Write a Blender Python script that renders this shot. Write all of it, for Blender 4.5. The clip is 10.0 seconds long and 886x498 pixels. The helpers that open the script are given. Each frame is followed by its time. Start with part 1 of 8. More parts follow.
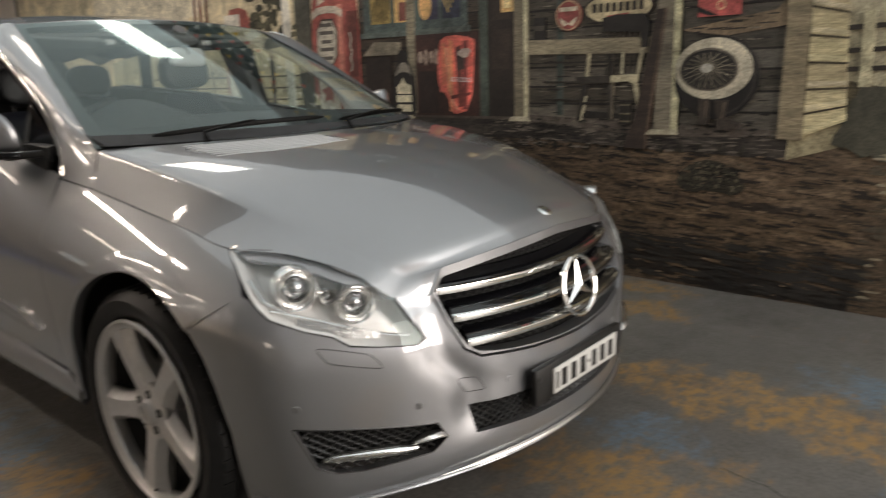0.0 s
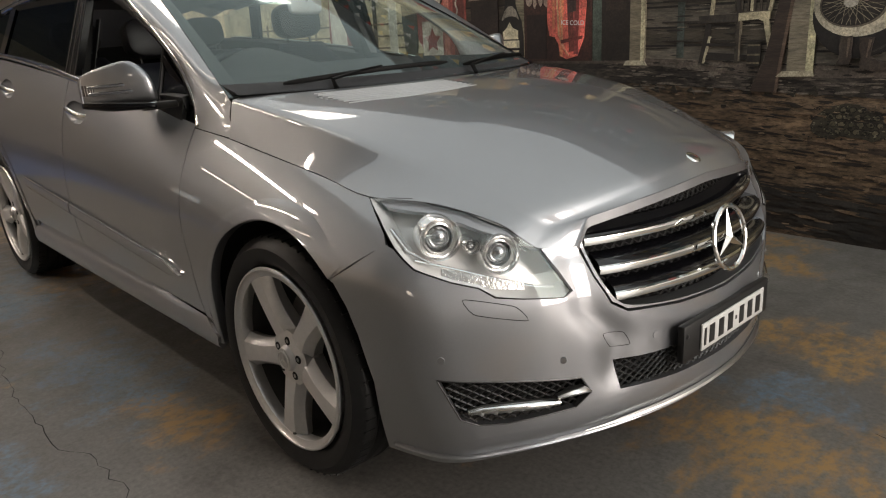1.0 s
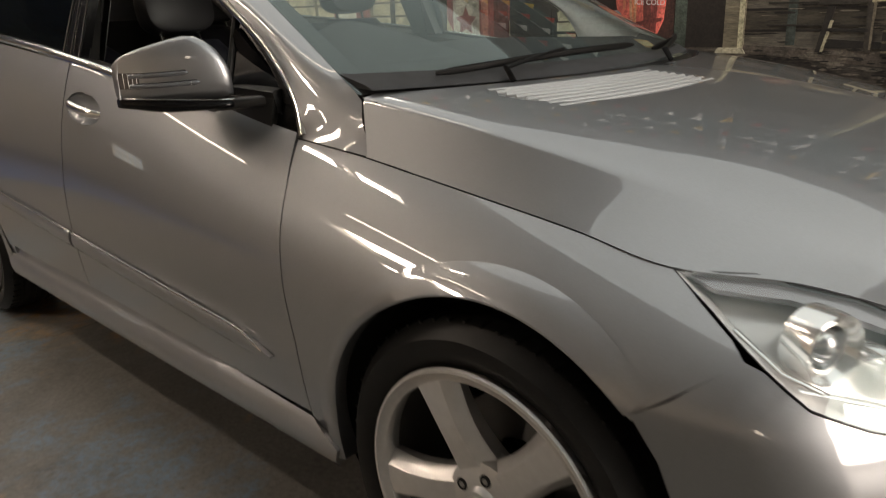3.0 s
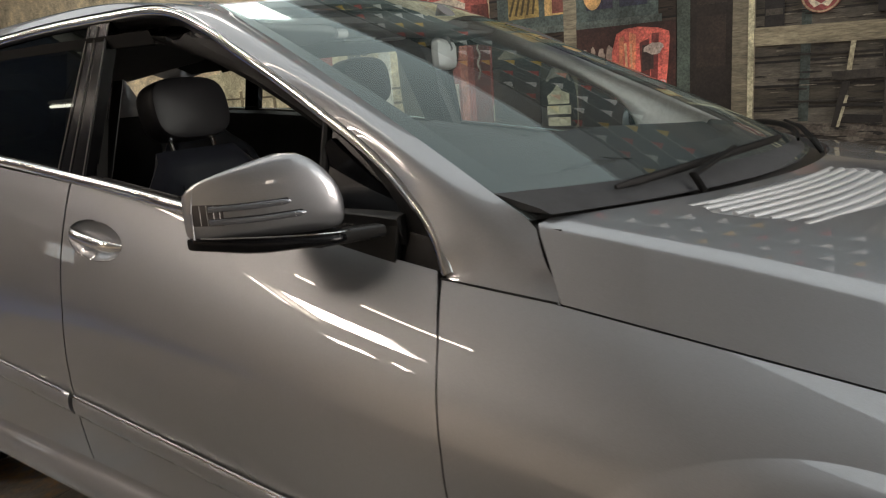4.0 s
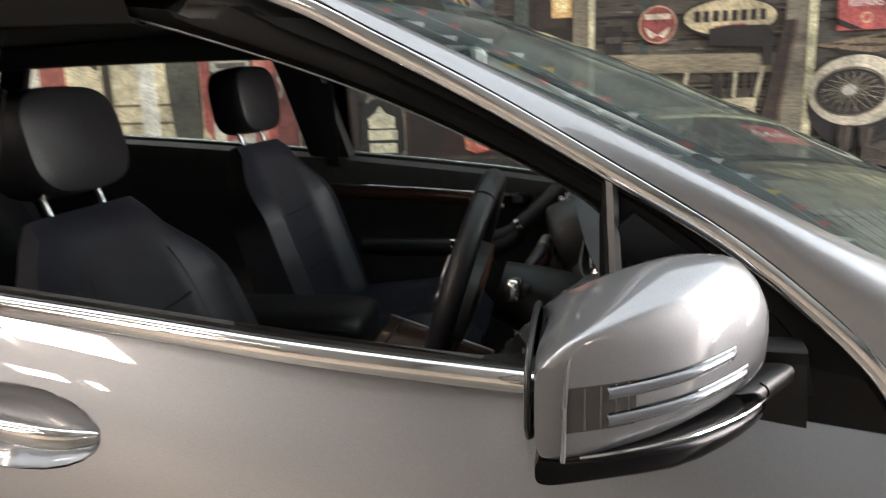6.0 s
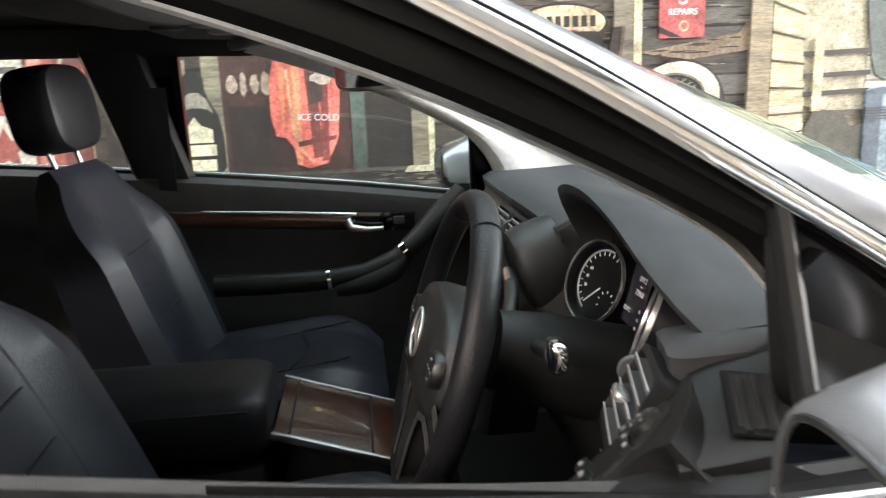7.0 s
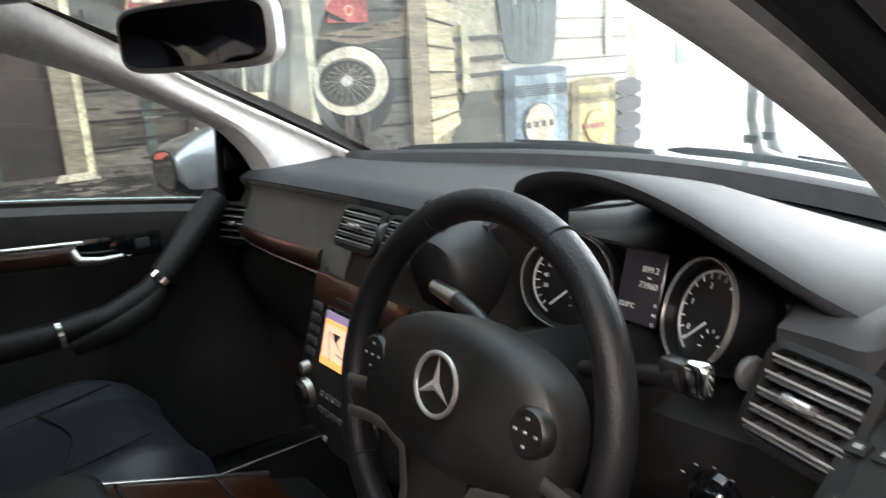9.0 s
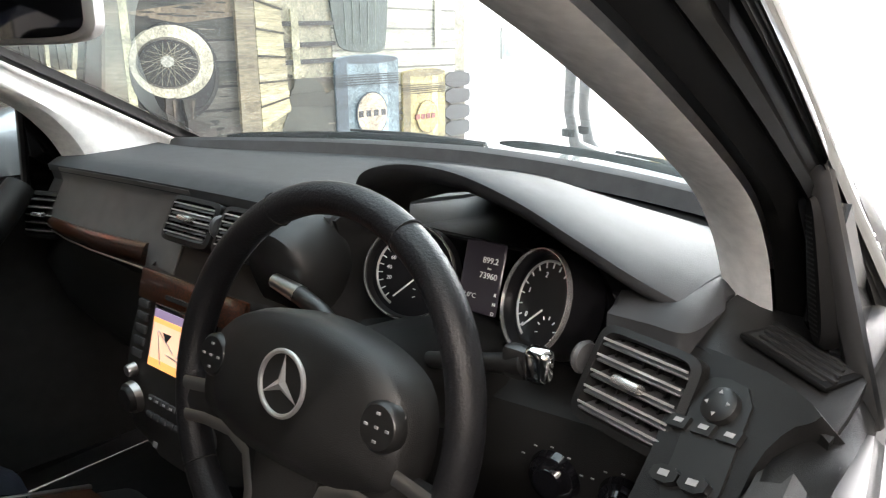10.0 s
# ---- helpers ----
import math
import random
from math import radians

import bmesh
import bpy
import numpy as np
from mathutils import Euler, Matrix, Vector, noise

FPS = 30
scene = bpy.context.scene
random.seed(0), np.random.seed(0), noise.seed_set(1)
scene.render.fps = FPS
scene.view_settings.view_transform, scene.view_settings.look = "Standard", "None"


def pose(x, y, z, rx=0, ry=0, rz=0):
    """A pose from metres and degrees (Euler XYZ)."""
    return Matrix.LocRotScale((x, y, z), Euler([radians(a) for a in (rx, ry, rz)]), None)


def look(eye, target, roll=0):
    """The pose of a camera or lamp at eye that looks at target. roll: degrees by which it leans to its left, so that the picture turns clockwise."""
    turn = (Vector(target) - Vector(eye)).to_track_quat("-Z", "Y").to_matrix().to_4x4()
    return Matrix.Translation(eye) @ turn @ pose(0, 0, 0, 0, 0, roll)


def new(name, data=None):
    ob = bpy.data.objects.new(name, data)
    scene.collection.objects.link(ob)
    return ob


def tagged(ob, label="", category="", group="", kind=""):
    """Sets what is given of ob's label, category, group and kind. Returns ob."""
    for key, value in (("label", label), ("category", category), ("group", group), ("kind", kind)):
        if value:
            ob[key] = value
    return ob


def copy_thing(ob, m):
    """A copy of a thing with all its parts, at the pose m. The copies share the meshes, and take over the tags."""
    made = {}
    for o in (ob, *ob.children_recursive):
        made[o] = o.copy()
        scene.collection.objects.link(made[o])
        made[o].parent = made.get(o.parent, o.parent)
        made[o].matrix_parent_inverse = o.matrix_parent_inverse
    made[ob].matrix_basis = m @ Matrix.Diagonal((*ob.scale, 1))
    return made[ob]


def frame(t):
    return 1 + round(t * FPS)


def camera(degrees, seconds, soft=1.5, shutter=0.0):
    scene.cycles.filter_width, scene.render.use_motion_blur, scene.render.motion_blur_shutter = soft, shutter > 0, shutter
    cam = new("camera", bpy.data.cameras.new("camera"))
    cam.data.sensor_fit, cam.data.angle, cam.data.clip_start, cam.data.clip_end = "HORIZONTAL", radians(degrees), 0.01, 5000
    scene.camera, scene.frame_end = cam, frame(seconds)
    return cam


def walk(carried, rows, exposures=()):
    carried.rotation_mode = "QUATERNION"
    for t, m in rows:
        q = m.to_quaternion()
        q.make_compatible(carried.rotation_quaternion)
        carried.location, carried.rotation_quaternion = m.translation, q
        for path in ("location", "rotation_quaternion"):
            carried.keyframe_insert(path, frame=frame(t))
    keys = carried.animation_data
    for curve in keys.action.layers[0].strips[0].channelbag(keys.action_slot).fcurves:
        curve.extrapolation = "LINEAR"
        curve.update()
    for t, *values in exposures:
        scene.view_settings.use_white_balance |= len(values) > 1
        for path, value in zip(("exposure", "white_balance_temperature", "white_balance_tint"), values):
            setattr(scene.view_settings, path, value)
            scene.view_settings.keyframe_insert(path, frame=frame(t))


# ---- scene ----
cam = camera(62.5, 10.0, soft=1.1, shutter=0.35)

PATH = [
    (0, (1.918, -1.832, 1.298), (0.655, -0.355, 0.825), -1.8),
    (0.5, (1.849, -1.893, 1.29), (0.405, -0.614, 0.762), -3.7),
    (1, (1.766, -1.889, 1.281), (0.355, -0.601, 0.691), -3.3),
    (1.5, (1.557, -1.774, 1.251), (0.176, -0.459, 0.646), -1.1),
    (2, (1.296, -1.76, 1.228), (-0.184, -0.607, 0.536), 0.2),
    (2.5, (1.033, -1.812, 1.264), (-0.353, -0.539, 0.586), -1.3),
    (3, (0.747, -1.788, 1.26), (-0.556, -0.408, 0.629), -2.3),
    (3.2, (0.621, -1.763, 1.255), (-0.717, -0.383, 0.704), -3.7),
    (4.3, (-0.052, -1.781, 1.33), (-1.128, -0.159, 0.872), -2.8),
    (4.5, (-0.164, -1.76, 1.317), (-1.201, -0.123, 0.824), -2.0),
    (5, (-0.495, -1.648, 1.342), (-1.521, 0.036, 1.008), -5.3),
    (5.5, (-0.761, -1.581, 1.342), (-1.611, 0.203, 1.04), -4.0),
    (6, (-0.937, -1.559, 1.369), (-1.288, 0.359, 0.925), -2.0),
    (6.2, (-0.985, -1.529, 1.369), (-1.177, 0.4, 0.877), -1.7),
    (7.3, (-1.301, -1.186, 1.353), (-0.838, 0.717, 0.948), -3.2),
    (7.5, (-1.362, -1.167, 1.361), (-0.68, 0.668, 0.949), -3.8),
    (8, (-1.458, -1.1, 1.363), (-0.523, 0.601, 0.884), -2.8),
    (8.5, (-1.46, -0.972, 1.353), (-0.487, 0.735, 0.979), -3.6),
    (9, (-1.522, -0.894, 1.352), (-0.353, 0.648, 0.847), -3.2),
    (9.5, (-1.553, -0.886, 1.355), (-0.118, 0.4, 0.82), -2.4),
    (10, (-1.528, -0.88, 1.356), (-0.038, 0.336, 0.807), -0.3),
]
walk(cam, [(t, look(eye, target, roll)) for t, eye, target, roll in PATH],
     [(0, .29, 7600, 17), (1.5, .27, 7600, 17), (3.2, .42, 8100, 17), (4.5, .74, 7200, 17), (5.5, 1.20, 7150, 16), (6.1, 1.52, 7150, 18), (7.3, 2.75, 6850, 16), (8.2, 2.62, 6650, 17), (10, 2.72, 6900, 17)])

# World and light: a bright shed with skylights and an open roller door ahead of the car
WALL_Y = 2.32
world = bpy.data.worlds.new("world")
scene.world = world
world.use_nodes = True
wn = world.node_tree.nodes
sky = wn.new("ShaderNodeTexSky")
sky.sky_type, sky.sun_disc, sky.sun_elevation, sky.sun_rotation = "NISHITA", False, radians(50), radians(70)
world.node_tree.links.new(sky.outputs[0], wn["Background"].inputs[0])
wn["Background"].inputs[1].default_value = 0.12


def area_lamp(name, place, target, size_x, size_y, power, colour):
    data = bpy.data.lights.new(name, "AREA")
    data.shape, data.size, data.size_y, data.energy, data.color = "RECTANGLE", size_x, size_y, power, colour
    ob = new(name, data)
    ob.matrix_world = look(place, target)
    return ob


DOOR_X, EAVES = 7.0, 3.7
area_lamp("daylight_door", (DOOR_X - .1, .5, 2.0), (0, .1, 1.1), 3.3, 3.5, 195, (.95, .98, 1))
# Translucent roof sheets: line across the shed, half width, from, to, power
STRIPS = ((-2.4, .075, -9.0, -2.5, 72), (-5.4, .34, -5.7, -3.9, 75), (-7.2, .17, -6.3, -5.0, 22))
for sy, half, sx0, sx1, watts in STRIPS:
    mid = (sx0 + sx1) / 2
    area_lamp("daylight_skylight", (mid, sy, EAVES + .05), (mid, sy, 0), sx1 - sx0 - .2, half * 2 - .06, watts, (1, .95, .88))

# Materials
def mat(name, colour, rough=.5, metal=0.0, coat=0.0, coat_rough=.03, noise_scale=0, noise_amount=0, bump=0, bump_scale=0, spec=.5):
    m = bpy.data.materials.new(name)
    m.use_nodes = True
    nt = m.node_tree
    p = nt.nodes["Principled BSDF"]
    p.inputs["Base Color"].default_value = (*colour, 1)
    p.inputs["Roughness"].default_value, p.inputs["Metallic"].default_value = rough, metal
    p.inputs["Coat Weight"].default_value, p.inputs["Coat Roughness"].default_value = coat, coat_rough
    p.inputs["Specular IOR Level"].default_value = spec
    if noise_scale:
        tc, n, r, mix = (nt.nodes.new("ShaderNode" + k) for k in ("TexCoord", "TexNoise", "MapRange", "Mix"))
        mix.data_type = "RGBA"
        n.inputs["Scale"].default_value, n.inputs["Detail"].default_value = noise_scale, 6
        r.inputs["From Min"].default_value, r.inputs["From Max"].default_value = .3, .7
        mix.inputs["A"].default_value = (*[c * (1 - noise_amount) for c in colour], 1)
        mix.inputs["B"].default_value = (*[min(1, c * (1 + noise_amount)) for c in colour], 1)
        nt.links.new(tc.outputs["Object"], n.inputs["Vector"])
        nt.links.new(n.outputs["Fac"], r.inputs["Value"])
        nt.links.new(r.outputs[0], mix.inputs["Factor"])
        nt.links.new(mix.outputs["Result"], p.inputs["Base Color"])
    if bump:
        tc, n, b = (nt.nodes.new("ShaderNode" + k) for k in ("TexCoord", "TexNoise", "Bump"))
        n.inputs["Scale"].default_value, n.inputs["Detail"].default_value = bump_scale, 4
        b.inputs["Strength"].default_value, b.inputs["Distance"].default_value = bump, .002
        nt.links.new(tc.outputs["Object"], n.inputs["Vector"])
        nt.links.new(n.outputs["Fac"], b.inputs["Height"])
        nt.links.new(b.outputs[0], p.inputs["Normal"])
    return m


def glass_mat(name, tint, gloss=1.0, dust=0.0):
    """A thin pane: clear with a tint, and a mirror by its Fresnel gloss. dust: pale diffuse share in place of haze."""
    m = bpy.data.materials.new(name)
    m.use_nodes = True
    nt = m.node_tree
    nt.nodes.remove(nt.nodes["Principled BSDF"])
    t, g, f, mix, power, add = (nt.nodes.new("ShaderNode" + k) for k in ("BsdfTransparent", "BsdfGlossy", "LayerWeight", "MixShader", "Math", "Math"))
    t.inputs[0].default_value, g.inputs["Roughness"].default_value, f.inputs[0].default_value = (*tint, 1), .0, .5
    g.inputs[0].default_value = (gloss * .84, gloss, gloss * .985, 1)
    power.operation, power.inputs[1].default_value = "POWER", 4.5
    add.operation, add.inputs[1].default_value, add.inputs[2].default_value = "MULTIPLY_ADD", .92, .075
    nt.links.new(f.outputs["Facing"], power.inputs[0])
    nt.links.new(power.outputs[0], add.inputs[0])
    nt.links.new(add.outputs[0], mix.inputs[0])
    nt.links.new(t.outputs[0], mix.inputs[1])
    nt.links.new(g.outputs[0], mix.inputs[2])
    if dust:
        d, top = nt.nodes.new("ShaderNodeBsdfTranslucent"), nt.nodes.new("ShaderNodeMixShader")
        d2, both_ways = nt.nodes.new("ShaderNodeBsdfDiffuse"), nt.nodes.new("ShaderNodeMixShader")
        d.inputs[0].default_value = d2.inputs[0].default_value = (.8, .82, .84, 1)
        nt.links.new(d.outputs[0], both_ways.inputs[1])
        nt.links.new(d2.outputs[0], both_ways.inputs[2])
        top.inputs[0].default_value = dust
        nt.links.new(mix.outputs[0], top.inputs[1])
        nt.links.new(both_ways.outputs[0], top.inputs[2])
        mix = top
    nt.links.new(mix.outputs[0], nt.nodes["Material Output"].inputs[0])
    return m


def emit_mat(name, colour, strength):
    m = bpy.data.materials.new(name)
    m.use_nodes = True
    p = m.node_tree.nodes["Principled BSDF"]
    p.inputs["Base Color"].default_value = (*colour, 1)
    p.inputs["Emission Color"].default_value, p.inputs["Emission Strength"].default_value = (*colour, 1), strength
    return m


PAINT = mat("silver_paint", (.275, .281, .296), .46, .86, 1.0, .015, 900, .10, .012, 700)
NAVY_PAINT = mat("navy_paint", (.010, .013, .035), .35, .3, 1.0, .01, 900, .10)
PAINT.node_tree.nodes["Principled BSDF"].inputs["Coat IOR"].default_value = 2.15
CHROME = mat("chrome", (.82, .82, .80), .08, 1)
LAMP_CHROME = mat("lamp_chrome", (.92, .92, .91), .16, .85)
# Pale grey carries the sky's reflection on the intake slats in its colour
INTAKE = mat("sky_pale_plastic", (.46, .47, .48), .42, .25)
SATIN = mat("satin_metal", (.62, .61, .59), .28, 1)
ALLOY = mat("alloy", (.62, .61, .60), .34, .62, .5, .08, 60, .04)
RUBBER = mat("rubber", (.008, .008, .008), .5, 0, 0, 0, 40, .3, .2, 300, .28)
BLACK = mat("black_trim", (.012, .012, .012), .35)
GLOSS_BLACK = mat("gloss_black", (.005, .005, .006), .08, 0, .35, .02)
SATIN_BLACK = mat("satin_black", (.004, .004, .0045), .16, spec=.22)
# Near-black: dark joints and cracks, and the shade put into openings
VOID = mat("dark_joint_recess_shade", (.006, .006, .006), .9)
# Dashboard plastic, darkened for the shade low in the cabin
DASH = mat("shaded_black_plastic", (.0085, .0084, .0083), .46, 0, 0, 0, 30, .15, .25, 900, .34)
# The same plastic, lightened for the light falling on the passenger side
DASH_FACE = mat("lit_grey_plastic", (.105, .099, .094), .48, 0, 0, 0, 30, .15, .25, 900)
DOOR_BLACK = mat("door_lining_plastic", (.042, .041, .040), .5, 0, 0, 0, 30, .15, .25, 900, .4)
DASH_TOP = mat("grey_soft_plastic", (.046, .0475, .050), .62, 0, 0, 0, 30, .12, .25, 900, .16)
LEATHER = mat("navy_leather", (.014, .0155, .022), .44, 0, 0, 0, 20, .2, .35, 350, .36)
LEATHER_BLACK = mat("black_leather", (.010, .010, .0115), .44, 0, 0, 0, 20, .2, .35, 350, .30)
HUB = mat("grained_black_plastic", (.015, .0147, .0145), .42, 0, 0, 0, 30, .15, .25, 900, .45)
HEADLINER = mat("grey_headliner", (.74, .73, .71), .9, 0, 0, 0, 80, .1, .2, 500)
SEAL = mat("matt_black_seal", (.0035, .0035, .0035), .55, spec=.14)
DIAL = mat("dial_black", (.006, .006, .007), .30)
SPOKE_TRIM = mat("dark_silver", (.32, .31, .30), .32, .90)
GAUGE_RING = mat("bright_silver", (.70, .69, .67), .26, .85)
RING = mat("silver_ring", (.66, .65, .63), .42, .7)
SLAT = mat("grey_slat", (.07, .07, .072), .35)
SHELL = mat("grey_plastic", (.52, .52, .51), .45)
DIM_INK = mat("grey_marks", (.30, .30, .30), .5)
# The pillar trim's finish in a darker tone
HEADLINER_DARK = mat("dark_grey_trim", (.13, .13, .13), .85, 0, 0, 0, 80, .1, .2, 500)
# Rail lining coloured near-black to hold the shade along the roof's edge
RAIL_SHADED = mat("shaded_headliner_rail", (.014, .014, .014), .8, spec=.2)
CARPET = mat("black_carpet", (.006, .006, .006), .95, 0, 0, 0, 100, .4, .5, 400)
# The last number is a pale veil imitating reflected haze in the windscreen
GLASS_CLEAR = glass_mat("clear_glass", (.86, .94, .935), 1.0, .025)
GLASS_TINT = glass_mat("tinted_glass", (.06, .063, .06), .45)
LENS = glass_mat("headlight_lens", (.97, .97, .97), .6)
PLATE_WHITE = mat("plate_white", (.55, .55, .53), .4)
INK = mat("ink_black", (.012, .012, .012), .5)
WHITE_INK = mat("white_marks", (.75, .75, .74), .5)
SCREEN = emit_mat("lit_screen", (.95, .40, .12), .20)
SCREEN_PALE = emit_mat("lit_map", (.90, .48, .32), .20)
SCREEN_BLUE = emit_mat("lit_header", (.28, .22, .36), .12)
MIRROR = mat("mirror_glass", (.75, .77, .78), .02, 1)
MIRROR_DARK = mat("dimming_mirror", (.10, .11, .13), .03, .9)


def wood_mat():
    m = bpy.data.materials.new("burr_walnut")
    m.use_nodes = True
    nt = m.node_tree
    p = nt.nodes["Principled BSDF"]
    tc, n, w, ramp = (nt.nodes.new("ShaderNode" + k) for k in ("TexCoord", "TexNoise", "TexWave", "ValToRGB"))
    n.inputs["Scale"].default_value, n.inputs["Detail"].default_value = 14, 8
    w.inputs["Scale"].default_value, w.inputs["Distortion"].default_value, w.inputs["Detail"].default_value = 9, 16, 4
    ramp.color_ramp.elements[0].color, ramp.color_ramp.elements[1].color = (.010, .004, .002, 1), (.075, .021, .007, 1)
    nt.links.new(tc.outputs["Object"], n.inputs["Vector"])
    nt.links.new(n.outputs["Color"], w.inputs["Vector"])
    nt.links.new(w.outputs["Fac"], ramp.inputs[0])
    nt.links.new(ramp.outputs[0], p.inputs["Base Color"])
    p.inputs["Roughness"].default_value, p.inputs["Coat Weight"].default_value, p.inputs["Coat Roughness"].default_value = .3, 1, .03
    return m


WOOD = wood_mat()


def floor_mat():
    """Grey floor paint, worn through to ochre, with blue remnants and stains."""
    m = bpy.data.materials.new("worn_painted_floor")
    m.use_nodes = True
    nt = m.node_tree
    p = nt.nodes["Principled BSDF"]
    tc = nt.nodes.new("ShaderNodeTexCoord")

    def noise_of(scale, detail, seed, lo, hi, stretch=(1, 1, 1)):
        mp, n, r = (nt.nodes.new("ShaderNode" + k) for k in ("Mapping", "TexNoise", "MapRange"))
        mp.inputs["Location"].default_value, mp.inputs["Scale"].default_value = (seed, seed * 1.7, 0), stretch
        n.inputs["Scale"].default_value, n.inputs["Detail"].default_value, n.inputs["Roughness"].default_value = scale, detail, .65
        r.inputs["From Min"].default_value, r.inputs["From Max"].default_value = lo, hi
        nt.links.new(tc.outputs["Object"], mp.inputs["Vector"])
        nt.links.new(mp.outputs[0], n.inputs["Vector"])
        nt.links.new(n.outputs["Fac"], r.inputs["Value"])
        return r.outputs[0]

    def times(a, b):
        t = nt.nodes.new("ShaderNodeMath")
        t.operation = "MULTIPLY"
        nt.links.new(a, t.inputs[0])
        nt.links.new(b, t.inputs[1])
        return t.outputs[0]

    def mixed(fac, a, b):
        x = nt.nodes.new("ShaderNodeMix")
        x.data_type = "RGBA"
        nt.links.new(fac, x.inputs["Factor"])
        for side, key in ((a, "A"), (b, "B")):
            if isinstance(side, tuple):
                x.inputs[key].default_value = (*side, 1)
            else:
                nt.links.new(side, x.inputs[key])
        return x.outputs["Result"]

    c = mixed(noise_of(1.1, 5, 3, .3, .7), (.125, .119, .110), (.185, .176, .162))
    c = mixed(noise_of(60, 4, 9, .35, .75), c, (.085, .080, .073))
    def patches(spots):
        """Where paint has gone: soft spots on the plan."""
        best = None
        for cx, cy, rx, ry in spots:
            mp, g = (nt.nodes.new("ShaderNode" + k) for k in ("Mapping", "TexGradient"))
            g.gradient_type = "SPHERICAL"
            mp.inputs["Location"].default_value, mp.inputs["Scale"].default_value = (-cx / rx, -cy / ry, 0), (1 / rx, 1 / ry, 1)
            nt.links.new(tc.outputs["Object"], mp.inputs["Vector"])
            nt.links.new(mp.outputs[0], g.inputs["Vector"])
            if best is None:
                best = g.outputs["Fac"]
            else:
                m = nt.nodes.new("ShaderNodeMath")
                m.operation = "MAXIMUM"
                nt.links.new(best, m.inputs[0])
                nt.links.new(g.outputs["Fac"], m.inputs[1])
                best = m.outputs[0]
        return best

    def worn(spots, scale, seed, hi):
        """Spots broken up by scuffs."""
        m, r = (nt.nodes.new("ShaderNode" + k) for k in ("Math", "MapRange"))
        m.operation = "MULTIPLY_ADD"
        m.inputs[1].default_value = .75
        nt.links.new(patches(spots), m.inputs[0])
        nt.links.new(noise_of(scale, 9, seed, .25, .75, (1.0, .6, 1)), m.inputs[2])
        r.inputs["From Min"].default_value, r.inputs["From Max"].default_value = hi, hi + .26
        nt.links.new(m.outputs[0], r.inputs["Value"])
        return r.outputs[0]

    ochre = worn([(1.2, .95, 1.3, .40), (2.5, .85, 1.2, .45), (.30, 1.8, .40, .28), (1.0, .1, .7, .45), (.1, 2.15, .5, .2), (-2.7, -.6, .9, .5), (-4.5, -.9, 1.1, .5), (-3.2, -.45, .6, .3), (-.6, -1.05, .5, .25), (-5.9, -.8, .9, .5), (1.7, -.9, .6, .4)], 7, 4, .74)
    ochre = times(ochre, noise_of(34, 8, 15, .38, .58, (.7, .45, 1)))
    c = mixed(ochre, c, (.31, .185, .075))
    blue = worn([(1.5, 1.35, .6, .35), (1.9, .55, .6, .35), (-2.4, -1.1, .7, .4), (-1.2, -1.1, 1.1, .45), (.9, .45, .4, .3), (-3.6, -1.15, .9, .45), (-.65, -1.6, .6, .3), (-2.9, -.95, .5, .3)], 9, 7, .86)
    blue = times(blue, noise_of(40, 6, 17, .36, .60))
    c = mixed(blue, c, (.12, .18, .235))
    # the bays at the far end are painted blue
    sep, far = nt.nodes.new("ShaderNodeSeparateXYZ"), nt.nodes.new("ShaderNodeMath")
    far.operation, far.inputs[1].default_value = "LESS_THAN", -6.75
    nt.links.new(tc.outputs["Object"], sep.inputs[0])
    nt.links.new(sep.outputs[0], far.inputs[0])
    c = mixed(times(far.outputs[0], noise_of(3, 8, 27, .25, .42)), c, (.045, .10, .27))
    c = mixed(times(noise_of(2.2, 4, 60, .52, .68), noise_of(25, 6, 61, .35, .7)), c, (.055, .050, .045))
    nt.links.new(c, p.inputs["Base Color"])
    r = nt.nodes.new("ShaderNodeMapRange")
    r.inputs["To Min"].default_value, r.inputs["To Max"].default_value = .28, .55
    nt.links.new(noise_of(9, 5, 33, .3, .7), r.inputs["Value"])
    nt.links.new(r.outputs[0], p.inputs["Roughness"])
    b = nt.nodes.new("ShaderNodeBump")
    b.inputs["Strength"].default_value, b.inputs["Distance"].default_value = .25, .003
    nt.links.new(noise_of(22, 8, 12, .2, .8), b.inputs["Height"])
    nt.links.new(b.outputs[0], p.inputs["Normal"])
    return m


FLOOR = floor_mat()


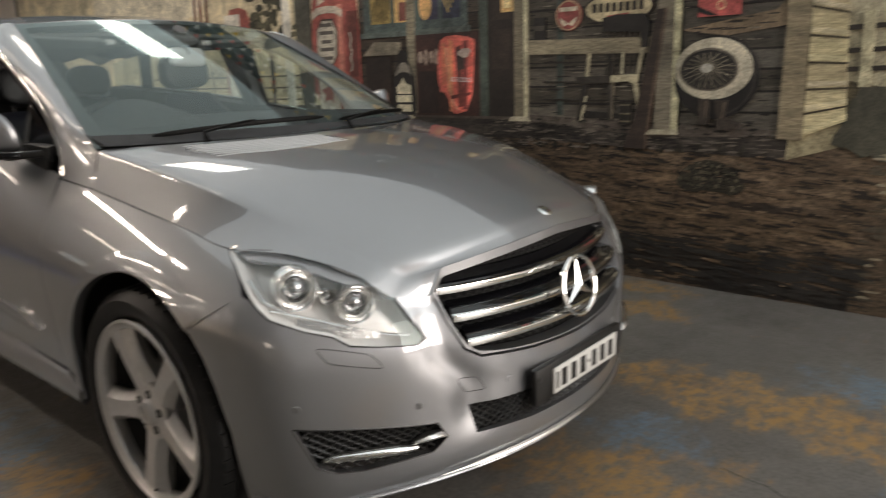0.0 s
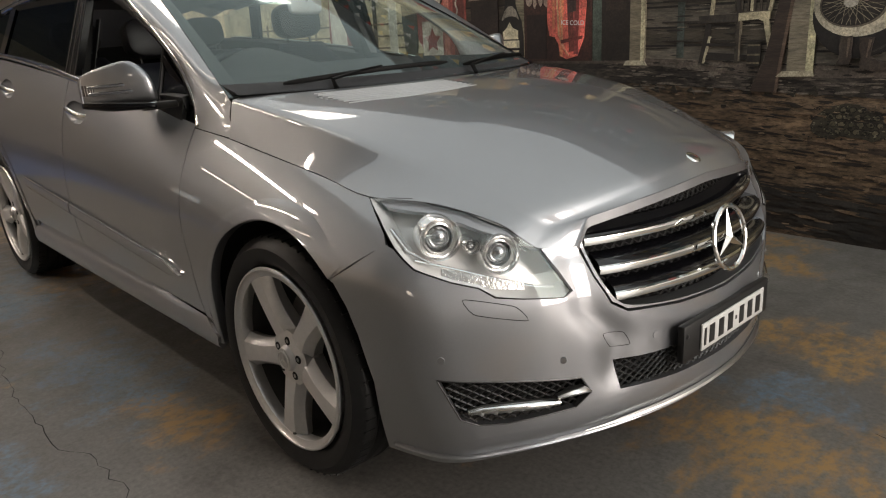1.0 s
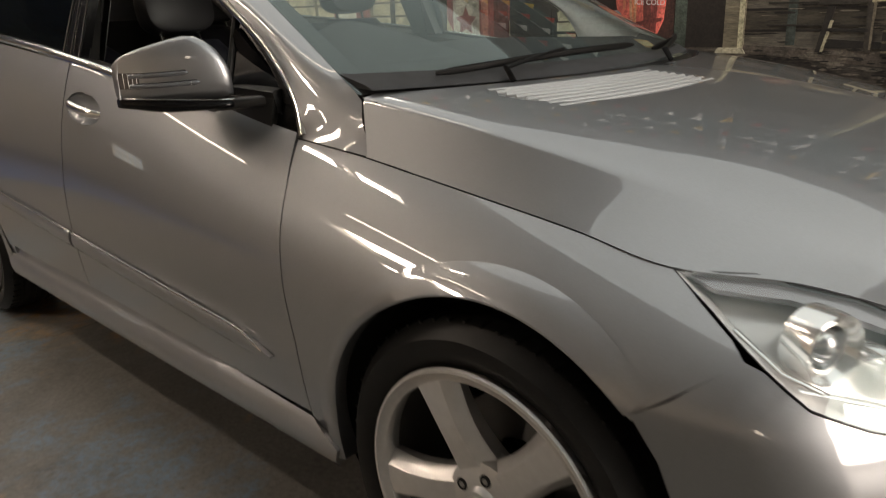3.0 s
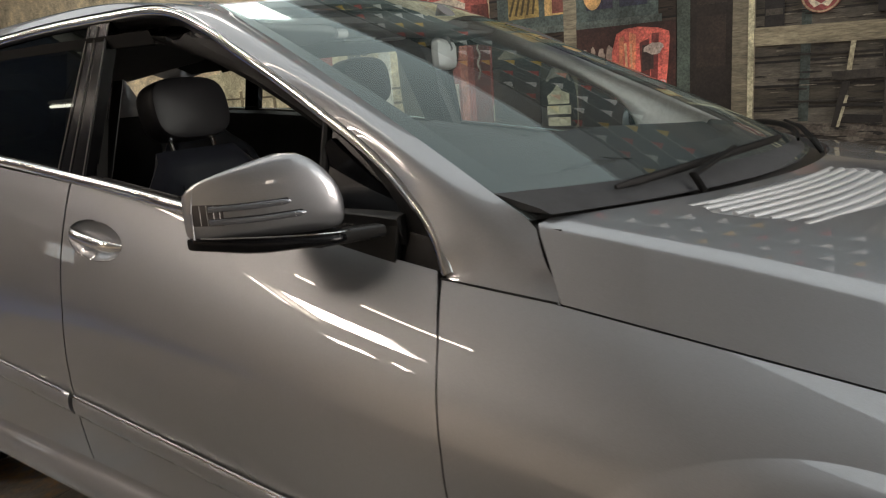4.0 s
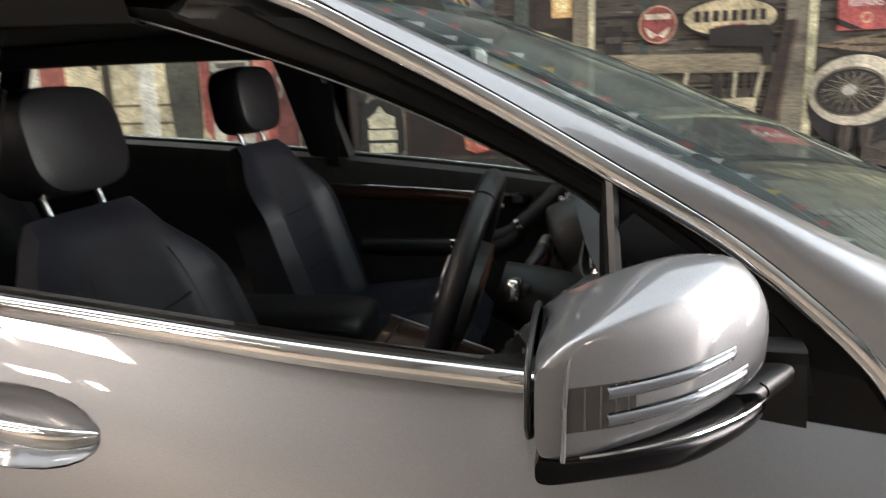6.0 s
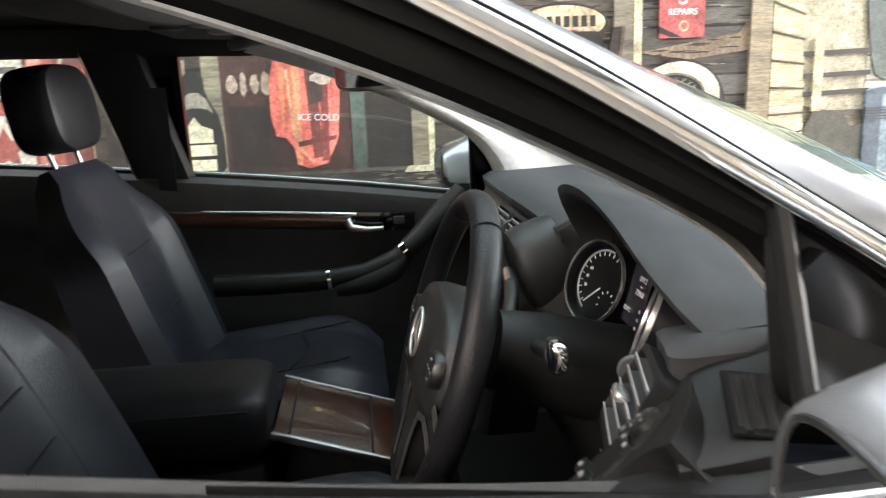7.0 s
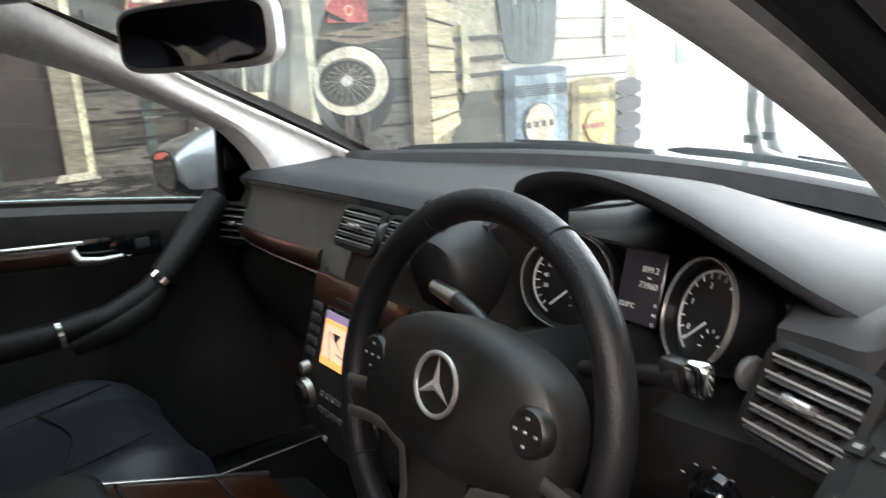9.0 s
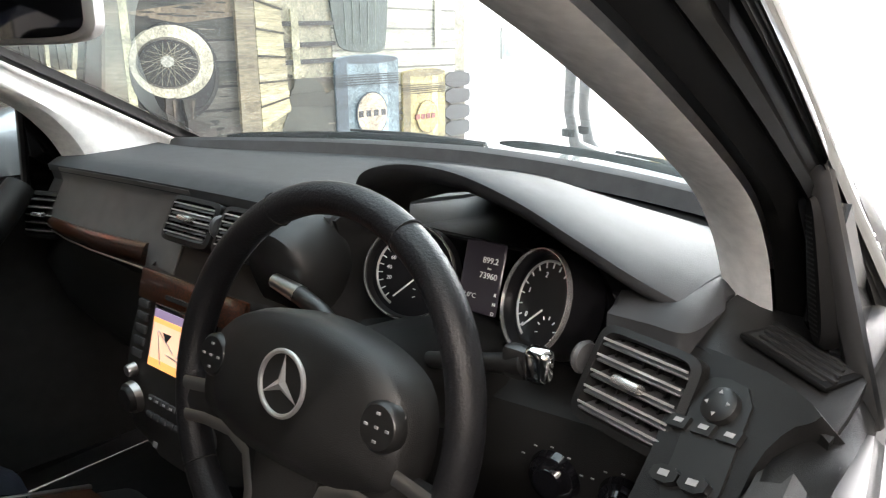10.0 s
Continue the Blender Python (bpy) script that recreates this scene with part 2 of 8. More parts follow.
def brush_mat(name, scale, amount, own=None, stretch=(1, 1, 1), rough=.6):
    """Wall paint laid on with a brush; the colour is the object's own unless given."""
    m = bpy.data.materials.new(name)
    m.use_nodes = True
    nt = m.node_tree
    p = nt.nodes["Principled BSDF"]
    tc, mp, n, n2, r, r2, hsv, info, add = (nt.nodes.new("ShaderNode" + k) for k in (
        "TexCoord", "Mapping", "TexNoise", "TexNoise", "MapRange", "MapRange", "HueSaturation", "ObjectInfo", "Math"))
    mp.inputs["Scale"].default_value = stretch
    n.inputs["Scale"].default_value, n.inputs["Detail"].default_value, n.inputs["Roughness"].default_value = scale, 8, .65
    n2.inputs["Scale"].default_value, n2.inputs["Detail"].default_value = scale * .22, 4
    for k in (r, r2):
        k.inputs["From Min"].default_value, k.inputs["From Max"].default_value = .28, .72
        k.inputs["To Min"].default_value, k.inputs["To Max"].default_value = -amount, amount
    add.operation = "ADD"
    one = nt.nodes.new("ShaderNodeMath")
    one.operation, one.inputs[1].default_value = "ADD", 1.0
    nt.links.new(tc.outputs["Object"], mp.inputs["Vector"])
    nt.links.new(mp.outputs[0], n.inputs["Vector"])
    nt.links.new(mp.outputs[0], n2.inputs["Vector"])
    nt.links.new(n.outputs["Fac"], r.inputs["Value"])
    nt.links.new(n2.outputs["Fac"], r2.inputs["Value"])
    nt.links.new(r.outputs[0], add.inputs[0])
    nt.links.new(r2.outputs[0], add.inputs[1])
    nt.links.new(add.outputs[0], one.inputs[0])
    nt.links.new(one.outputs[0], hsv.inputs["Value"])
    if own:
        hsv.inputs["Color"].default_value = (*own, 1)
    else:
        nt.links.new(info.outputs["Color"], hsv.inputs["Color"])
    hsv.inputs["Saturation"].default_value = .84
    # fine dry-brush streaks over the broad strokes
    n3, r3, mul = (nt.nodes.new("ShaderNode" + k) for k in ("TexNoise", "MapRange", "Mix"))
    n3.inputs["Scale"].default_value, n3.inputs["Detail"].default_value, n3.inputs["Roughness"].default_value = scale * 4.5, 10, .75
    r3.inputs["From Min"].default_value, r3.inputs["From Max"].default_value = .36, .60
    r3.inputs["To Min"].default_value, r3.inputs["To Max"].default_value = 1 - amount * 1.5, 1.0
    mul.data_type, mul.blend_type = "RGBA", "MULTIPLY"
    mul.inputs["Factor"].default_value = 1.0
    nt.links.new(mp.outputs[0], n3.inputs["Vector"])
    nt.links.new(n3.outputs["Fac"], r3.inputs["Value"])
    nt.links.new(hsv.outputs[0], mul.inputs["A"])
    nt.links.new(r3.outputs[0], mul.inputs["B"])
    nt.links.new(mul.outputs["Result"], p.inputs["Base Color"])
    p.inputs["Roughness"].default_value = rough
    return m


BRUSH = brush_mat("mural_paint", 16, .42)
BRUSH_WOOD = brush_mat("mural_wood_paint", 13, .38, None, (.35, 1, 2.2))
BRUSH_DIRT = brush_mat("mural_dirt_paint", 9, .62, None, (.45, 1, 1.7))
WHITE_WALL = brush_mat("white_wall_paint", 3, .06, (.80, .79, .77), (1, 1, 1), .7)
TEAL_WALL = brush_mat("teal_wall_paint", 3, .14, (.035, .085, .088), (1, 1, 1), .6)
SHED_WALL = brush_mat("corrugated_sheet", 2, .12, (.66, .565, .46), (1, 1, 1), .55)
CEILING = brush_mat("roof_sheet", 2, .10, (.66, .70, .74), (1, 1, 1), .6)
STEEL = mat("painted_steel", (.30, .30, .29), .5, .2, 0, 0, 6, .15)
SKYLIGHT = emit_mat("daylit_sheet", (1, .97, .92), 5.0)
FILL_SKYLIGHT = emit_mat("cool_fill_sheet", (.76, .91, 1.0), .52)
TUBE = emit_mat("lit_tube", (1, .96, .88), 9.0)
OUTSIDE_SOUTH = emit_mat("bright_south_yard", (1, .95, .86), 2.6)
OUTSIDE = emit_mat("bright_yard", (1, .98, .95), 2.2)
# Mesh helpers
from mathutils.geometry import delaunay_2d_cdt


def finish(name, bm, material, parent=None, label="", smooth_shade=True, angle=40):
    me = bpy.data.meshes.new(name)
    bm.normal_update()
    if smooth_shade:
        limit = radians(angle)
        for f in bm.faces:
            f.smooth = True
        for e in bm.edges:
            if len(e.link_faces) == 2 and e.calc_face_angle(0) > limit:
                e.smooth = False
    bm.to_mesh(me)
    bm.free()
    me.materials.append(material)
    ob = new(name, me)
    if parent is not None:
        ob.parent = parent
    if label:
        ob["label"] = label
    return ob


def part(name, bm, material, parent, label=""):
    return finish(name, bm, material, parent, label)


def box_bm(size, centre=(0, 0, 0), bevel=0.0, segments=2, m=None):
    bm = bmesh.new()
    bmesh.ops.create_cube(bm, size=1)
    for v in bm.verts:
        v.co = Vector((v.co.x * size[0], v.co.y * size[1], v.co.z * size[2]))
    if bevel:
        bmesh.ops.bevel(bm, geom=bm.edges[:], offset=bevel, segments=segments, profile=.5, affect="EDGES")
    bm.transform(Matrix.Translation(centre) @ (m or Matrix()))
    return bm


def loft_bm(rings, close_ring=True, caps=True):
    """Skins rings that have the same number of points."""
    bm = bmesh.new()
    vs = [[bm.verts.new(p) for p in ring] for ring in rings]
    n = len(rings[0])
    for a, b in zip(vs, vs[1:]):
        for i in range(n if close_ring else n - 1):
            j = (i + 1) % n
            bm.faces.new((a[i], a[j], b[j], b[i]))
    if caps and close_ring:
        bm.faces.new(vs[0][::-1])
        bm.faces.new(vs[-1])
    bmesh.ops.recalc_face_normals(bm, faces=bm.faces)
    return bm


def oval(n, rx, ry, power=2.0):
    """Points of a superellipse in a plane."""
    out = []
    for i in range(n):
        a = 2 * math.pi * i / n
        c, s = math.cos(a), math.sin(a)
        out.append((rx * math.copysign(abs(c) ** (2 / power), c), ry * math.copysign(abs(s) ** (2 / power), s)))
    return out


def tube_bm(path, radius, n=8, closed=False, flat=1.0, up=(0, 0, 1)):
    """A rod along a path; radius may be a number or one for each point."""
    pts = [Vector(p) for p in path]
    rings = []
    for i, p in enumerate(pts):
        a = pts[i - 1] if i or closed else p
        b = pts[(i + 1) % len(pts)] if i < len(pts) - 1 or closed else p
        d = (b - a).normalized()
        side = d.cross(Vector(up))
        if side.length < 1e-4:
            side = d.cross(Vector((1, 0, 0)))
        side.normalize()
        top = side.cross(d)
        r = radius[i] if isinstance(radius, (list, tuple)) else radius
        rings.append([p + side * (r * math.cos(2 * math.pi * k / n)) + top * (r * flat * math.sin(2 * math.pi * k / n)) for k in range(n)])
    if closed:
        rings.append(rings[0])
    bm = loft_bm(rings, True, not closed)
    if closed:
        bmesh.ops.remove_doubles(bm, verts=bm.verts, dist=1e-6)
    return bm


def lathe_bm(profile, n=48, m=None):
    """Turns (radius, height) pairs round the y axis: height runs along -y."""
    rings = [[(r * math.cos(2 * math.pi * k / n), -h, r * math.sin(2 * math.pi * k / n)) for k in range(n)] for r, h in profile]
    bm = loft_bm(rings, True, False)
    bmesh.ops.remove_doubles(bm, verts=bm.verts, dist=1e-6)
    bmesh.ops.recalc_face_normals(bm, faces=bm.faces)
    if m:
        bm.transform(m)
    return bm


def merge(*bms):
    out = bmesh.new()
    for b in bms:
        me = bpy.data.meshes.new("piece")
        b.to_mesh(me)
        b.free()
        out.from_mesh(me)
        bpy.data.meshes.remove(me)
    return out


def resample(poly, step, closed=True):
    out = []
    n = len(poly)
    for i in range(n if closed else n - 1):
        a, b = poly[i], poly[(i + 1) % n]
        k = max(1, round(math.dist(a, b) / step))
        out += [(a[0] + (b[0] - a[0]) * j / k, a[1] + (b[1] - a[1]) * j / k) for j in range(k)]
    if not closed:
        out.append(tuple(poly[-1]))
    return out


def rounded(poly, rounds=2):
    """Cuts the corners of a closed outline."""
    for _ in range(rounds):
        out = []
        for a, b in zip(poly, poly[1:] + poly[:1]):
            out += [(a[0] * .75 + b[0] * .25, a[1] * .75 + b[1] * .25), (a[0] * .25 + b[0] * .75, a[1] * .25 + b[1] * .75)]
        poly = out
    return poly


def inside(px, py, poly):
    hit = np.zeros(len(px), bool)
    n = len(poly)
    for i in range(n):
        (x0, y0), (x1, y1) = poly[i], poly[(i + 1) % n]
        if y0 == y1:
            continue
        hit ^= ((y0 > py) != (y1 > py)) & (px < (x1 - x0) * (py - y0) / (y1 - y0) + x0)
    return hit


def sheet(name, fn, outline, material, parent, holes=(), step=.03, lip=.012, flip=False, label="", mirror=False, scale=(1, 1)):
    """A curved panel: an outline with holes in the plane of fn's two numbers, laid on fn's surface, its edges turned in.
    scale: metres for each unit of the two numbers."""
    sc = np.array(scale)
    loops = [resample([(a * sc[0], b * sc[1]) for a, b in loop], step) for loop in (outline, *holes)]
    allpts, edges = [], []
    for loop in loops:
        k = len(allpts)
        allpts += loop
        edges += [(k + i, k + (i + 1) % len(loop)) for i in range(len(loop))]
    edge_pts = np.array(allpts)
    lo, hi = edge_pts.min(0), edge_pts.max(0)
    gx, gy = np.meshgrid(np.arange(lo[0] + step / 2, hi[0], step), np.arange(lo[1] + step / 2, hi[1], step))
    gx, gy = gx.ravel(), gy.ravel()
    keep = inside(gx, gy, loops[0])
    for loop in loops[1:]:
        keep &= ~inside(gx, gy, loop)
    gx, gy = gx[keep], gy[keep]
    if len(gx):
        near = np.array([((edge_pts - (x, y)) ** 2).sum(1).min() for x, y in zip(gx, gy)])
        gx, gy = gx[near > (.45 * step) ** 2], gy[near > (.45 * step) ** 2]
    pts = [Vector(p) for p in allpts] + [Vector((x, y)) for x, y in zip(gx, gy)]
    vs, _, fs, *_ = delaunay_2d_cdt(pts, edges, [], 0, 1e-6)
    cx = np.array([sum(vs[i].x for i in f) / 3 for f in fs])
    cy = np.array([sum(vs[i].y for i in f) / 3 for f in fs])
    good = inside(cx, cy, loops[0])
    for loop in loops[1:]:
        good &= ~inside(cx, cy, loop)
    fs = [f for f, g in zip(fs, good) if g]
    e = 1e-3
    place, normal = [], []
    for v in vs:
        a, b = v.x / sc[0], v.y / sc[1]
        p = Vector(fn(a, b))
        n = (Vector(fn(a + e / sc[0], b)) - p).cross(Vector(fn(a, b + e / sc[1])) - p)
        n = n.normalized() if n.length > 1e-12 else Vector((0, 0, 1))
        place.append(p)
        normal.append(-n if flip else n)
    if flip:
        fs = [f[::-1] for f in fs]
    verts, norms, faces = list(place), list(normal), [tuple(f) for f in fs]
    if lip:
        count = {}
        for f in fs:
            for i in range(3):
                count[(f[i], f[(i + 1) % 3])] = True
        rim = [k for k in count if (k[1], k[0]) not in count]
        for i, j in rim:
            t = (place[j] - place[i]).normalized()
            k = len(verts)
            verts += [place[i], place[j], place[j] - normal[j] * lip, place[i] - normal[i] * lip]
            out = t.cross(normal[i])
            norms += [out] * 4
            faces.append((k + 1, k, k + 3, k + 2))
    obs = []
    for sign in ((1, -1) if mirror else (1,)):
        me = bpy.data.meshes.new(name)
        me.from_pydata([(v[0], v[1] * sign, v[2]) for v in verts], [], faces if sign > 0 else [f[::-1] for f in faces])
        me.polygons.foreach_set("use_smooth", [True] * len(me.polygons))
        me.update()
        me.normals_split_custom_set_from_vertices([(n[0], n[1] * sign, n[2]) for n in norms])
        me.materials.append(material)
        ob = new(name, me)
        ob.parent = parent
        if label:
            ob["label"] = label
        obs.append(ob)
    return obs


def flat_bm(poly, y, depth=.002):
    """A flat shape on a wall that faces -y, from (x, z) corners."""
    bm = bmesh.new()
    front = [bm.verts.new((x, y - depth, z)) for x, z in poly]
    back = [bm.verts.new((x, y, z)) for x, z in poly]
    bm.faces.new(front)
    n = len(poly)
    for i in range(n):
        bm.faces.new((front[i], front[(i + 1) % n], back[(i + 1) % n], back[i]))
    bmesh.ops.recalc_face_normals(bm, faces=bm.faces)
    return bm


def letters(text, size, place, m, material, parent, name="lettering"):
    """Built-in font, as a mesh."""
    cu = bpy.data.curves.new(name, "FONT")
    cu.body, cu.size, cu.extrude, cu.align_x, cu.align_y = text, size, .0004, "CENTER", "CENTER"
    tmp = bpy.data.objects.new(name, cu)
    me = bpy.data.meshes.new_from_object(tmp)
    bpy.data.objects.remove(tmp)
    me.transform(Matrix.Translation(place) @ m)
    me.materials.clear()
    me.materials.append(material)
    ob = new(name, me)
    ob.parent = parent
    return ob


def creased(ob, limit=28):
    """Keep edges sharper than the limit crisp."""
    ob.data.set_sharp_from_angle(angle=radians(limit))
    return ob
# The shed: floor, walls, roof
def structure(name, bm, material, label="", smooth_shade=False):
    return tagged(finish(name, bm, material, None, label, smooth_shade), kind="structure")


ground = structure("floor", box_bm((34, 18, .2), (-5, -2, -.1)), FLOOR, "worn grey painted concrete floor with ochre patches")
# Cracks and a construction joint in the slab
def crack(points, wide, seed):
    rnd = random.Random(seed)
    pts = resample(points, .05, False)
    pts = [(x + rnd.uniform(-.012, .012), y + rnd.uniform(-.012, .012)) for x, y in pts]
    bm = bmesh.new()
    ws = [wide * rnd.uniform(.3, 1.1) for _ in pts]
    vs = [(bm.verts.new((x, y - w, .0008)), bm.verts.new((x + w * .4, y + w, .0008))) for (x, y), w in zip(pts, ws)]
    for (a, b), (c, d) in zip(vs, vs[1:]):
        bm.faces.new((a, c, d, b))
    part("crack", bm, VOID, ground)


crack([(-2.39, -.30), (-2.39, -.59), (-2.42, -1.0), (-2.44, -1.44), (-2.46, -2.2)], .0035, 1)
crack([(-2.36, -1.34), (-1.86, -1.32), (-1.46, -1.40), (-1.12, -1.42), (-.71, -1.41), (-.59, -1.35), (-.40, -1.35), (-.30, -1.33), (-.05, -1.45)], .0019, 2)
crack([(1.2, .4), (1.9, .2), (2.6, .35)], .002, 4)

wall_north = structure("wall_north", box_bm((11.64, .2, 2.7), (-3.18, WALL_Y + .1, 1.35)), BRUSH, "wall painted with a mural of an old filling station")
wall_north.color = (.13, .105, .08, 1)
structure("wall_north_upper", box_bm((11.64, .2, 1.7), (-3.18, WALL_Y + .1, 3.55)), TEAL_WALL, "dark teal painted wall above the mural")
structure("wall_north_far", box_bm((10.2, .2, 4.4), (-14.1, WALL_Y + .1, 2.2)), SHED_WALL, "plain sheet wall beyond the mural")
white_end = structure("wall_north_end", box_bm((4.56, .2, 4.4), (4.92, WALL_Y + .1, 2.2)), WHITE_WALL, "plain white painted wall")
# A shallow pier, also painted
structure("wall_west", box_bm((.2, 12, 4.4), (-19.1, -3.5, 2.2)), SHED_WALL, "plain sheet wall at the far end")


def corrugated(name, x0, x1, y, z0, z1, pitch, label):
    n = int((x1 - x0) / pitch * 4)
    bm = bmesh.new()
    rows = []
    for i in range(n + 1):
        x = x0 + (x1 - x0) * i / n
        d = .018 * math.sin(2 * math.pi * (x - x0) / pitch)
        rows.append((bm.verts.new((x, y + d, z0)), bm.verts.new((x, y + d, z1)), bm.verts.new((x, y - .06, z1)), bm.verts.new((x, y - .06, z0))))
    for a, b in zip(rows, rows[1:]):
        for i in range(4):
            bm.faces.new((a[i], b[i], b[(i + 1) % 4], a[(i + 1) % 4]))
    return structure(name, bm, SHED_WALL, label, True)


# South wall: sheets round two multi-pane windows
SOUTH = (-16.4, 6.0)
WIN_W, WIN_LOW, WIN_HIGH = 1.6, 2.3, 3.2
edges = [-19] + [v for sx in SOUTH for v in (sx - WIN_W / 2, sx + WIN_W / 2)] + [7]
for a, b in zip(edges[::2], edges[1::2]):
    corrugated("wall_south", a, b, -9.0, 0, 4.4, .2, "corrugated sheet wall of the shed")
for k, sx in enumerate(SOUTH):
    a, b = sx - WIN_W / 2, sx + WIN_W / 2
    corrugated("wall_south_low", a, b, -9.0, 0, WIN_LOW, .2, "corrugated sheet wall under a window")
    corrugated("wall_south_high", a, b, -9.0, WIN_HIGH, 4.4, .2, "corrugated sheet wall over a window")
    win = new("window_%d" % (k + 1))
    tagged(win, "multi-pane steel window letting in daylight", kind="structure")
    for i in range(7):
        part("window_frame", box_bm((.05 if i in (0, 6) else .03, .05, WIN_HIGH - WIN_LOW), (a + WIN_W * i / 6, -9.0, (WIN_LOW + WIN_HIGH) / 2)), STEEL, win)
    for i in range(3):
        part("window_frame", box_bm((WIN_W, .045, .05 if i in (0, 2) else .03), (sx, -9.0, WIN_LOW + (WIN_HIGH - WIN_LOW) * i / 2)), STEEL, win)
structure("backdrop_south", box_bm((27, .05, 6), (-5.5, -11, 2.6)), OUTSIDE_SOUTH, "bright daylit yard outside the windows")
# The end wall with the open roller door
structure("wall_east", box_bm((.2, .2, 4.4), (DOOR_X + .1, 2.31, 2.2)), WHITE_WALL, "white painted wall beside the roller door")
structure("wall_east_far", box_bm((.2, 7.85, 4.4), (DOOR_X + .1, -5.13, 2.2)), WHITE_WALL, "white painted wall beyond the roller door")
structure("ceiling", box_bm((10, 11.9, .08), (-14.2, -3.45, EAVES + .1)), CEILING, "pale steel sheet roof at the far end")
structure("door_lintel", box_bm((.2, 3.4, .55), (DOOR_X + .1, .505, 4.12)), STEEL, "steel lintel over the open roller door")
# Roof: sheets on beams, with translucent sheets between
cuts = [-9.4] + [v for sy, half, _, _, _ in STRIPS[::-1] for v in (sy - half, sy + half)] + [-1.5]
for a, b in zip(cuts[::2], cuts[1::2]):
    structure("ceiling", box_bm((16.4, b - a, .08), (-1, (a + b) / 2, EAVES + .1)), CEILING, "pale steel sheet roof")
for sy, half, sx0, sx1, _ in STRIPS:
    structure("ceiling", box_bm((sx0 + 9.2, half * 2, .08), ((sx0 - 9.2) / 2, sy, EAVES + .1)), CEILING, "pale steel sheet roof")
    structure("ceiling", box_bm((7.2 - sx1, half * 2, .08), ((7.2 + sx1) / 2, sy, EAVES + .1)), CEILING, "pale steel sheet roof")
    structure("skylight", box_bm((sx1 - sx0, half * 2, .02), ((sx0 + sx1) / 2, sy, EAVES + .12)), SKYLIGHT, "translucent roof sheet glowing with daylight")
structure("ceiling", box_bm((16.4, .7, .08), (-1, 2.25, EAVES + .1)), CEILING, "pale steel sheet roof")
structure("ceiling", box_bm((1.4, 3.4, .08), (-8.5, .2, EAVES + .1)), CEILING, "pale steel sheet roof")
structure("ceiling", box_bm((.6, 3.4, .08), (6.9, .2, EAVES + .1)), CEILING, "pale steel sheet roof")
# Unseen glowing sheet, added to brighten the bonnet with an even, cool reflection
structure("skylight_wide", box_bm((14.4, 3.4, .02), (-.6, .2, EAVES + .12)), FILL_SKYLIGHT, "wide glowing roof sheet, unseen, added for cool light on the car")
structure("skylight", box_bm((.95, .40, .02), (-3.45, 1.25, EAVES + .085)), SKYLIGHT, "small clear roof sheet glowing with daylight")
for bx in (-7.4, -5.2, -3.0, -.8, 1.4, 3.6, 5.8):
    bm = merge(box_bm((.10, 7.55, .015), (bx, -5.275, EAVES - .14)), box_bm((.10, 7.55, .015), (bx, -5.275, EAVES + .03)), box_bm((.012, 7.55, .16), (bx, -5.275, EAVES - .05)))
    structure("roof_beam", bm, STEEL, "grey steel roof beam")


def tube_light(x, y, along_x):
    base = new("strip_light")
    tagged(base, "white fluorescent strip light hanging under the roof", "strip light", "strip lights")
    sx, sy = (1.5, .09) if along_x else (.09, 1.5)
    base.location = (x, y, EAVES - .32)
    part("body", box_bm((sx, sy, .05), (0, 0, .04), .008), WHITE_WALL, base)
    for k in (-.35, .35):
        part("hanger", box_bm((.008, .008, .34), (sx * k if along_x else 0, 0 if along_x else sy * k, .22)), STEEL, base)
    a, b = ((-.72, 0, 0), (.72, 0, 0)) if along_x else ((0, -.72, 0), (0, .72, 0))
    part("tube", tube_bm([a, b], .016, 10, up=(0, 1, .3) if along_x else (1, 0, .3)), TUBE, base)
    return base


for lx in (-8.2, -5.6, -3.0):
    tube_light(lx, -3.6, True)
for lx in (-6.8, -4.4, -1.8):
    tube_light(lx, -.9, True)
# Daylit yard outside the roller door
yard = structure("backdrop", box_bm((.05, 12, 6), (DOOR_X + 4, .5, 2.5)), OUTSIDE, "bright daylit yard outside")


def bunting(x0, x1, y, z, sag, colours):
    """A string of small pennants hung before the wall."""
    base = new("bunting")
    base.location = ((x0 + x1) / 2, y, z)
    tagged(base, "string of small red, white and yellow pennants along the wall", "bunting", "bunting strings")
    half = (x1 - x0) / 2
    run = [Vector((half * t, 0, -sag * (1 - t * t))) for t in np.linspace(-1, 1, 60)]
    part("string", tube_bm(run, .003, 4), WHITE_WALL, base)
    for s in (-1, 1):
        part("hook", box_bm((.012, WALL_Y - y + .01, .012), (half * s, (WALL_Y - y) / 2, 0)), STEEL, base)
    n = int((x1 - x0) / .20)
    for i in range(n):
        t = -1 + 2 * (i + .5) / n
        w, h = .048, .125
        bm = bmesh.new()
        top = -sag * (1 - t * t)
        pts = [(half * t - w, .003, top), (half * t + w, .003, top), (half * t, .010, top - h)]
        front = [bm.verts.new(p) for p in pts]
        rear = [bm.verts.new((p[0], p[1] + .002, p[2])) for p in pts]
        bm.faces.new(front)
        bm.faces.new(rear[::-1])
        for k in range(3):
            bm.faces.new((front[k], rear[k], rear[(k + 1) % 3], front[(k + 1) % 3]))
        part("pennant", bm, colours[i % len(colours)], base)


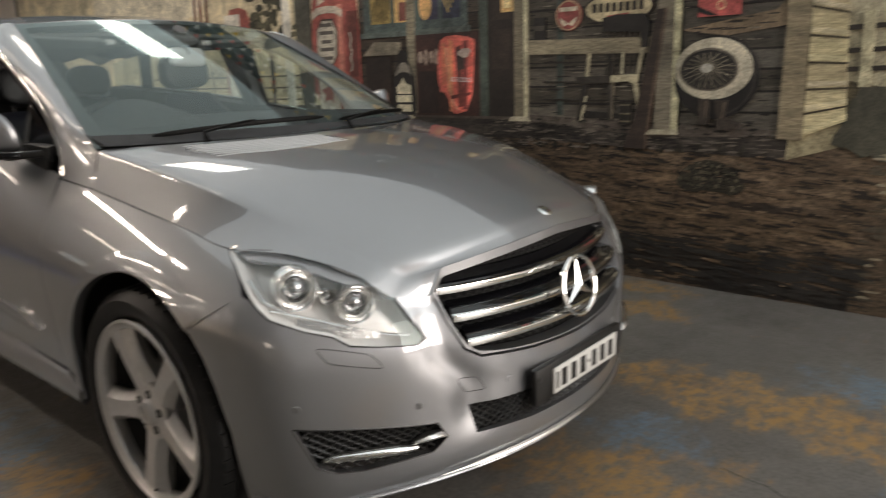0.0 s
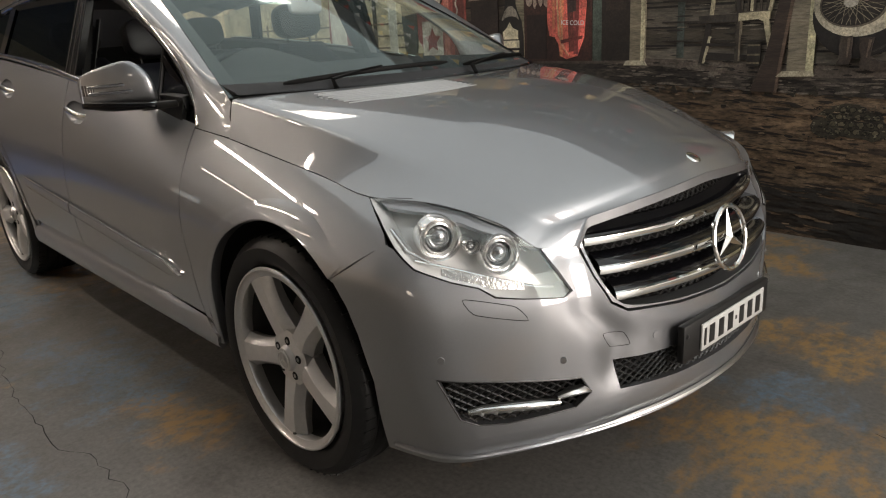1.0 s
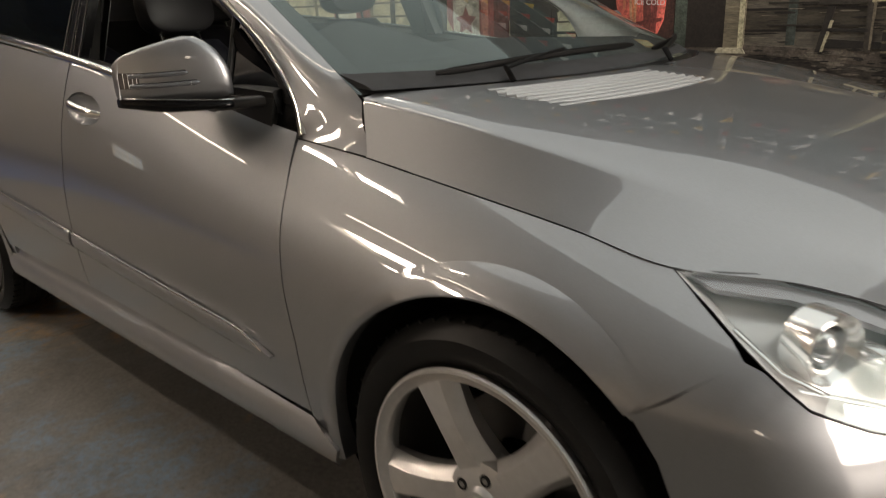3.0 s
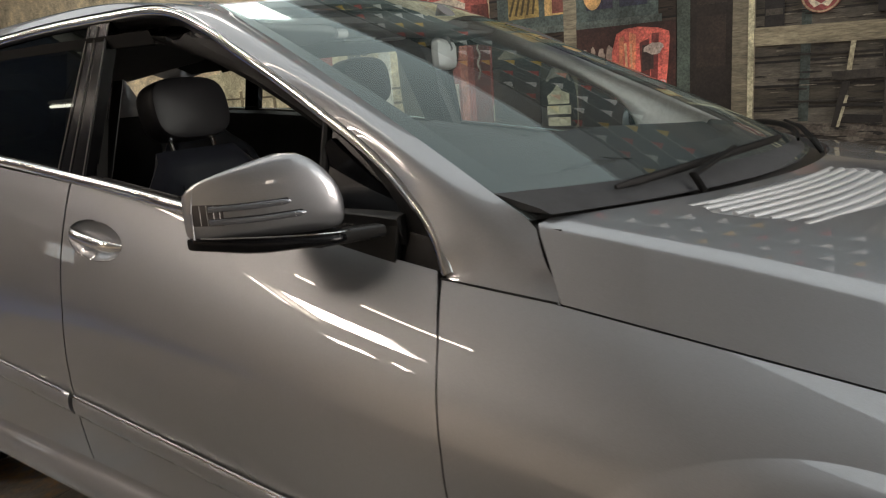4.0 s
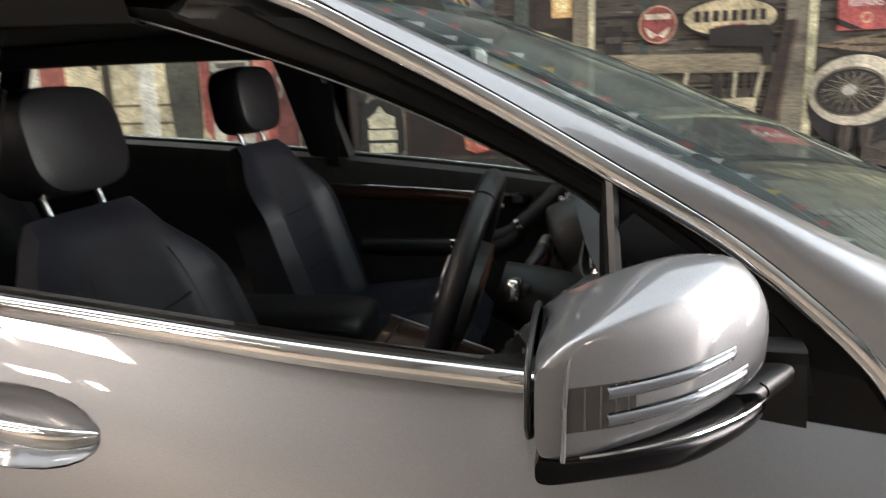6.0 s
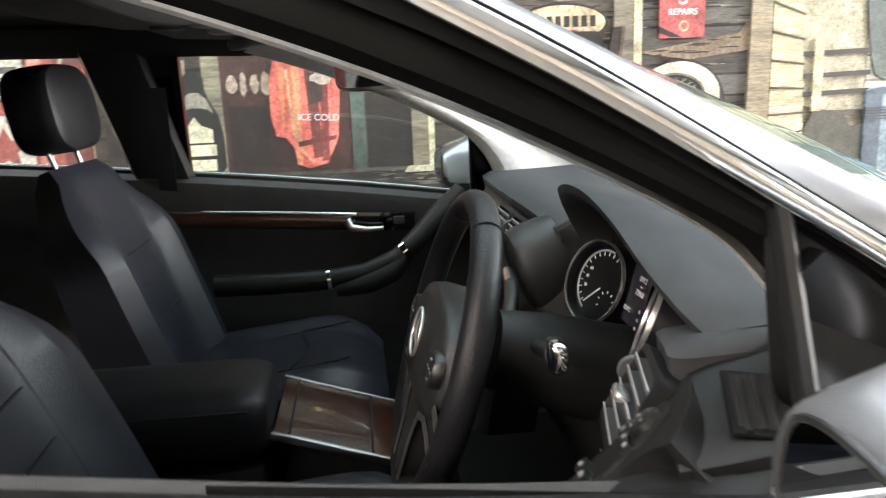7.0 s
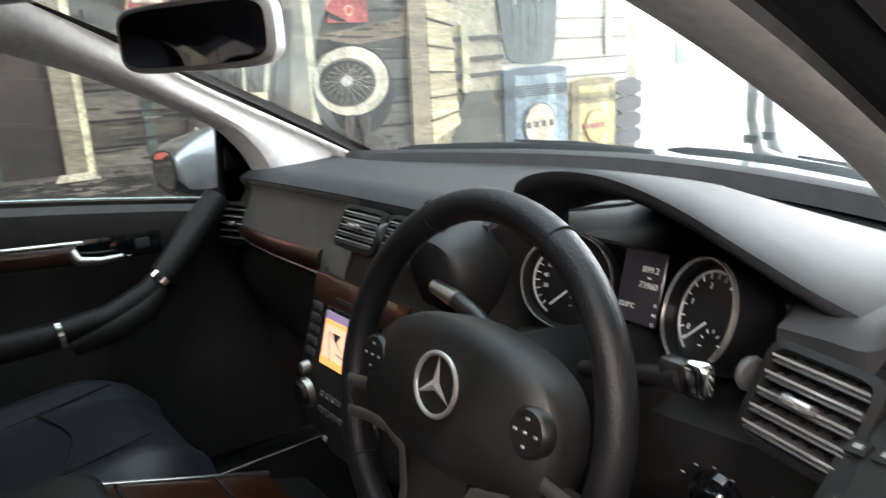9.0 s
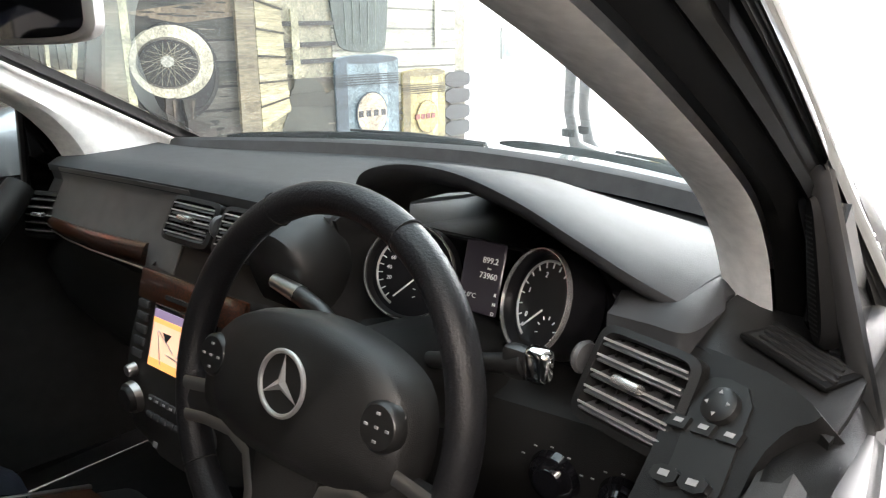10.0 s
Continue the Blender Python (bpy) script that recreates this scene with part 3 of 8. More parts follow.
PENNANT_RED = mat("red_pennant", (.55, .05, .03), .7)
PENNANT_YELLOW = mat("yellow_pennant", (.75, .45, .06), .7)
for k, bz in enumerate((2.86, 3.12, 3.38, 3.62)):
    for x0, x1 in ((-5.2, -2.4), (-2.3, .3), (.4, 2.6)):
        bunting(x0 + .1 * k, x1 + .1 * k - .1, WALL_Y - .05 - .04 * k, bz, .10, (PENNANT_RED, WHITE_WALL, WHITE_WALL, PENNANT_YELLOW, PENNANT_RED)[k:] + (WHITE_WALL, PENNANT_RED)[:k])


# The mural: flat painted shapes on the wall, in layers
MURAL_END, MURAL_TOP = 2.64, 2.7


def srgb(r, g, b):
    return tuple(((c / 255 + .055) / 1.055) ** 2.4 if c > 10 else c / 255 / 12.92 for c in (r, g, b))


PAINTED = [0]


def paint(name, poly, colour, layer=1, material=None, parent=None):
    PAINTED[0] += 1
    ob = part(name, flat_bm(poly, WALL_Y, .002 * layer + .00013 * (PAINTED[0] % 13)), material or BRUSH, parent or wall_north)
    ob.color = (*srgb(*colour), 1)
    return ob


def rect(x0, z0, x1, z1):
    return [(x0, z0), (x1, z0), (x1, z1), (x0, z1)]


def disc(cx, cz, rx, rz=None, n=36):
    rz = rz or rx
    return [(cx + rx * math.cos(2 * math.pi * k / n), cz + rz * math.sin(2 * math.pi * k / n)) for k in range(n)]


def wobble(poly, amount, step, seed):
    rnd = random.Random(seed)
    return [(x + rnd.uniform(-amount, amount), z + rnd.uniform(-amount, amount)) for x, z in resample(poly, step)]


def line(x0, z0, x1, z1, w, colour, layer, name="painted_line"):
    d = math.dist((x0, z0), (x1, z1))
    nx, nz = -(z1 - z0) / d * w / 2, (x1 - x0) / d * w / 2
    return paint(name, [(x0 - nx, z0 - nz), (x1 - nx, z1 - nz), (x1 + nx, z1 + nz), (x0 + nx, z0 + nz)], colour, layer)


def boards(x0, x1, z0, z1, high, colour, gap_colour, layer, seed, lean=0.0, spread=18):
    rnd = random.Random(seed)
    z = z0
    while z < z1 - .01:
        h = min(high * rnd.uniform(.92, 1.08), z1 - z)
        k = rnd.uniform(-spread, spread)
        paint("painted_board", [(x0, z + .004), (x1, z + .004 + lean), (x1, z + h - .006 + lean), (x0, z + h - .006)], tuple(max(8, min(250, c + k)) for c in colour), layer, BRUSH_WOOD)
        paint("painted_joint", [(x0, z + h - .007), (x1, z + h - .007 + lean), (x1, z + h + .005 + lean), (x0, z + h + .005)], gap_colour, layer + 1)
        z += h


# sky, ground and the far background
paint("painted_sky", rect(-8.9, 1.05, -2.3, MURAL_TOP), (236, 216, 172), 1)
paint("painted_cloud", wobble(disc(-5.6, 2.1, 1.2, .28), .05, .2, 3), (242, 228, 196), 2)
paint("painted_cloud", wobble(disc(-3.4, 2.6, .9, .25), .05, .2, 4), (240, 224, 192), 2)
paint("painted_dirt", rect(-8.9, 0, MURAL_END, .86), (104, 83, 60), 1, BRUSH_DIRT)
for i, (x0, z0, x1, z1, w, c) in enumerate(((-1.2, .70, .5, .64, .10, (108, 84, 58)), (-.2, .46, 1.15, .40, .12, (112, 88, 60)), (.3, .30, 1.15, .24, .07, (98, 76, 52)), (-2.6, .60, -.8, .66, .10, (96, 74, 54)),
                                       (-.5, .22, .7, .14, .10, (48, 38, 30)), (-.1, .10, 1.15, .05, .09, (44, 35, 28)), (.2, .54, .9, .50, .04, (60, 46, 34)), (-3.8, .5, -2.4, .42, .2, (88, 70, 50)))):
    paint("painted_track", wobble([(x0, z0 - w / 2), ((x0 + x1) / 2, (z0 + z1) / 2 - w * .8), (x1, z1 - w / 2), (x1, z1 + w / 2), ((x0 + x1) / 2, (z0 + z1) / 2 + w * .5), (x0, z0 + w / 2)], .014, .05, 30 + i), c, 2, BRUSH_DIRT)
rnd = random.Random(5)
for i in range(46):
    x, z, r = rnd.uniform(-1.5, 1.15), rnd.uniform(.08, .72), rnd.uniform(.004, .014)
    paint("painted_stone", wobble(disc(x, z, r * 1.5, r, 8), r * .3, .02, i), rnd.choice(((138, 118, 92), (34, 26, 20), (120, 96, 68), (40, 30, 24))), 3)

# the store: dark boards, porch slab
boards(-2.42, -1.24, .98, MURAL_TOP, .10, (74, 60, 48), (30, 24, 20), 2, 1)
boards(-.84, .06, .95, MURAL_TOP, .115, (92, 84, 72), (36, 30, 26), 2, 2)
boards(.18, .78, .92, MURAL_TOP, .115, (88, 82, 72), (34, 29, 25), 2, 3)
paint("painted_shade", [(.18, 1.48), (.70, 1.56), (.78, 1.66), (.78, 1.48), (.45, 1.44)], (128, 106, 78), 5)
paint("painted_porch", [(-3.0, .86), (-.80, .84), (.01, .81), (.79, .78), (.80, .90), (.0, .885), (-.93, .97), (-3.0, .985)], (66, 58, 52), 4, BRUSH_DIRT)
paint("painted_porch_floor", [(-2.4, .97), (-.93, .965), (.0, .885), (.78, .90), (.78, .935), (-.84, 1.0), (-2.4, 1.0)], (100, 88, 78), 5)
paint("painted_plinth", [(.79, .78), (1.08, .87), (1.07, .985), (.80, .90)], (172, 158, 118), 5)
for i in range(14):
    x = -.9 + .12 * i
    paint("painted_grass", wobble([(x, .80), (x + .05, .79), (x + .03, .85)], .012, .03, i), (52, 46, 34), 6)
# dark doorway, post, lamp
paint("painted_door", rect(-1.17, .985, -.94, 2.2), (46, 36, 30), 5)
for z in (1.30, 1.62):
    paint("painted_door_panel", rect(-1.13, z, -.98, z + .26), (58, 44, 36), 6)
paint("painted_frame", rect(-1.235, .985, -1.165, 2.2), (78, 92, 82), 6)
paint("painted_frame", rect(-.62, 1.0, -.575, 2.2), (70, 82, 76), 4)
paint("painted_lamp", rect(-1.05, 1.665, -.95, 1.86), (232, 176, 84), 8)
paint("painted_lamp_core", rect(-1.03, 1.69, -.97, 1.84), (252, 224, 150), 9)
paint("painted_post", [(-.945, .975), (-.835, .975), (-.835, 1.78), (-.87, 1.83), (-.945, 1.76)], (136, 124, 100), 9, BRUSH_WOOD)
paint("painted_post_edge", [(-.865, .975), (-.838, .975), (-.838, 1.78), (-.868, 1.80)], (216, 206, 164), 10)
paint("painted_foot", [(-.99, .955), (-.82, .955), (-.84, .985), (-.97, .985)], (190, 180, 150), 10)
paint("painted_rail", [(-.84, 1.385), (.03, 1.365), (.03, 1.455), (-.84, 1.475)], (156, 142, 112), 8, BRUSH_WOOD)
paint("painted_tin", rect(-.79, 1.475, -.70, 1.61), (40, 36, 34), 9)
paint("painted_tin_band", rect(-.785, 1.53, -.705, 1.56), (88, 80, 70), 10)
# round sign, long sign, red sign: letters left as bars
paint("painted_sign", disc(-.535, 1.61, .092), (150, 44, 36), 9)
paint("painted_sign_ring", [(-.535 + r * math.cos(a), 1.61 + r * math.sin(a)) for r, run in ((.090, np.linspace(0, 2 * math.pi, 30)), (.082, np.linspace(2 * math.pi, 0, 30))) for a in run], (186, 150, 110), 10)
paint("painted_bar", rect(-.595, 1.635, -.475, 1.66), (216, 200, 172), 10)
for s in (-1, 1):
    paint("painted_wing", [(-.535, 1.56), (-.535 + s * .06, 1.60), (-.535 + s * .055, 1.575), (-.535 + s * .03, 1.545)], (216, 200, 172), 10)
paint("painted_sign", disc(-.20, 1.630, .225, .094), (58, 46, 40), 9)
paint("painted_sign_face", disc(-.20, 1.630, .212, .083), (206, 186, 140), 10)
for k in range(8):
    paint("painted_bar", rect(-.365 + .043 * k, 1.612, -.338 + .043 * k, 1.662), (46, 36, 30), 11)
paint("painted_bar", [(-.27, 1.59), (-.13, 1.60), (-.13, 1.578), (-.27, 1.57)], (168, 46, 34), 11)
red = paint("painted_sign", rect(.285, 1.545, .515, 1.99), (190, 46, 34), 9)
paint("painted_sign_stripe", [(.285, 1.60), (.40, 1.548), (.345, 1.548), (.285, 1.572)], (32, 28, 26), 10)
for ch, z in (("G", 1.935), ("A", 1.835), ("S", 1.735)):
    letters(ch, .115, (.40, WALL_Y - .026, z), pose(0, 0, 0, 90), WHITE_INK, red)
letters("REPAIRS", .042, (.40, WALL_Y - .026, 1.665), pose(0, 0, 0, 90), WHITE_INK, red)
paint("painted_disc", disc(.41, 1.60, .026, .026), (214, 170, 120), 10)
paint("painted_disc", disc(.41, 1.60, .017, .017), (190, 46, 34), 11)
# chair on the porch, tin, leaning plank
for z in (1.10, 1.21, 1.33):
    line(-.72, z, .05, z - .012, .010, (52, 45, 38), 6)
paint("painted_chair_back", [(-.294, 1.500), (-.049, 1.486), (-.040, 1.40), (.0, 1.40), (.0, 1.55), (-.03, 1.588), (-.20, 1.592), (-.295, 1.578)], (36, 31, 28), 12)
for k in range(6):
    line(-.262 + .036 * k, 1.500, -.258 + .036 * k, 1.25, .011, (70, 61, 51), 7)
line(-.020, 1.49, -.062, 1.25, .020, (176, 164, 132), 9)
line(-.160, 1.378, -.165, 1.25, .016, (196, 186, 150), 9)
line(-.388, 1.375, -.402, 1.24, .020, (176, 164, 130), 9)
line(-.248, 1.376, -.236, 1.24, .020, (50, 43, 37), 8)
paint("painted_seat", [(-.477, 1.237), (-.23, 1.242), (-.23, 1.200), (-.470, 1.194)], (58, 51, 44), 10)
paint("painted_seat_edge", [(-.235, 1.243), (-.059, 1.248), (-.061, 1.204), (-.10, 1.196), (-.12, 1.207), (-.235, 1.200)], (186, 174, 138), 11)
for x0, z0, x1, z1, w, c in ((-.412, 1.19, -.452, .965, .034, (44, 38, 33)), (-.405, 1.12, -.440, .968, .012, (196, 186, 152)), (-.235, 1.205, -.232, .968, .034, (64, 56, 48)), (-.222, 1.205, -.222, .98, .010, (128, 116, 94)),
                          (-.080, 1.203, -.045, 1.055, .030, (178, 166, 132)), (-.430, 1.075, -.24, 1.070, .016, (40, 34, 30))):
    line(x0, z0, x1, z1, w, c, 9)
paint("painted_shade", [(-.46, .985), (-.18, .985), (-.10, 1.01), (-.40, 1.03)], (40, 34, 30), 7)
paint("painted_can", rect(-.172, .951, -.098, 1.079), (46, 40, 34), 11)
for z in (.965, 1.010, 1.062):
    paint("painted_can_band", rect(-.171, z, -.099, z + .010), (122, 110, 86), 12)
paint("painted_plank", [(-.143, .812), (.005, .809), (.028, .973), (.112, 1.608), (.050, 1.604), (-.070, .990)], (58, 44, 36), 13, BRUSH_WOOD)
paint("painted_plank_edge", [(-.005, .812), (.005, .809), (.028, .973), (.112, 1.608), (.094, 1.607), (.012, .98)], (98, 76, 60), 14, BRUSH_WOOD)
paint("painted_post", rect(.055, .91, .195, MURAL_TOP), (128, 118, 98), 12, BRUSH_WOOD)
paint("painted_post_edge", rect(.155, .91, .195, MURAL_TOP), (214, 206, 160), 13)
paint("painted_foot", [(.0, .895), (.20, .90), (.19, .93), (.03, .925)], (190, 180, 150), 14)
# whitewall wheel and boots
paint("painted_tyre", disc(.402, 1.218, .231, .226), (36, 32, 31), 14)
paint("painted_tread", [(.402 + r * math.cos(a), 1.218 + k * r * math.sin(a)) for r, k, run in ((.216, .97, np.linspace(-1.25, .5, 24)), (.206, .97, np.linspace(.5, -1.25, 24))) for a in run], (64, 58, 54), 15)
paint("painted_whitewall", disc(.388, 1.266, .215, .166), (206, 195, 168), 15)
paint("painted_wheel_gap", disc(.366, 1.262, .163, .117), (112, 102, 88), 16)
paint("painted_wheel_hollow", disc(.364, 1.261, .152, .107), (40, 35, 33), 17)
for k in range(40):
    a = 2 * math.pi * k / 40
    b = a + (.9 if k % 2 else -.9)
    line(.360 + .03 * math.cos(b), 1.275 + .02 * math.sin(b), .364 + .146 * math.cos(a), 1.261 + .102 * math.sin(a), .0027, (158, 148, 124) if k % 3 else (112, 102, 84), 18, "painted_spoke")
paint("painted_rim_shade", [(.364 + r * math.cos(a), 1.261 + .70 * r * math.sin(a)) for r, run in ((.152, np.linspace(.3, 2.9, 20)), (.136, np.linspace(2.9, .3, 20))) for a in run], (28, 25, 24), 19)
paint("painted_hub", disc(.355, 1.270, .034, .025), (196, 190, 176), 19)
for pts in ([(.321, 1.105), (.381, 1.105), (.379, 1.0), (.372, .962), (.305, .958), (.322, .99)], [(.412, 1.097), (.482, 1.097), (.472, .998), (.548, .966), (.541, .942), (.430, .938), (.428, .99)]):
    paint("painted_boot", wobble(pts, .004, .03, len(pts)), (66, 55, 47), 20)
    paint("painted_boot_light", wobble([(pts[1][0] - .022, pts[1][1] - .012), (pts[1][0] - .010, pts[1][1] - .012), (pts[2][0] - .012, pts[2][1]), (pts[2][0] - .024, pts[2][1])], .003, .03, 3), (104, 88, 72), 21)
# corner post and sunlit clapboards
paint("painted_post", [(.745, .895), (.868, .888), (.868, MURAL_TOP), (.775, MURAL_TOP)], (142, 126, 96), 12, BRUSH_WOOD)
clap_l = [.911, 1.028, 1.151, 1.287, 1.421, 1.560, 1.70, 1.84, 1.98, 2.12, 2.26, 2.40, 2.54]
clap_r = [.993, 1.068, 1.157, 1.277, 1.398, 1.518, 1.64, 1.76, 1.88, 2.0, 2.12, 2.24, 2.36]
for k in range(12):
    a, b = 1.066 - .006 * k, .872
    c = (k * 7) % 3
    paint("painted_board", [(b, clap_l[k]), (a, clap_r[k]), (a - .008, clap_r[k + 1]), (b, clap_l[k + 1])], (204 - c * 7, 188 - c * 8, 138 - c * 5), 12, BRUSH_WOOD)
    paint("painted_board_light", [(b, clap_l[k] + .012), (a, clap_r[k] + .012), (a, clap_r[k] + .034), (b, clap_l[k] + .040)], (216 - c * 6, 202 - c * 7, 152), 13, BRUSH_WOOD)
    paint("painted_joint", [(b, clap_l[k + 1] - .007), (a, clap_r[k + 1] - .006), (a, clap_r[k + 1] + .004), (b, clap_l[k + 1] + .004)], (74, 64, 46), 14)
# bank, fence and the shed behind the drums
paint("painted_bank", [(1.04, .86), (MURAL_END, .70), (MURAL_END, 1.02), (1.9, 1.02), (1.06, 1.19)], (112, 100, 72), 3, BRUSH_DIRT)
paint("painted_haze", rect(1.02, 1.16, MURAL_END, MURAL_TOP), (168, 158, 128), 2)
for z in (1.245, 1.335, 1.445):
    line(1.03, z, 1.42, z + .01, .024, (44, 36, 30), 8, "painted_rail")
paint("painted_post", rect(1.105, 1.16, 1.155, 1.52), (186, 176, 138), 9)
boards(1.40, 2.52, .98, MURAL_TOP, .115, (202, 196, 176), (112, 106, 92), 4, 8, .0, 8)
paint("painted_post", rect(2.30, 1.32, 2.36, 1.72), (206, 198, 170), 9)
for i, (x, z, r) in enumerate(((1.20, 1.04, .12), (1.30, .95, .14), (1.14, .93, .10))):
    paint("painted_bush", wobble(disc(x, z, r * 1.2, r, 18), r * .22, .05, i), (78, 76, 62), 7)
paint("painted_cactus", rounded([(1.42, 1.36), (1.48, 1.30), (1.80, 1.28), (1.84, 1.36), (1.88, 1.9), (1.80, 2.0), (1.70, 1.5), (1.66, 2.1), (1.56, 2.1), (1.54, 1.5), (1.44, 1.9), (1.36, 1.8)], 2), (76, 88, 80), 8)
for k in range(5):
    line(1.50 + .06 * k, 1.34, 1.49 + .07 * k, 1.9, .006, (124, 134, 122), 9)


def drum(x0, x1, z0, z1, colour, dark, layer, logo, logo_in):
    m, w = (x0 + x1) / 2, (x1 - x0) / 2
    paint("painted_drum", [(m + w * math.cos(a), z0 + .04 * math.sin(a)) for a in np.linspace(math.pi, 2 * math.pi, 16)] + [(m + w * math.cos(a), z1 + .03 * math.sin(a)) for a in np.linspace(0, math.pi, 16)], colour, layer)
    paint("painted_drum_dark", rect(x0 + .004, z0, x0 + w * .35, z1), dark, layer + 1)
    paint("painted_drum_light", rect(m + w * .35, z0, m + w * .62, z1), tuple(min(250, c + 40) for c in colour), layer + 1)
    paint("painted_drum_top", [(m + w * .96 * math.cos(a), z1 + .024 * math.sin(a)) for a in np.linspace(0, 2 * math.pi, 24)][:-1], dark, layer + 2)
    for k, zz in enumerate((.72, .78)):
        z = z0 + (z1 - z0) * zz
        for j in range(3):
            line(x0, z + .014 * j - .010, x1, z + .014 * j - .010, .005, tuple(int(c * .45) for c in colour), layer + 3)
    paint("painted_disc", disc(m + .02, z0 + (z1 - z0) * .32, w * .50, w * .50), dark, layer + 4)
    paint("painted_disc", disc(m + .02, z0 + (z1 - z0) * .32, w * .47, w * .47), logo, layer + 5)
    for k in range(4):
        paint("painted_bar", rect(m - .10 + w * .24 * k, z0 + (z1 - z0) * .29, m - .06 + w * .24 * k, z0 + (z1 - z0) * .37), logo_in, layer + 6)


drum(1.40, 1.935, .78, 1.25, (120, 144, 156), (66, 84, 98), 10, (214, 190, 158), (52, 46, 50))
drum(1.97, 2.40, .74, 1.155, (200, 176, 96), (140, 120, 66), 10, (226, 180, 70), (160, 60, 40))
for z in (.72, .83, .94, 1.05):
    paint("painted_stack", rounded([(2.40, z), (2.66, z), (2.68, z + .05), (2.66, z + .10), (2.40, z + .10)], 1), (54, 54, 58), 11)
# a mottled mound in the dirt
paint("painted_mound", wobble([(.20, .60), (.22, .69), (.30, .75), (.44, .76), (.54, .70), (.60, .62), (.55, .57), (.36, .58), (.28, .57)], .008, .04, 2), (60, 54, 40), 6)
for i in range(24):
    x, z = .30 + .046 * (i % 6) + .018 * (i // 6 % 2), .615 + .038 * (i // 6)
    if (x - .42) ** 2 / .15 ** 2 + (z - .62) ** 2 / .13 ** 2 < 1:
        paint("painted_scale", wobble(disc(x, z, .021, .018, 7), .003, .02, i), (34, 30, 24), 7)
        paint("painted_scale", wobble(disc(x, z, .016, .013, 7), .003, .02, i + 40), (98, 90, 68) if i % 2 else (78, 72, 54), 8)
# fuel pump, second pump, pole, tree
paint("painted_pump", rounded([(-2.98, .95), (-2.42, .95), (-2.42, 1.80), (-2.50, 1.98), (-2.88, 2.0), (-2.98, 1.82)], 1), (178, 62, 42), 8)
paint("painted_pump_side", rect(-2.55, .95, -2.43, 1.78), (120, 44, 34), 9)
paint("painted_pump_light", rect(-2.66, .98, -2.60, 1.84), (224, 120, 92), 9)
paint("painted_pump_top", disc(-2.72, 2.08, .16, .12), (206, 196, 180), 9)
paint("painted_pump_band", [(-2.963, 1.786), (-2.90, 1.83), (-2.774, 1.839), (-2.66, 1.828), (-2.593, 1.797), (-2.60, 1.74), (-2.68, 1.775), (-2.78, 1.783), (-2.88, 1.775), (-2.955, 1.74)], (214, 198, 176), 10)
paint("painted_pump_band", [(-2.889, 1.845), (-2.80, 1.875), (-2.79, 1.96), (-2.87, 1.95)], (226, 212, 190), 10)
paint("painted_pump_edge", rounded([(-2.925, 1.385), (-2.682, 1.345), (-2.645, 1.735), (-2.91, 1.74)], 1), (70, 48, 40), 10)
paint("painted_pump_face", rounded([(-2.915, 1.40), (-2.695, 1.36), (-2.660, 1.72), (-2.900, 1.725)], 1), (196, 188, 170), 11)
for k, (z, w) in enumerate(((1.69, .15), (1.63, .17), (1.56, .12), (1.50, .17), (1.43, .14))):
    paint("painted_bar", rect(-2.79 - w / 2, z - .014, -2.79 + w / 2, z + .014), (90, 84, 78), 12)
paint("painted_pump_low", rect(-2.92, 1.0, -2.68, 1.30), (236, 220, 200), 10)
paint("painted_pump_star", [(-2.80 + (.05 if k % 2 else .10) * math.sin(math.pi * k / 5), 1.15 + (.05 if k % 2 else .10) * math.cos(math.pi * k / 5)) for k in range(10)], (170, 60, 44), 11)
for k in range(6):
    line(-2.52 + .02 * (k % 2), 1.62 - .05 * k, -2.50 - .02 * (k % 2), 1.57 - .05 * k, .012, (196, 188, 170), 11)
paint("painted_pump", rounded([(-4.28, .95), (-3.82, .95), (-3.82, 1.78), (-3.9, 1.92), (-4.2, 1.90)], 1), (176, 70, 50), 6)
paint("painted_pump_face", rect(-4.22, 1.0, -3.98, 1.86), (240, 230, 212), 7)
paint("painted_pole", rect(-3.36, .9, -3.26, 2.6), (238, 232, 216), 6)
for i in range(40):
    r0 = random.Random(i)
    x, z = r0.gauss(-3.56, .15), r0.gauss(1.78, .12)
    paint("painted_leaves", wobble(disc(x, z, r0.uniform(.03, .07), r0.uniform(.02, .05), 9), .012, .03, i), r0.choice(((84, 80, 58), (64, 62, 46), (106, 100, 74))), 4 + i % 3)
line(-3.56, .95, -3.56, 1.7, .05, (74, 62, 46), 3)
paint("painted_cactus", rounded([(-3.18, .95), (-3.00, .95), (-2.99, 1.5), (-2.99, MURAL_TOP), (-3.12, 2.4), (-3.2, 2.2)], 2), (86, 84, 72), 5)
for z in (1.10, 1.20, 1.30):
    line(-5.6, z, -3.0, z, .014, (128, 108, 80), 3)
for x in (-5.4, -4.9, -4.5, -3.8, -3.1):
    line(x, .95, x, 1.36, .03, (150, 130, 98), 4)
for x, h in ((-4.72, 2.05), (-4.62, 2.12), (-4.52, 2.06)):
    line(x, 1.7, x + .02, h, .035, (120, 52, 40), 4)
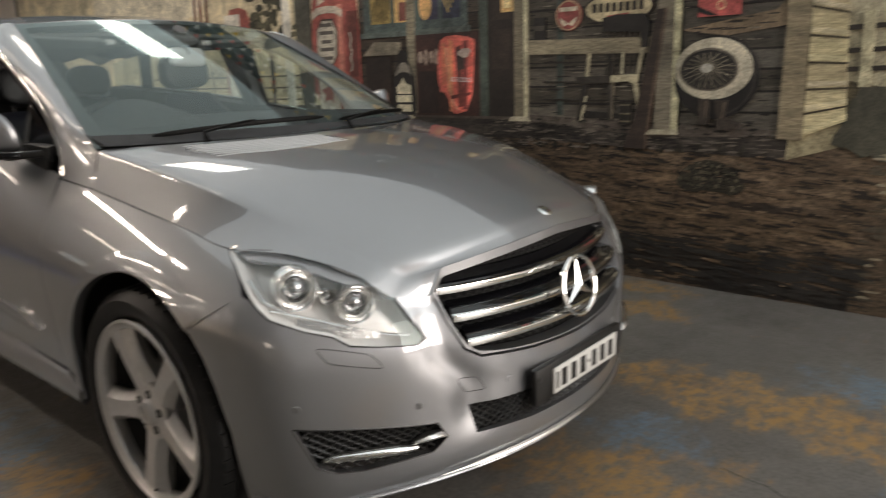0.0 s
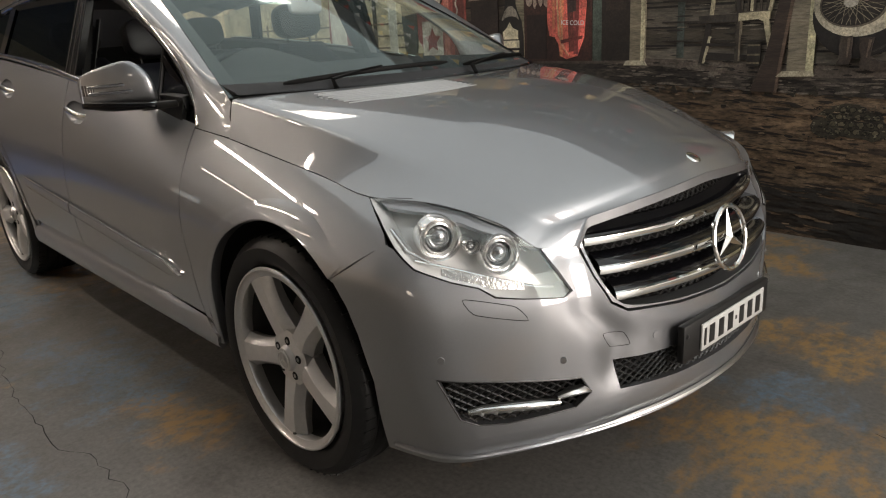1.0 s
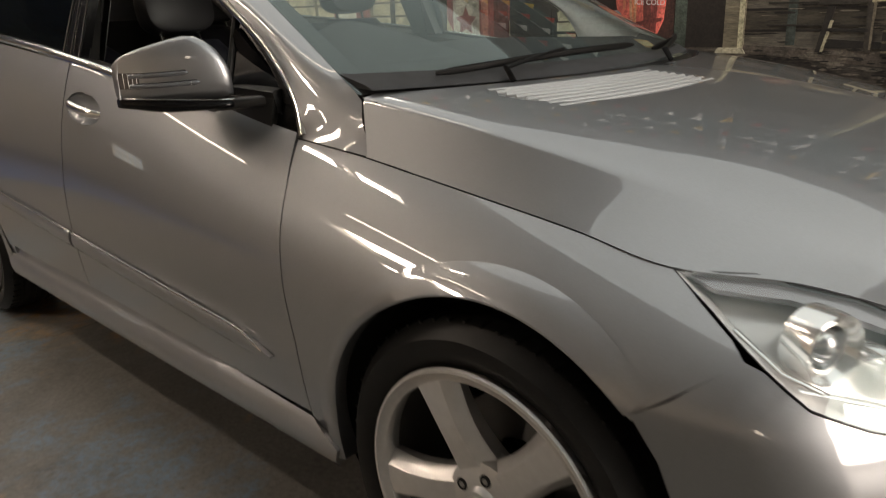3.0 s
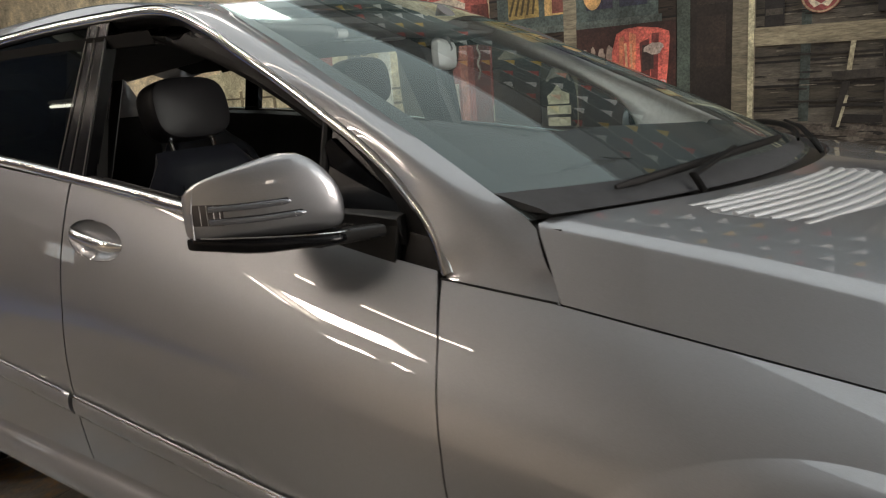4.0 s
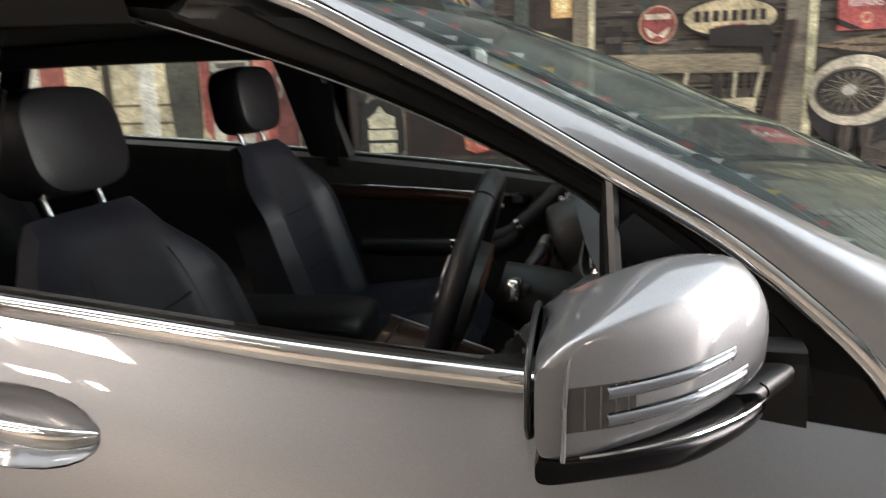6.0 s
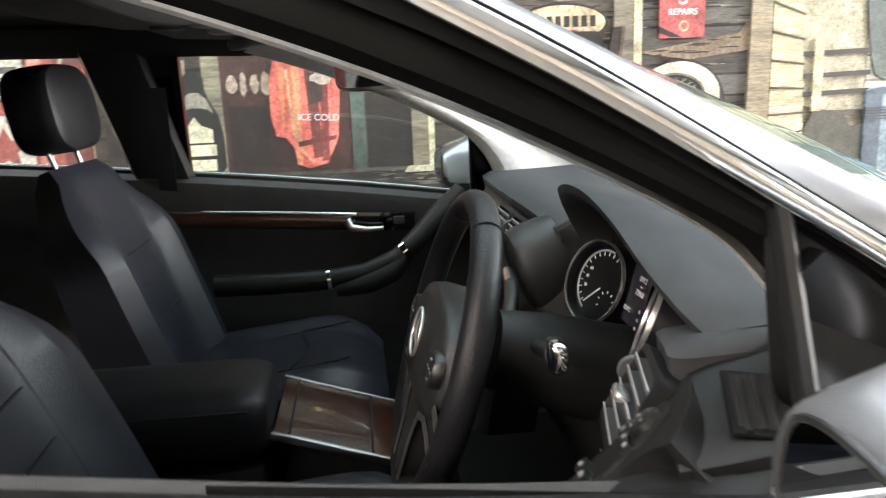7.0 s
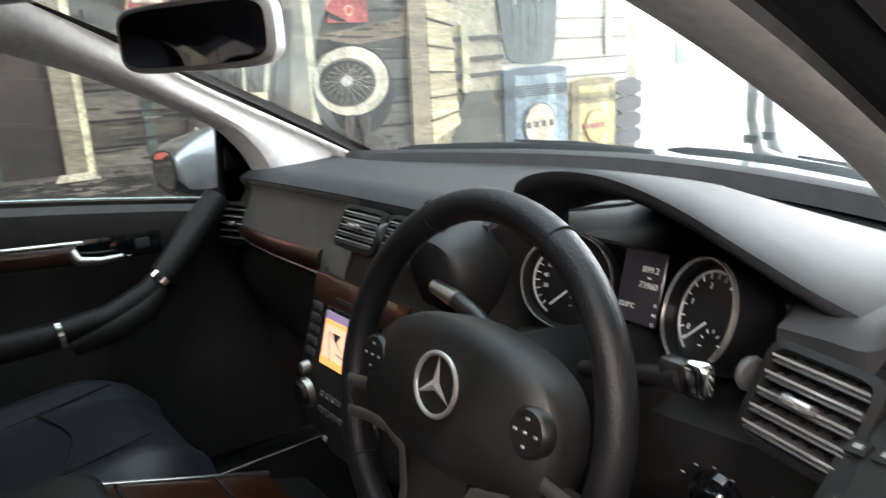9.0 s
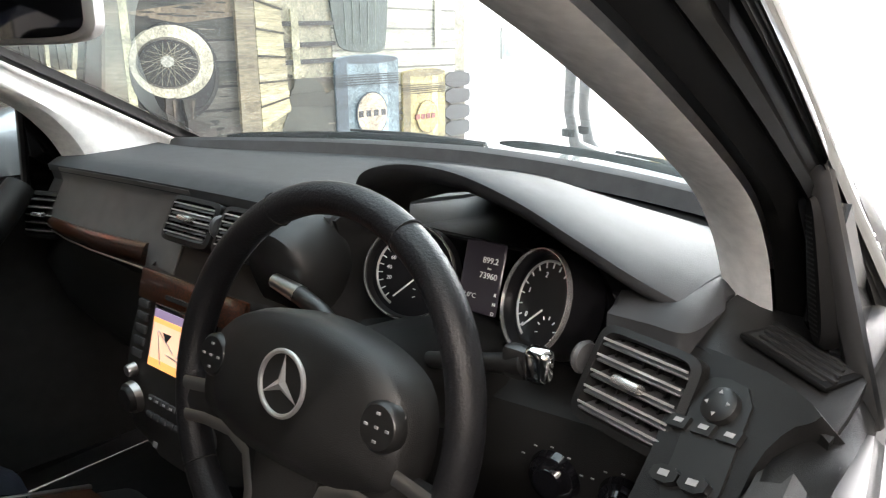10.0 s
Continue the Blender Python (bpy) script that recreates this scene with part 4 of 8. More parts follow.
# shop window
paint("painted_window", rect(-2.36, 1.58, -1.34, 2.25), (86, 104, 100), 5)
panes = ((-2.28, -2.07, (186, 152, 60)), (-2.03, -1.84, (238, 186, 92)), (-1.76, -1.60, (64, 62, 88)), (-1.56, -1.40, (52, 58, 84)))
for x0, x1, c in panes:
    paint("painted_pane", rect(x0, 1.66, x1, 1.90), c, 6)
    paint("painted_pane", rect(x0, 1.94, x1, 2.20), tuple(int(k * .9) for k in c), 6)
for k in range(5):
    line(-2.27 + .04 * k, 1.68, -2.20 + .03 * k, 1.88, .014, (92, 76, 36), 7)
    line(-1.60 + .03 * k, 1.90, -1.50 + .02 * k, 1.70 + .03 * k, .014, (196, 160, 60), 7)
paint("painted_glow", disc(-1.72, 1.76, .06, .10), (240, 178, 84), 7)
paint("painted_goods", rect(-1.98, 1.67, -1.90, 1.80), (150, 70, 50), 7)
paint("painted_sill", rect(-2.40, 1.56, -1.32, 1.60), (98, 112, 106), 8)
# box, bottle sign, drinks cooler
paint("painted_awning", [(-2.38, 1.43), (-1.98, 1.43), (-1.98, 1.52), (-2.26, 1.53)], (146, 134, 112), 8)
paint("painted_crate", rect(-2.36, 1.0, -2.08, 1.42), (48, 34, 28), 7)
paint("painted_bottle", rounded([(-2.07, .95), (-1.83, .95), (-1.83, 1.24), (-1.90, 1.36), (-1.90, 1.46), (-2.00, 1.46), (-2.00, 1.36), (-2.07, 1.24)], 1), (34, 30, 28), 10)
paint("painted_bottle_edge", rounded([(-2.05, 1.26), (-1.99, 1.37), (-1.91, 1.37), (-1.86, 1.26), (-1.90, 1.30), (-1.99, 1.30)], 1), (160, 150, 134), 11)
paint("painted_crown", [(-2.02, 1.14), (-2.03, 1.19), (-1.99, 1.22), (-1.96, 1.26), (-1.93, 1.22), (-1.88, 1.20), (-1.88, 1.14)], (226, 214, 178), 11)
for z, w in ((1.105, .16), (1.035, .15), (.97, .16)):
    paint("painted_bar", rect(-1.95 - w / 2, z - (.026 if z > 1 else .014), -1.95 + w / 2, z + (.026 if z > 1 else .014)), (226, 214, 178), 11)
paint("painted_post", rect(-1.905, 1.0, -1.825, 2.05), (150, 138, 112), 9, BRUSH_WOOD)
paint("painted_cabinet", rect(-1.83, .985, -1.24, 1.56), (70, 36, 28), 8)
paint("painted_cabinet_dark", rect(-1.80, 1.0, -1.62, 1.30), (44, 26, 22), 9)
for k, w in enumerate((.05, .03, .04, .05)):
    paint("painted_swirl", wobble(disc(-1.775 + .052 * k, 1.40, w * .5, .045 + .01 * (k % 2), 12), .004, .03, k), (176, 150, 132), 10)
cooler = paint("painted_cooler", rounded([(-1.61, 1.16), (-1.60, 1.50), (-1.50, 1.55), (-1.28, 1.52), (-1.27, 1.46), (-1.31, 1.03), (-1.49, .985), (-1.52, 1.14)], 1), (246, 66, 4), 12)
paint("painted_cooler_panel", [(-1.440, 1.455), (-1.385, 1.475), (-1.375, 1.05), (-1.420, 1.045)], (120, 40, 28), 13)
paint("painted_cooler_panel", [(-1.425, 1.30), (-1.36, 1.31), (-1.36, 1.445), (-1.425, 1.44)], (74, 52, 48), 14)
line(-1.523, 1.459, -1.506, 1.16, .014, (236, 170, 110), 14)
line(-1.490, 1.455, -1.478, 1.13, .010, (238, 160, 100), 14)
line(-1.506, 1.16, -1.44, 1.03, .012, (226, 150, 100), 14)
paint("painted_cooler_light", [(-1.50, 1.02), (-1.475, 1.01), (-1.46, 1.50), (-1.50, 1.52)], (255, 130, 50), 13)
paint("painted_cooler_edge", [(-1.56, 1.20), (-1.545, 1.20), (-1.53, 1.50), (-1.56, 1.49)], (255, 124, 44), 13)
paint("painted_cooler_dark", [(-1.38, 1.03), (-1.345, 1.03), (-1.33, 1.50), (-1.37, 1.50)], (140, 36, 26), 13)
paint("painted_cooler_fold", [(-1.49, 1.10), (-1.31, 1.13), (-1.31, 1.15), (-1.49, 1.125)], (120, 30, 24), 14)
line(-1.49, 1.10, -1.42, 1.02, .012, (232, 130, 86), 15)
paint("painted_swirl", wobble(disc(-1.36, 1.42, .055, .030, 14), .006, .03, 5), (220, 196, 180), 14)
letters("ICE COLD", .043, (-1.385, WALL_Y - .034, 1.235), pose(0, 0, 0, 90, 3, 0), WHITE_INK, cooler)


def dabs(name, area, count, length, height, colour, layer, seed, slope=0.0):
    """Many short brush strokes of one colour."""
    rnd = random.Random(seed)
    bm = bmesh.new()
    y = WALL_Y - .002 * layer - .0011
    for _ in range(count):
        x, z = rnd.uniform(area[0], area[1]), rnd.uniform(area[2], area[3])
        l, h = length * rnd.uniform(.3, 1.2), height * rnd.uniform(.4, 1.2)
        pts = []
        for k in range(9):
            a = 2 * math.pi * k / 9
            pts.append((x + l / 2 * math.cos(a) * rnd.uniform(.7, 1.1), z + h / 2 * math.sin(a) * rnd.uniform(.6, 1.2) + slope * l / 2 * math.cos(a)))
        bm.faces.new([bm.verts.new((px, y - rnd.random() * .0008, pz)) for px, pz in pts])
    ob = part(name, bm, BRUSH, wall_north)
    ob.color = (*srgb(*colour), 1)
    tagged(ob, kind="stuff")


GROUND = (-2.4, 1.2, .03, .80)
dabs("painted_strokes", GROUND, 420, .16, .016, (40, 32, 26), 6, 1, -.06)
dabs("painted_strokes", GROUND, 300, .18, .018, (108, 84, 58), 6, 2, -.06)
dabs("painted_strokes", GROUND, 160, .06, .010, (136, 112, 84), 7, 3)
dabs("painted_strokes", (-.2, 1.2, .03, .30), 200, .20, .022, (46, 42, 38), 7, 4, -.05)
dabs("painted_strokes", (1.2, 2.6, .03, .95), 260, .12, .02, (84, 74, 58), 8, 5)
dabs("painted_strokes", (1.2, 2.6, .03, .95), 200, .10, .016, (150, 138, 112), 8, 6)
dabs("painted_strokes", (-1.2, .78, .80, .98), 160, .10, .012, (116, 106, 94), 7, 7)
dabs("painted_strokes", (-1.2, .78, .79, .98), 140, .08, .012, (34, 29, 26), 7, 8)
dabs("painted_strokes", (-.82, .04, 1.0, 2.2), 170, .14, .010, (44, 38, 34), 5, 9)
dabs("painted_strokes", (.20, .74, 1.0, 2.2), 120, .14, .010, (44, 38, 34), 5, 10)
dabs("painted_strokes", (-.82, .74, 1.0, 2.2), 130, .14, .008, (140, 130, 112), 5, 11)
dabs("painted_strokes", (-2.4, -1.24, .98, 2.2), 200, .10, .010, (30, 24, 20), 4, 12)
dabs("painted_strokes", (.20, .60, .57, .75), 90, .022, .012, (26, 23, 18), 9, 13)
dabs("painted_strokes", (.22, .58, .59, .75), 60, .016, .009, (118, 112, 90), 9, 14)

# Things by the white end of the wall
def wall_sign(name, x0, z0, x1, z1, label, colour, material=None):
    s = new(name)
    tagged(s, label, "sign")
    s.location = ((x0 + x1) / 2, WALL_Y, (z0 + z1) / 2)
    w, h = x1 - x0, z1 - z0
    part("board", box_bm((w, .008, h), (0, -.006, 0), .002), PLATE_WHITE, s)
    return s, w, h


GREEN_INK = mat("green_ink", (.05, .32, .14), .5)
RED_INK = mat("red_ink", (.55, .05, .05), .5)
YELLOW_INK = mat("yellow_ink", (.62, .50, .12), .5)
s, w, h = wall_sign("exit_sign", 3.08, 1.22, 3.32, 1.45, "white and green safety sign on the wall", None)
part("panel", box_bm((w * .9, .002, h * .42), (0, -.0112, -h * .22)), GREEN_INK, s)
part("mark", box_bm((w * .35, .002, h * .16), (0, -.0135, -h * .20), .001), PLATE_WHITE, s)
part("bar", box_bm((w * .7, .002, h * .08), (0, -.0112, h * .25)), DIM_INK, s)
s, w, h = wall_sign("safety_sign", 3.26, 1.62, 3.62, 2.05, "white safety sign with red bands", None)
part("bar", box_bm((w * .85, .002, h * .10), (0, -.0112, -h * .36)), RED_INK, s)
part("bar", box_bm((w * .5, .002, h * .06), (w * .12, -.0112, -h * .02)), RED_INK, s)
s, w, h = wall_sign("no_entry_sign", 3.80, 1.56, 4.16, 1.98, "white sign with a red disc", None)
part("disc", lathe_bm([(0, .0), (.16, 0), (.16, .004)], 32, pose(0, -.014, .0)), RED_INK, s)
s, w, h = wall_sign("warning_sign", 3.66, 1.28, 4.08, 1.38, "narrow yellow warning sign", None)
part("panel", box_bm((w * .82, .002, h * .8), (w * .06, -.0112, 0)), YELLOW_INK, s)
# Grey two-hose dust extractor standing on the floor
ex = new("dust_extractor")
tagged(ex, "grey dust extractor with two upright hoses, against the wall", "machine")
ex.location = (4.2, 2.05, 0)
GREY_HOSE = mat("grey_hose", (.24, .24, .24), .6, 0, 0, 0, 30, .2)
part("tank", lathe_bm([(0, .0), (.22, .0), (.25, .04), (.25, .55), (.20, .66), (.0, .70)], 32, pose(.18, 0, 0, 90)), GREY_HOSE, ex)
for dx in (-.36, -.12):
    part("hose", tube_bm([(dx, .1, 1.20), (dx, .1, .8), (dx + .04, .06, .52), (.02, 0, .40)], [.05, .05, .05, .05], 12), GREY_HOSE, ex)
    part("collar", lathe_bm([(.055, -.03), (.060, -.03), (.060, .03), (.055, .03)], 20, pose(dx, .1, .62, 90)), BLACK, ex)
# Low bench with a blue tool
bench = new("low_bench")
tagged(bench, "low wooden bench with an ochre top", "bench")
bench.location = (5.6, 1.7, 0)
part("top", box_bm((1.1, .5, .05), (0, 0, .26), .006), mat("raw_timber", (.42, .30, .16), .6, 0, 0, 0, 8, .3), bench)
for dx in (-.48, .48):
    for dy in (-.2, .2):
        part("leg", box_bm((.06, .06, .24), (dx, dy, .12), .004), STEEL, bench)
tool = new("power_tool")
tagged(tool, "blue hand tool lying on the low bench", "tool")
tool.location = (5.35, 1.65, .287)
part("body", tube_bm([(-.2, 0, .035), (.0, 0, .04), (.22, .03, .03)], [.028, .036, .022], 12), mat("blue_plastic", (.10, .22, .42), .4), tool)
part("grip", tube_bm([(-.08, 0, .04), (-.13, -.10, .02)], [.022, .018], 10), BLACK, tool)
# The body of the car: forward is +x, its right flank is at -y


def lerp(a, b, t): return a + (b - a) * t


def smooth(t): t = min(1, max(0, t)); return t * t * (3 - 2 * t)


def spline(pts, x):
    """Monotone-ish cubic through (x, y) pairs, x rising."""
    n = len(pts)
    if x <= pts[0][0]: i = 0
    elif x >= pts[-1][0]: i = n - 2
    else: i = max(k for k in range(n - 1) if pts[k][0] <= x)
    def slope(k):
        if k == 0: return (pts[1][1] - pts[0][1]) / (pts[1][0] - pts[0][0])
        if k == n - 1: return (pts[-1][1] - pts[-2][1]) / (pts[-1][0] - pts[-2][0])
        return (pts[k + 1][1] - pts[k - 1][1]) / (pts[k + 1][0] - pts[k - 1][0])
    (x0, y0), (x1, y1) = pts[i], pts[i + 1]; h = x1 - x0; t = (x - x0) / h
    if t < 0: return y0 + slope(i) * h * t
    if t > 1: return y1 + slope(i + 1) * h * (t - 1)
    m0, m1 = slope(i) * h, slope(i + 1) * h
    return y0 * (1 + 2 * t) * (1 - t) ** 2 + m0 * t * (1 - t) ** 2 + y1 * t * t * (3 - 2 * t) + m1 * t * t * (t - 1)


def belt(x):
    d = -.6 - x
    return 1.0 + .15 * d - .02 * d * d if d > 0 else 1.0 + .135 * d - .03 * d * d


def width(x, z):
    """Half width of the body's flank."""
    zb = belt(x); yb = .812 + .033 * smooth((-.6 - x) / 1.1)
    w = .955
    if z > .68: w -= (.955 - yb) * min(1.6, (z - .68) / (zb - .68)) ** 2
    else: w -= .05 * ((.68 - z) / .4) ** 2
    if x > .05: w -= .30 * (x - .05) ** 2
    if x < -3.3: w -= min(.25, .56 * (-3.3 - x) ** 1.5)
    return w


NOSE = ((.15, .80), (.2, .835), (.28, .868), (.4, .872), (.6, .870), (.68, .845), (.76, .80), (.85, .77), (.92, .74))


def front(y, z):
    b = .42 + .3 * smooth((z - .78) / .12)
    x = spline(NOSE, z) - b * y * y
    if .3 < z < .76:
        # the hollow that runs down beside the grille
        yv = .415 + .08 * smooth((z - .47) / .13)
        x -= .016 * math.exp(-((y - yv) / .052) ** 2) * smooth((z - .32) / .1) * smooth((.76 - z) / .05)
    return x


def gap(x, y, z):
    """Over 0 outside the lower body, for y over 0."""
    a, b, k = x - front(y, z), y - width(x, z), .05
    h = max(k - abs(a - b), 0) / k
    return max(a, b) + h * h * k / 4


def flank(x, z):
    if x < -.1: return width(x, z)
    lo, hi = .2, 1.1
    for _ in range(22):
        m = (lo + hi) / 2
        if gap(x, m, z) < 0: lo = m
        else: hi = m
    return lo


def nose(phi, z):
    """Point of the front at plan angle phi (degrees) round (-.15, 0)."""
    c, s = math.cos(math.radians(phi)), math.sin(math.radians(phi))
    lo, hi = .3, 1.4
    for _ in range(22):
        m = (lo + hi) / 2
        if gap(-.15 + m * c, abs(m * s), z) < 0: lo = m
        else: hi = m
    return -.15 + lo * c, lo * s, z


car = new("car")
tagged(car, "silver-grey metallic people carrier with driver's window down, parked on the floor", "car")
REAR = -2.95
ARCH, ARCH_R, ARCH_REAR_R = (.015, .375), .418, .43


def side_fn(x, z):
    return x, -flank(x, z), z


def curve3(pts, t):
    """A smooth curve through points, t from 0 to 1."""
    n = len(pts) - 1
    t = min(max(t, 0), 1) * n
    i = min(int(t), n - 1)
    f = t - i
    p0, p1, p2, p3 = (Vector(pts[min(max(k, 0), n)]) for k in (i - 1, i, i + 1, i + 2))
    return .5 * (2 * p1 + (p2 - p0) * f + (2 * p0 - 5 * p1 + 4 * p2 - p3) * f * f + (3 * p1 - p0 - 3 * p2 + p3) * f ** 3)


def arc(centre, r, a0, a1, n=24):
    return [(centre[0] + r * math.cos(radians(a0 + (a1 - a0) * i / n)), centre[1] + r * math.sin(radians(a0 + (a1 - a0) * i / n))) for i in range(n + 1)]


# Front fenders
fender = [(-.4995, .375), (-.4995, .57), (-.5245, .74), (-.5645, .90), (-.598, .9935), (-.49, .9822)] + [(p.x, p.z - .0032) for p in (curve3([(-.378, 0, .972), (-.120, 0, .936), (.110, 0, .9015), (.278, 0, .868), (.450, 0, .853)], t) for t in np.linspace(0, .74, 22))] + [(.285, .864), (.34, .832), (.40, .798), (.425, .778), (.3035, .6895)] + arc(ARCH, ARCH_R, 46.4, 190)
sheet("fender", side_fn, fender, PAINT, car, step=.014, lip=.02, mirror=True)
# Doors
front_door = [(-.503, .385), (-.503, .57), (-.528, .74), (-.568, .90), (-.603, .985)] + [(x, belt(x) - .008 + .009 * smooth((x + .96) / .05)) for x in np.linspace(-.612, -1.714, 26)] + [
    (-1.698, .96), (-1.682, .83), (-1.684, .42)]
HANDLE = [(-1.567 + .115 * math.cos(a) + .010 * math.sin(a), 1.008 + .043 * math.sin(a) - .016 * math.cos(a)) for a in np.linspace(0, 2 * math.pi, 25)[:-1]]
HANDLE_R = [(x - 1.02, z + .075) for x, z in HANDLE]
front_doors = sheet("front_door", side_fn, front_door, PAINT, car, holes=[HANDLE], step=.026, lip=.02, mirror=True)
rear_door = [(-1.690, .42), (-1.688, .83), (-1.704, .96), (-1.722, belt(-1.722) - .008)] + [(x, belt(x) - .008) for x in np.linspace(-1.8, -2.84, 10)] + [
    (-2.83, 1.1), (-2.80, .95)] + arc((REAR, .375), ARCH_REAR_R + .05, 68, 10, 12) + [(-2.47, .42)]
rear_doors = sheet("rear_door", side_fn, rear_door, PAINT, car, holes=[HANDLE_R], step=.03, lip=.02, mirror=True)
quarter = [(-2.846, 1.22), (-2.838, 1.1), (-2.806, .95)] + arc((REAR, .375), ARCH_REAR_R + .045, 68, 10, 12) + arc((REAR, .375), ARCH_REAR_R, -8, 188, 26) + [
    (-3.85, .32), (-3.95, .6), (-3.93, 1.0), (-3.8, 1.25), (-3.3, 1.26)]
sheet("rear_quarter", side_fn, quarter, PAINT, car, step=.035, lip=.02, mirror=True)


# Sills and mouldings
def sill_fn(x, z):
    t = (z - .262) / (.385 - .262)
    return x, -(width(x, .37) - .012 + .030 * math.sin(math.pi * min(1, max(0, t))) ** .7), z


sheet("sill", sill_fn, [(-.425, .268), (-.40, .33), (-.50, .372), (-1.6, .402), (-2.43, .405), (-2.50, .36), (-2.45, .30)], PAINT, car, step=.03, lip=.05, mirror=True)


def mould_fn(x, z):
    c = .503 + .075 * (-.6 - x)
    return x, -(flank(x, z) + .002 + .012 * max(0, 1 - ((z - c) / .031) ** 2) ** .5), z


def mould_line(x, k):
    c = .503 + .075 * (-.6 - x)
    return (x, c + k * .030 * smooth((-.585 - x) / .16 + .05))


for x0, x1 in ((-.60, -1.676), (-1.698, -2.34)):
    top = [mould_line(x, 1) for x in np.linspace(x0, x1, 20)]
    low = [mould_line(x, -1) for x in np.linspace(x1, x0, 20)]
    sheet("moulding", mould_fn, top + low, PAINT, car, step=.013, lip=.012, mirror=True)
    for s in (-1, 1):
        pts = [(x, -s * mould_fn(x, z)[1] + s * .0005, z) for x, z in [mould_line(x, .9) for x in np.linspace(x0 - .03, x1, 30)]]
        part("moulding_chrome", tube_bm(pts, .0028, 6), CHROME, car)

# Bonnet: centre, crease and edge lines from the screen to the grille
HOOD = [((-.150, 0, 1.098), (-.452, .748, 1.088), (-.378, .798, .972)),
        ((.085, 0, 1.072), (-.150, .722, 1.060), (-.120, .812, .936)),
        ((.300, 0, 1.034), (.110, .682, 1.012), (.110, .812, .9015)),
        ((.480, 0, .987), (.310, .622, .955), (.278, .792, .868)),
        ((.640, 0, .926), (.480, .556, .895), (.450, .702, .853)),
        ((.745, 0, .874), (.615, .500, .836), (.602, .632, .809)),
        ((.777, 0, .849), (.664, .480, .803), (*nose(-35.2, .7475)[:1], -nose(-35.2, .7475)[1], .7475)),
        ((.800, 0, .826), (.716, .438, .800), (.712, .500, .733))]


HOOD = [(c, tuple(Vector(k).lerp(Vector(e), f)), e) for (c, k, e), f in zip(HOOD, (0, .13, .17, .19, .36, .46, .30, .0))]
HOOD = [(c, k, (e[0], flank(e[0], e[2] - .004) - .001, e[2])) for c, k, e in HOOD]


def hood_fn(u, v):
    u7 = u * 6 / 7 if u < 5 / 6 else 5 / 7 + (u - 5 / 6) * 12 / 7
    c, k, e = (curve3([row[i] for row in HOOD], u7) for i in range(3))
    a = abs(v)

    def inner(t):
        return Vector((c.x + (k.x - c.x) * t ** 2.2, k.y * t, c.z + (k.z - c.z) * t ** 2.4))

    def outer(t):
        p = k.lerp(e, t)
        dip = math.sin(math.pi * t) * smooth(u / .35) * (1 - smooth((u - .6) / .25))
        p.y -= .0012 * dip
        p.z -= .001 * dip
        return p

    w0, w1 = .777, .823
    if a < w0:
        p = inner(a / .8)
    elif a > w1:
        p = outer((a - .8) / .2)
    else:
        t = (a - w0) / (w1 - w0)
        p0, p2 = inner(w0 / .8), outer((w1 - .8) / .2)
        p = p0 * (1 - t) ** 2 + k * 2 * t * (1 - t) + p2 * t * t
    # a raised spine along the middle, towards the badge
    p.z += .020 * smooth((u + .1) / .7) * max(0, 1 - math.sqrt(p.y ** 2 + .012 ** 2) / .42) ** 1.15
    return p.x, math.copysign(p.y, v), p.z


VENT = [(.030, -.10), (.028, -.63), (.150, -.61), (.155, -.13)]
sheet("bonnet", hood_fn, [(0, -1), (1, -1), (1, 1), (0, 1)], PAINT, car, holes=[rounded(VENT, 2)], step=.026, lip=.025, scale=(1.2, .95))
vent_base = sheet("air_intake", lambda u, v: tuple(Vector(hood_fn(u, v)) - Vector((0, 0, .006))), rounded(VENT, 2), INTAKE, car, step=.03, lip=.01, scale=(1.2, .95), label="silver slatted air intake in the bonnet")[0]
for i in range(8):
    u = .034 + .112 * (i + .5) / 8
    pts = [Vector(hood_fn(u, v)) + Vector((0, 0, -.0028)) for v in np.linspace(-.60, -.135, 24)]
    part("slat", tube_bm(pts, .0065, 8, flat=.7), INTAKE, vent_base)

# Windscreen, roof and pillars
def screen_fn(s, t):
    b = Vector((-.190 - .272 * s * s, .752 * s, 1.100 - .012 * s * s))
    p = Vector((-1.27 - .11 * s * s, .59 * s, 1.56 - .025 * s * s))
    q = b.lerp(p, t)
    q.z += .022 * math.sin(math.pi * t) * (1 - .5 * s * s)
    return tuple(q)


ROOF_MID = ((-3.75, 1.53), (-3.0, 1.60), (-2.1, 1.625), (-1.65, 1.605), (-1.27, 1.562))
ROOF_SIDE = ((-3.75, 1.49), (-3.0, 1.560), (-2.1, 1.588), (-1.65, 1.572), (-1.38, 1.537))


def roof_fn(u, v):
    x0 = -1.272 - .11 * v * v
    x = x0 + (-3.75 - x0) * u
    zc, zs = spline(ROOF_MID, x), spline(ROOF_SIDE, x)
    return x, v * (.592 - .05 * u), zc + (zs - zc) * v * v


sheet("windscreen", screen_fn, [(-1, 0), (1, 0), (1, 1), (-1, 1)], GLASS_CLEAR, car, step=.06, lip=0, scale=(.7, 1.0), label="clear laminated windscreen")[0].visible_shadow = False
frit = [(-.943, .045), (.943, .045), (.957, .955), (-.957, .955)]
sheet("screen_border", lambda s, t: tuple(Vector(screen_fn(s, t)) + Vector((-.001, 0, -.002))), [(-1, 0), (1, 0), (1, 1), (-1, 1)], BLACK, car, holes=[frit], step=.05, lip=0, scale=(.7, 1.0))
sheet("roof", roof_fn, [(0, -1), (1, -1), (1, 1), (0, 1)], PAINT, car, step=.06, lip=.012, flip=True, scale=(2.4, .6))

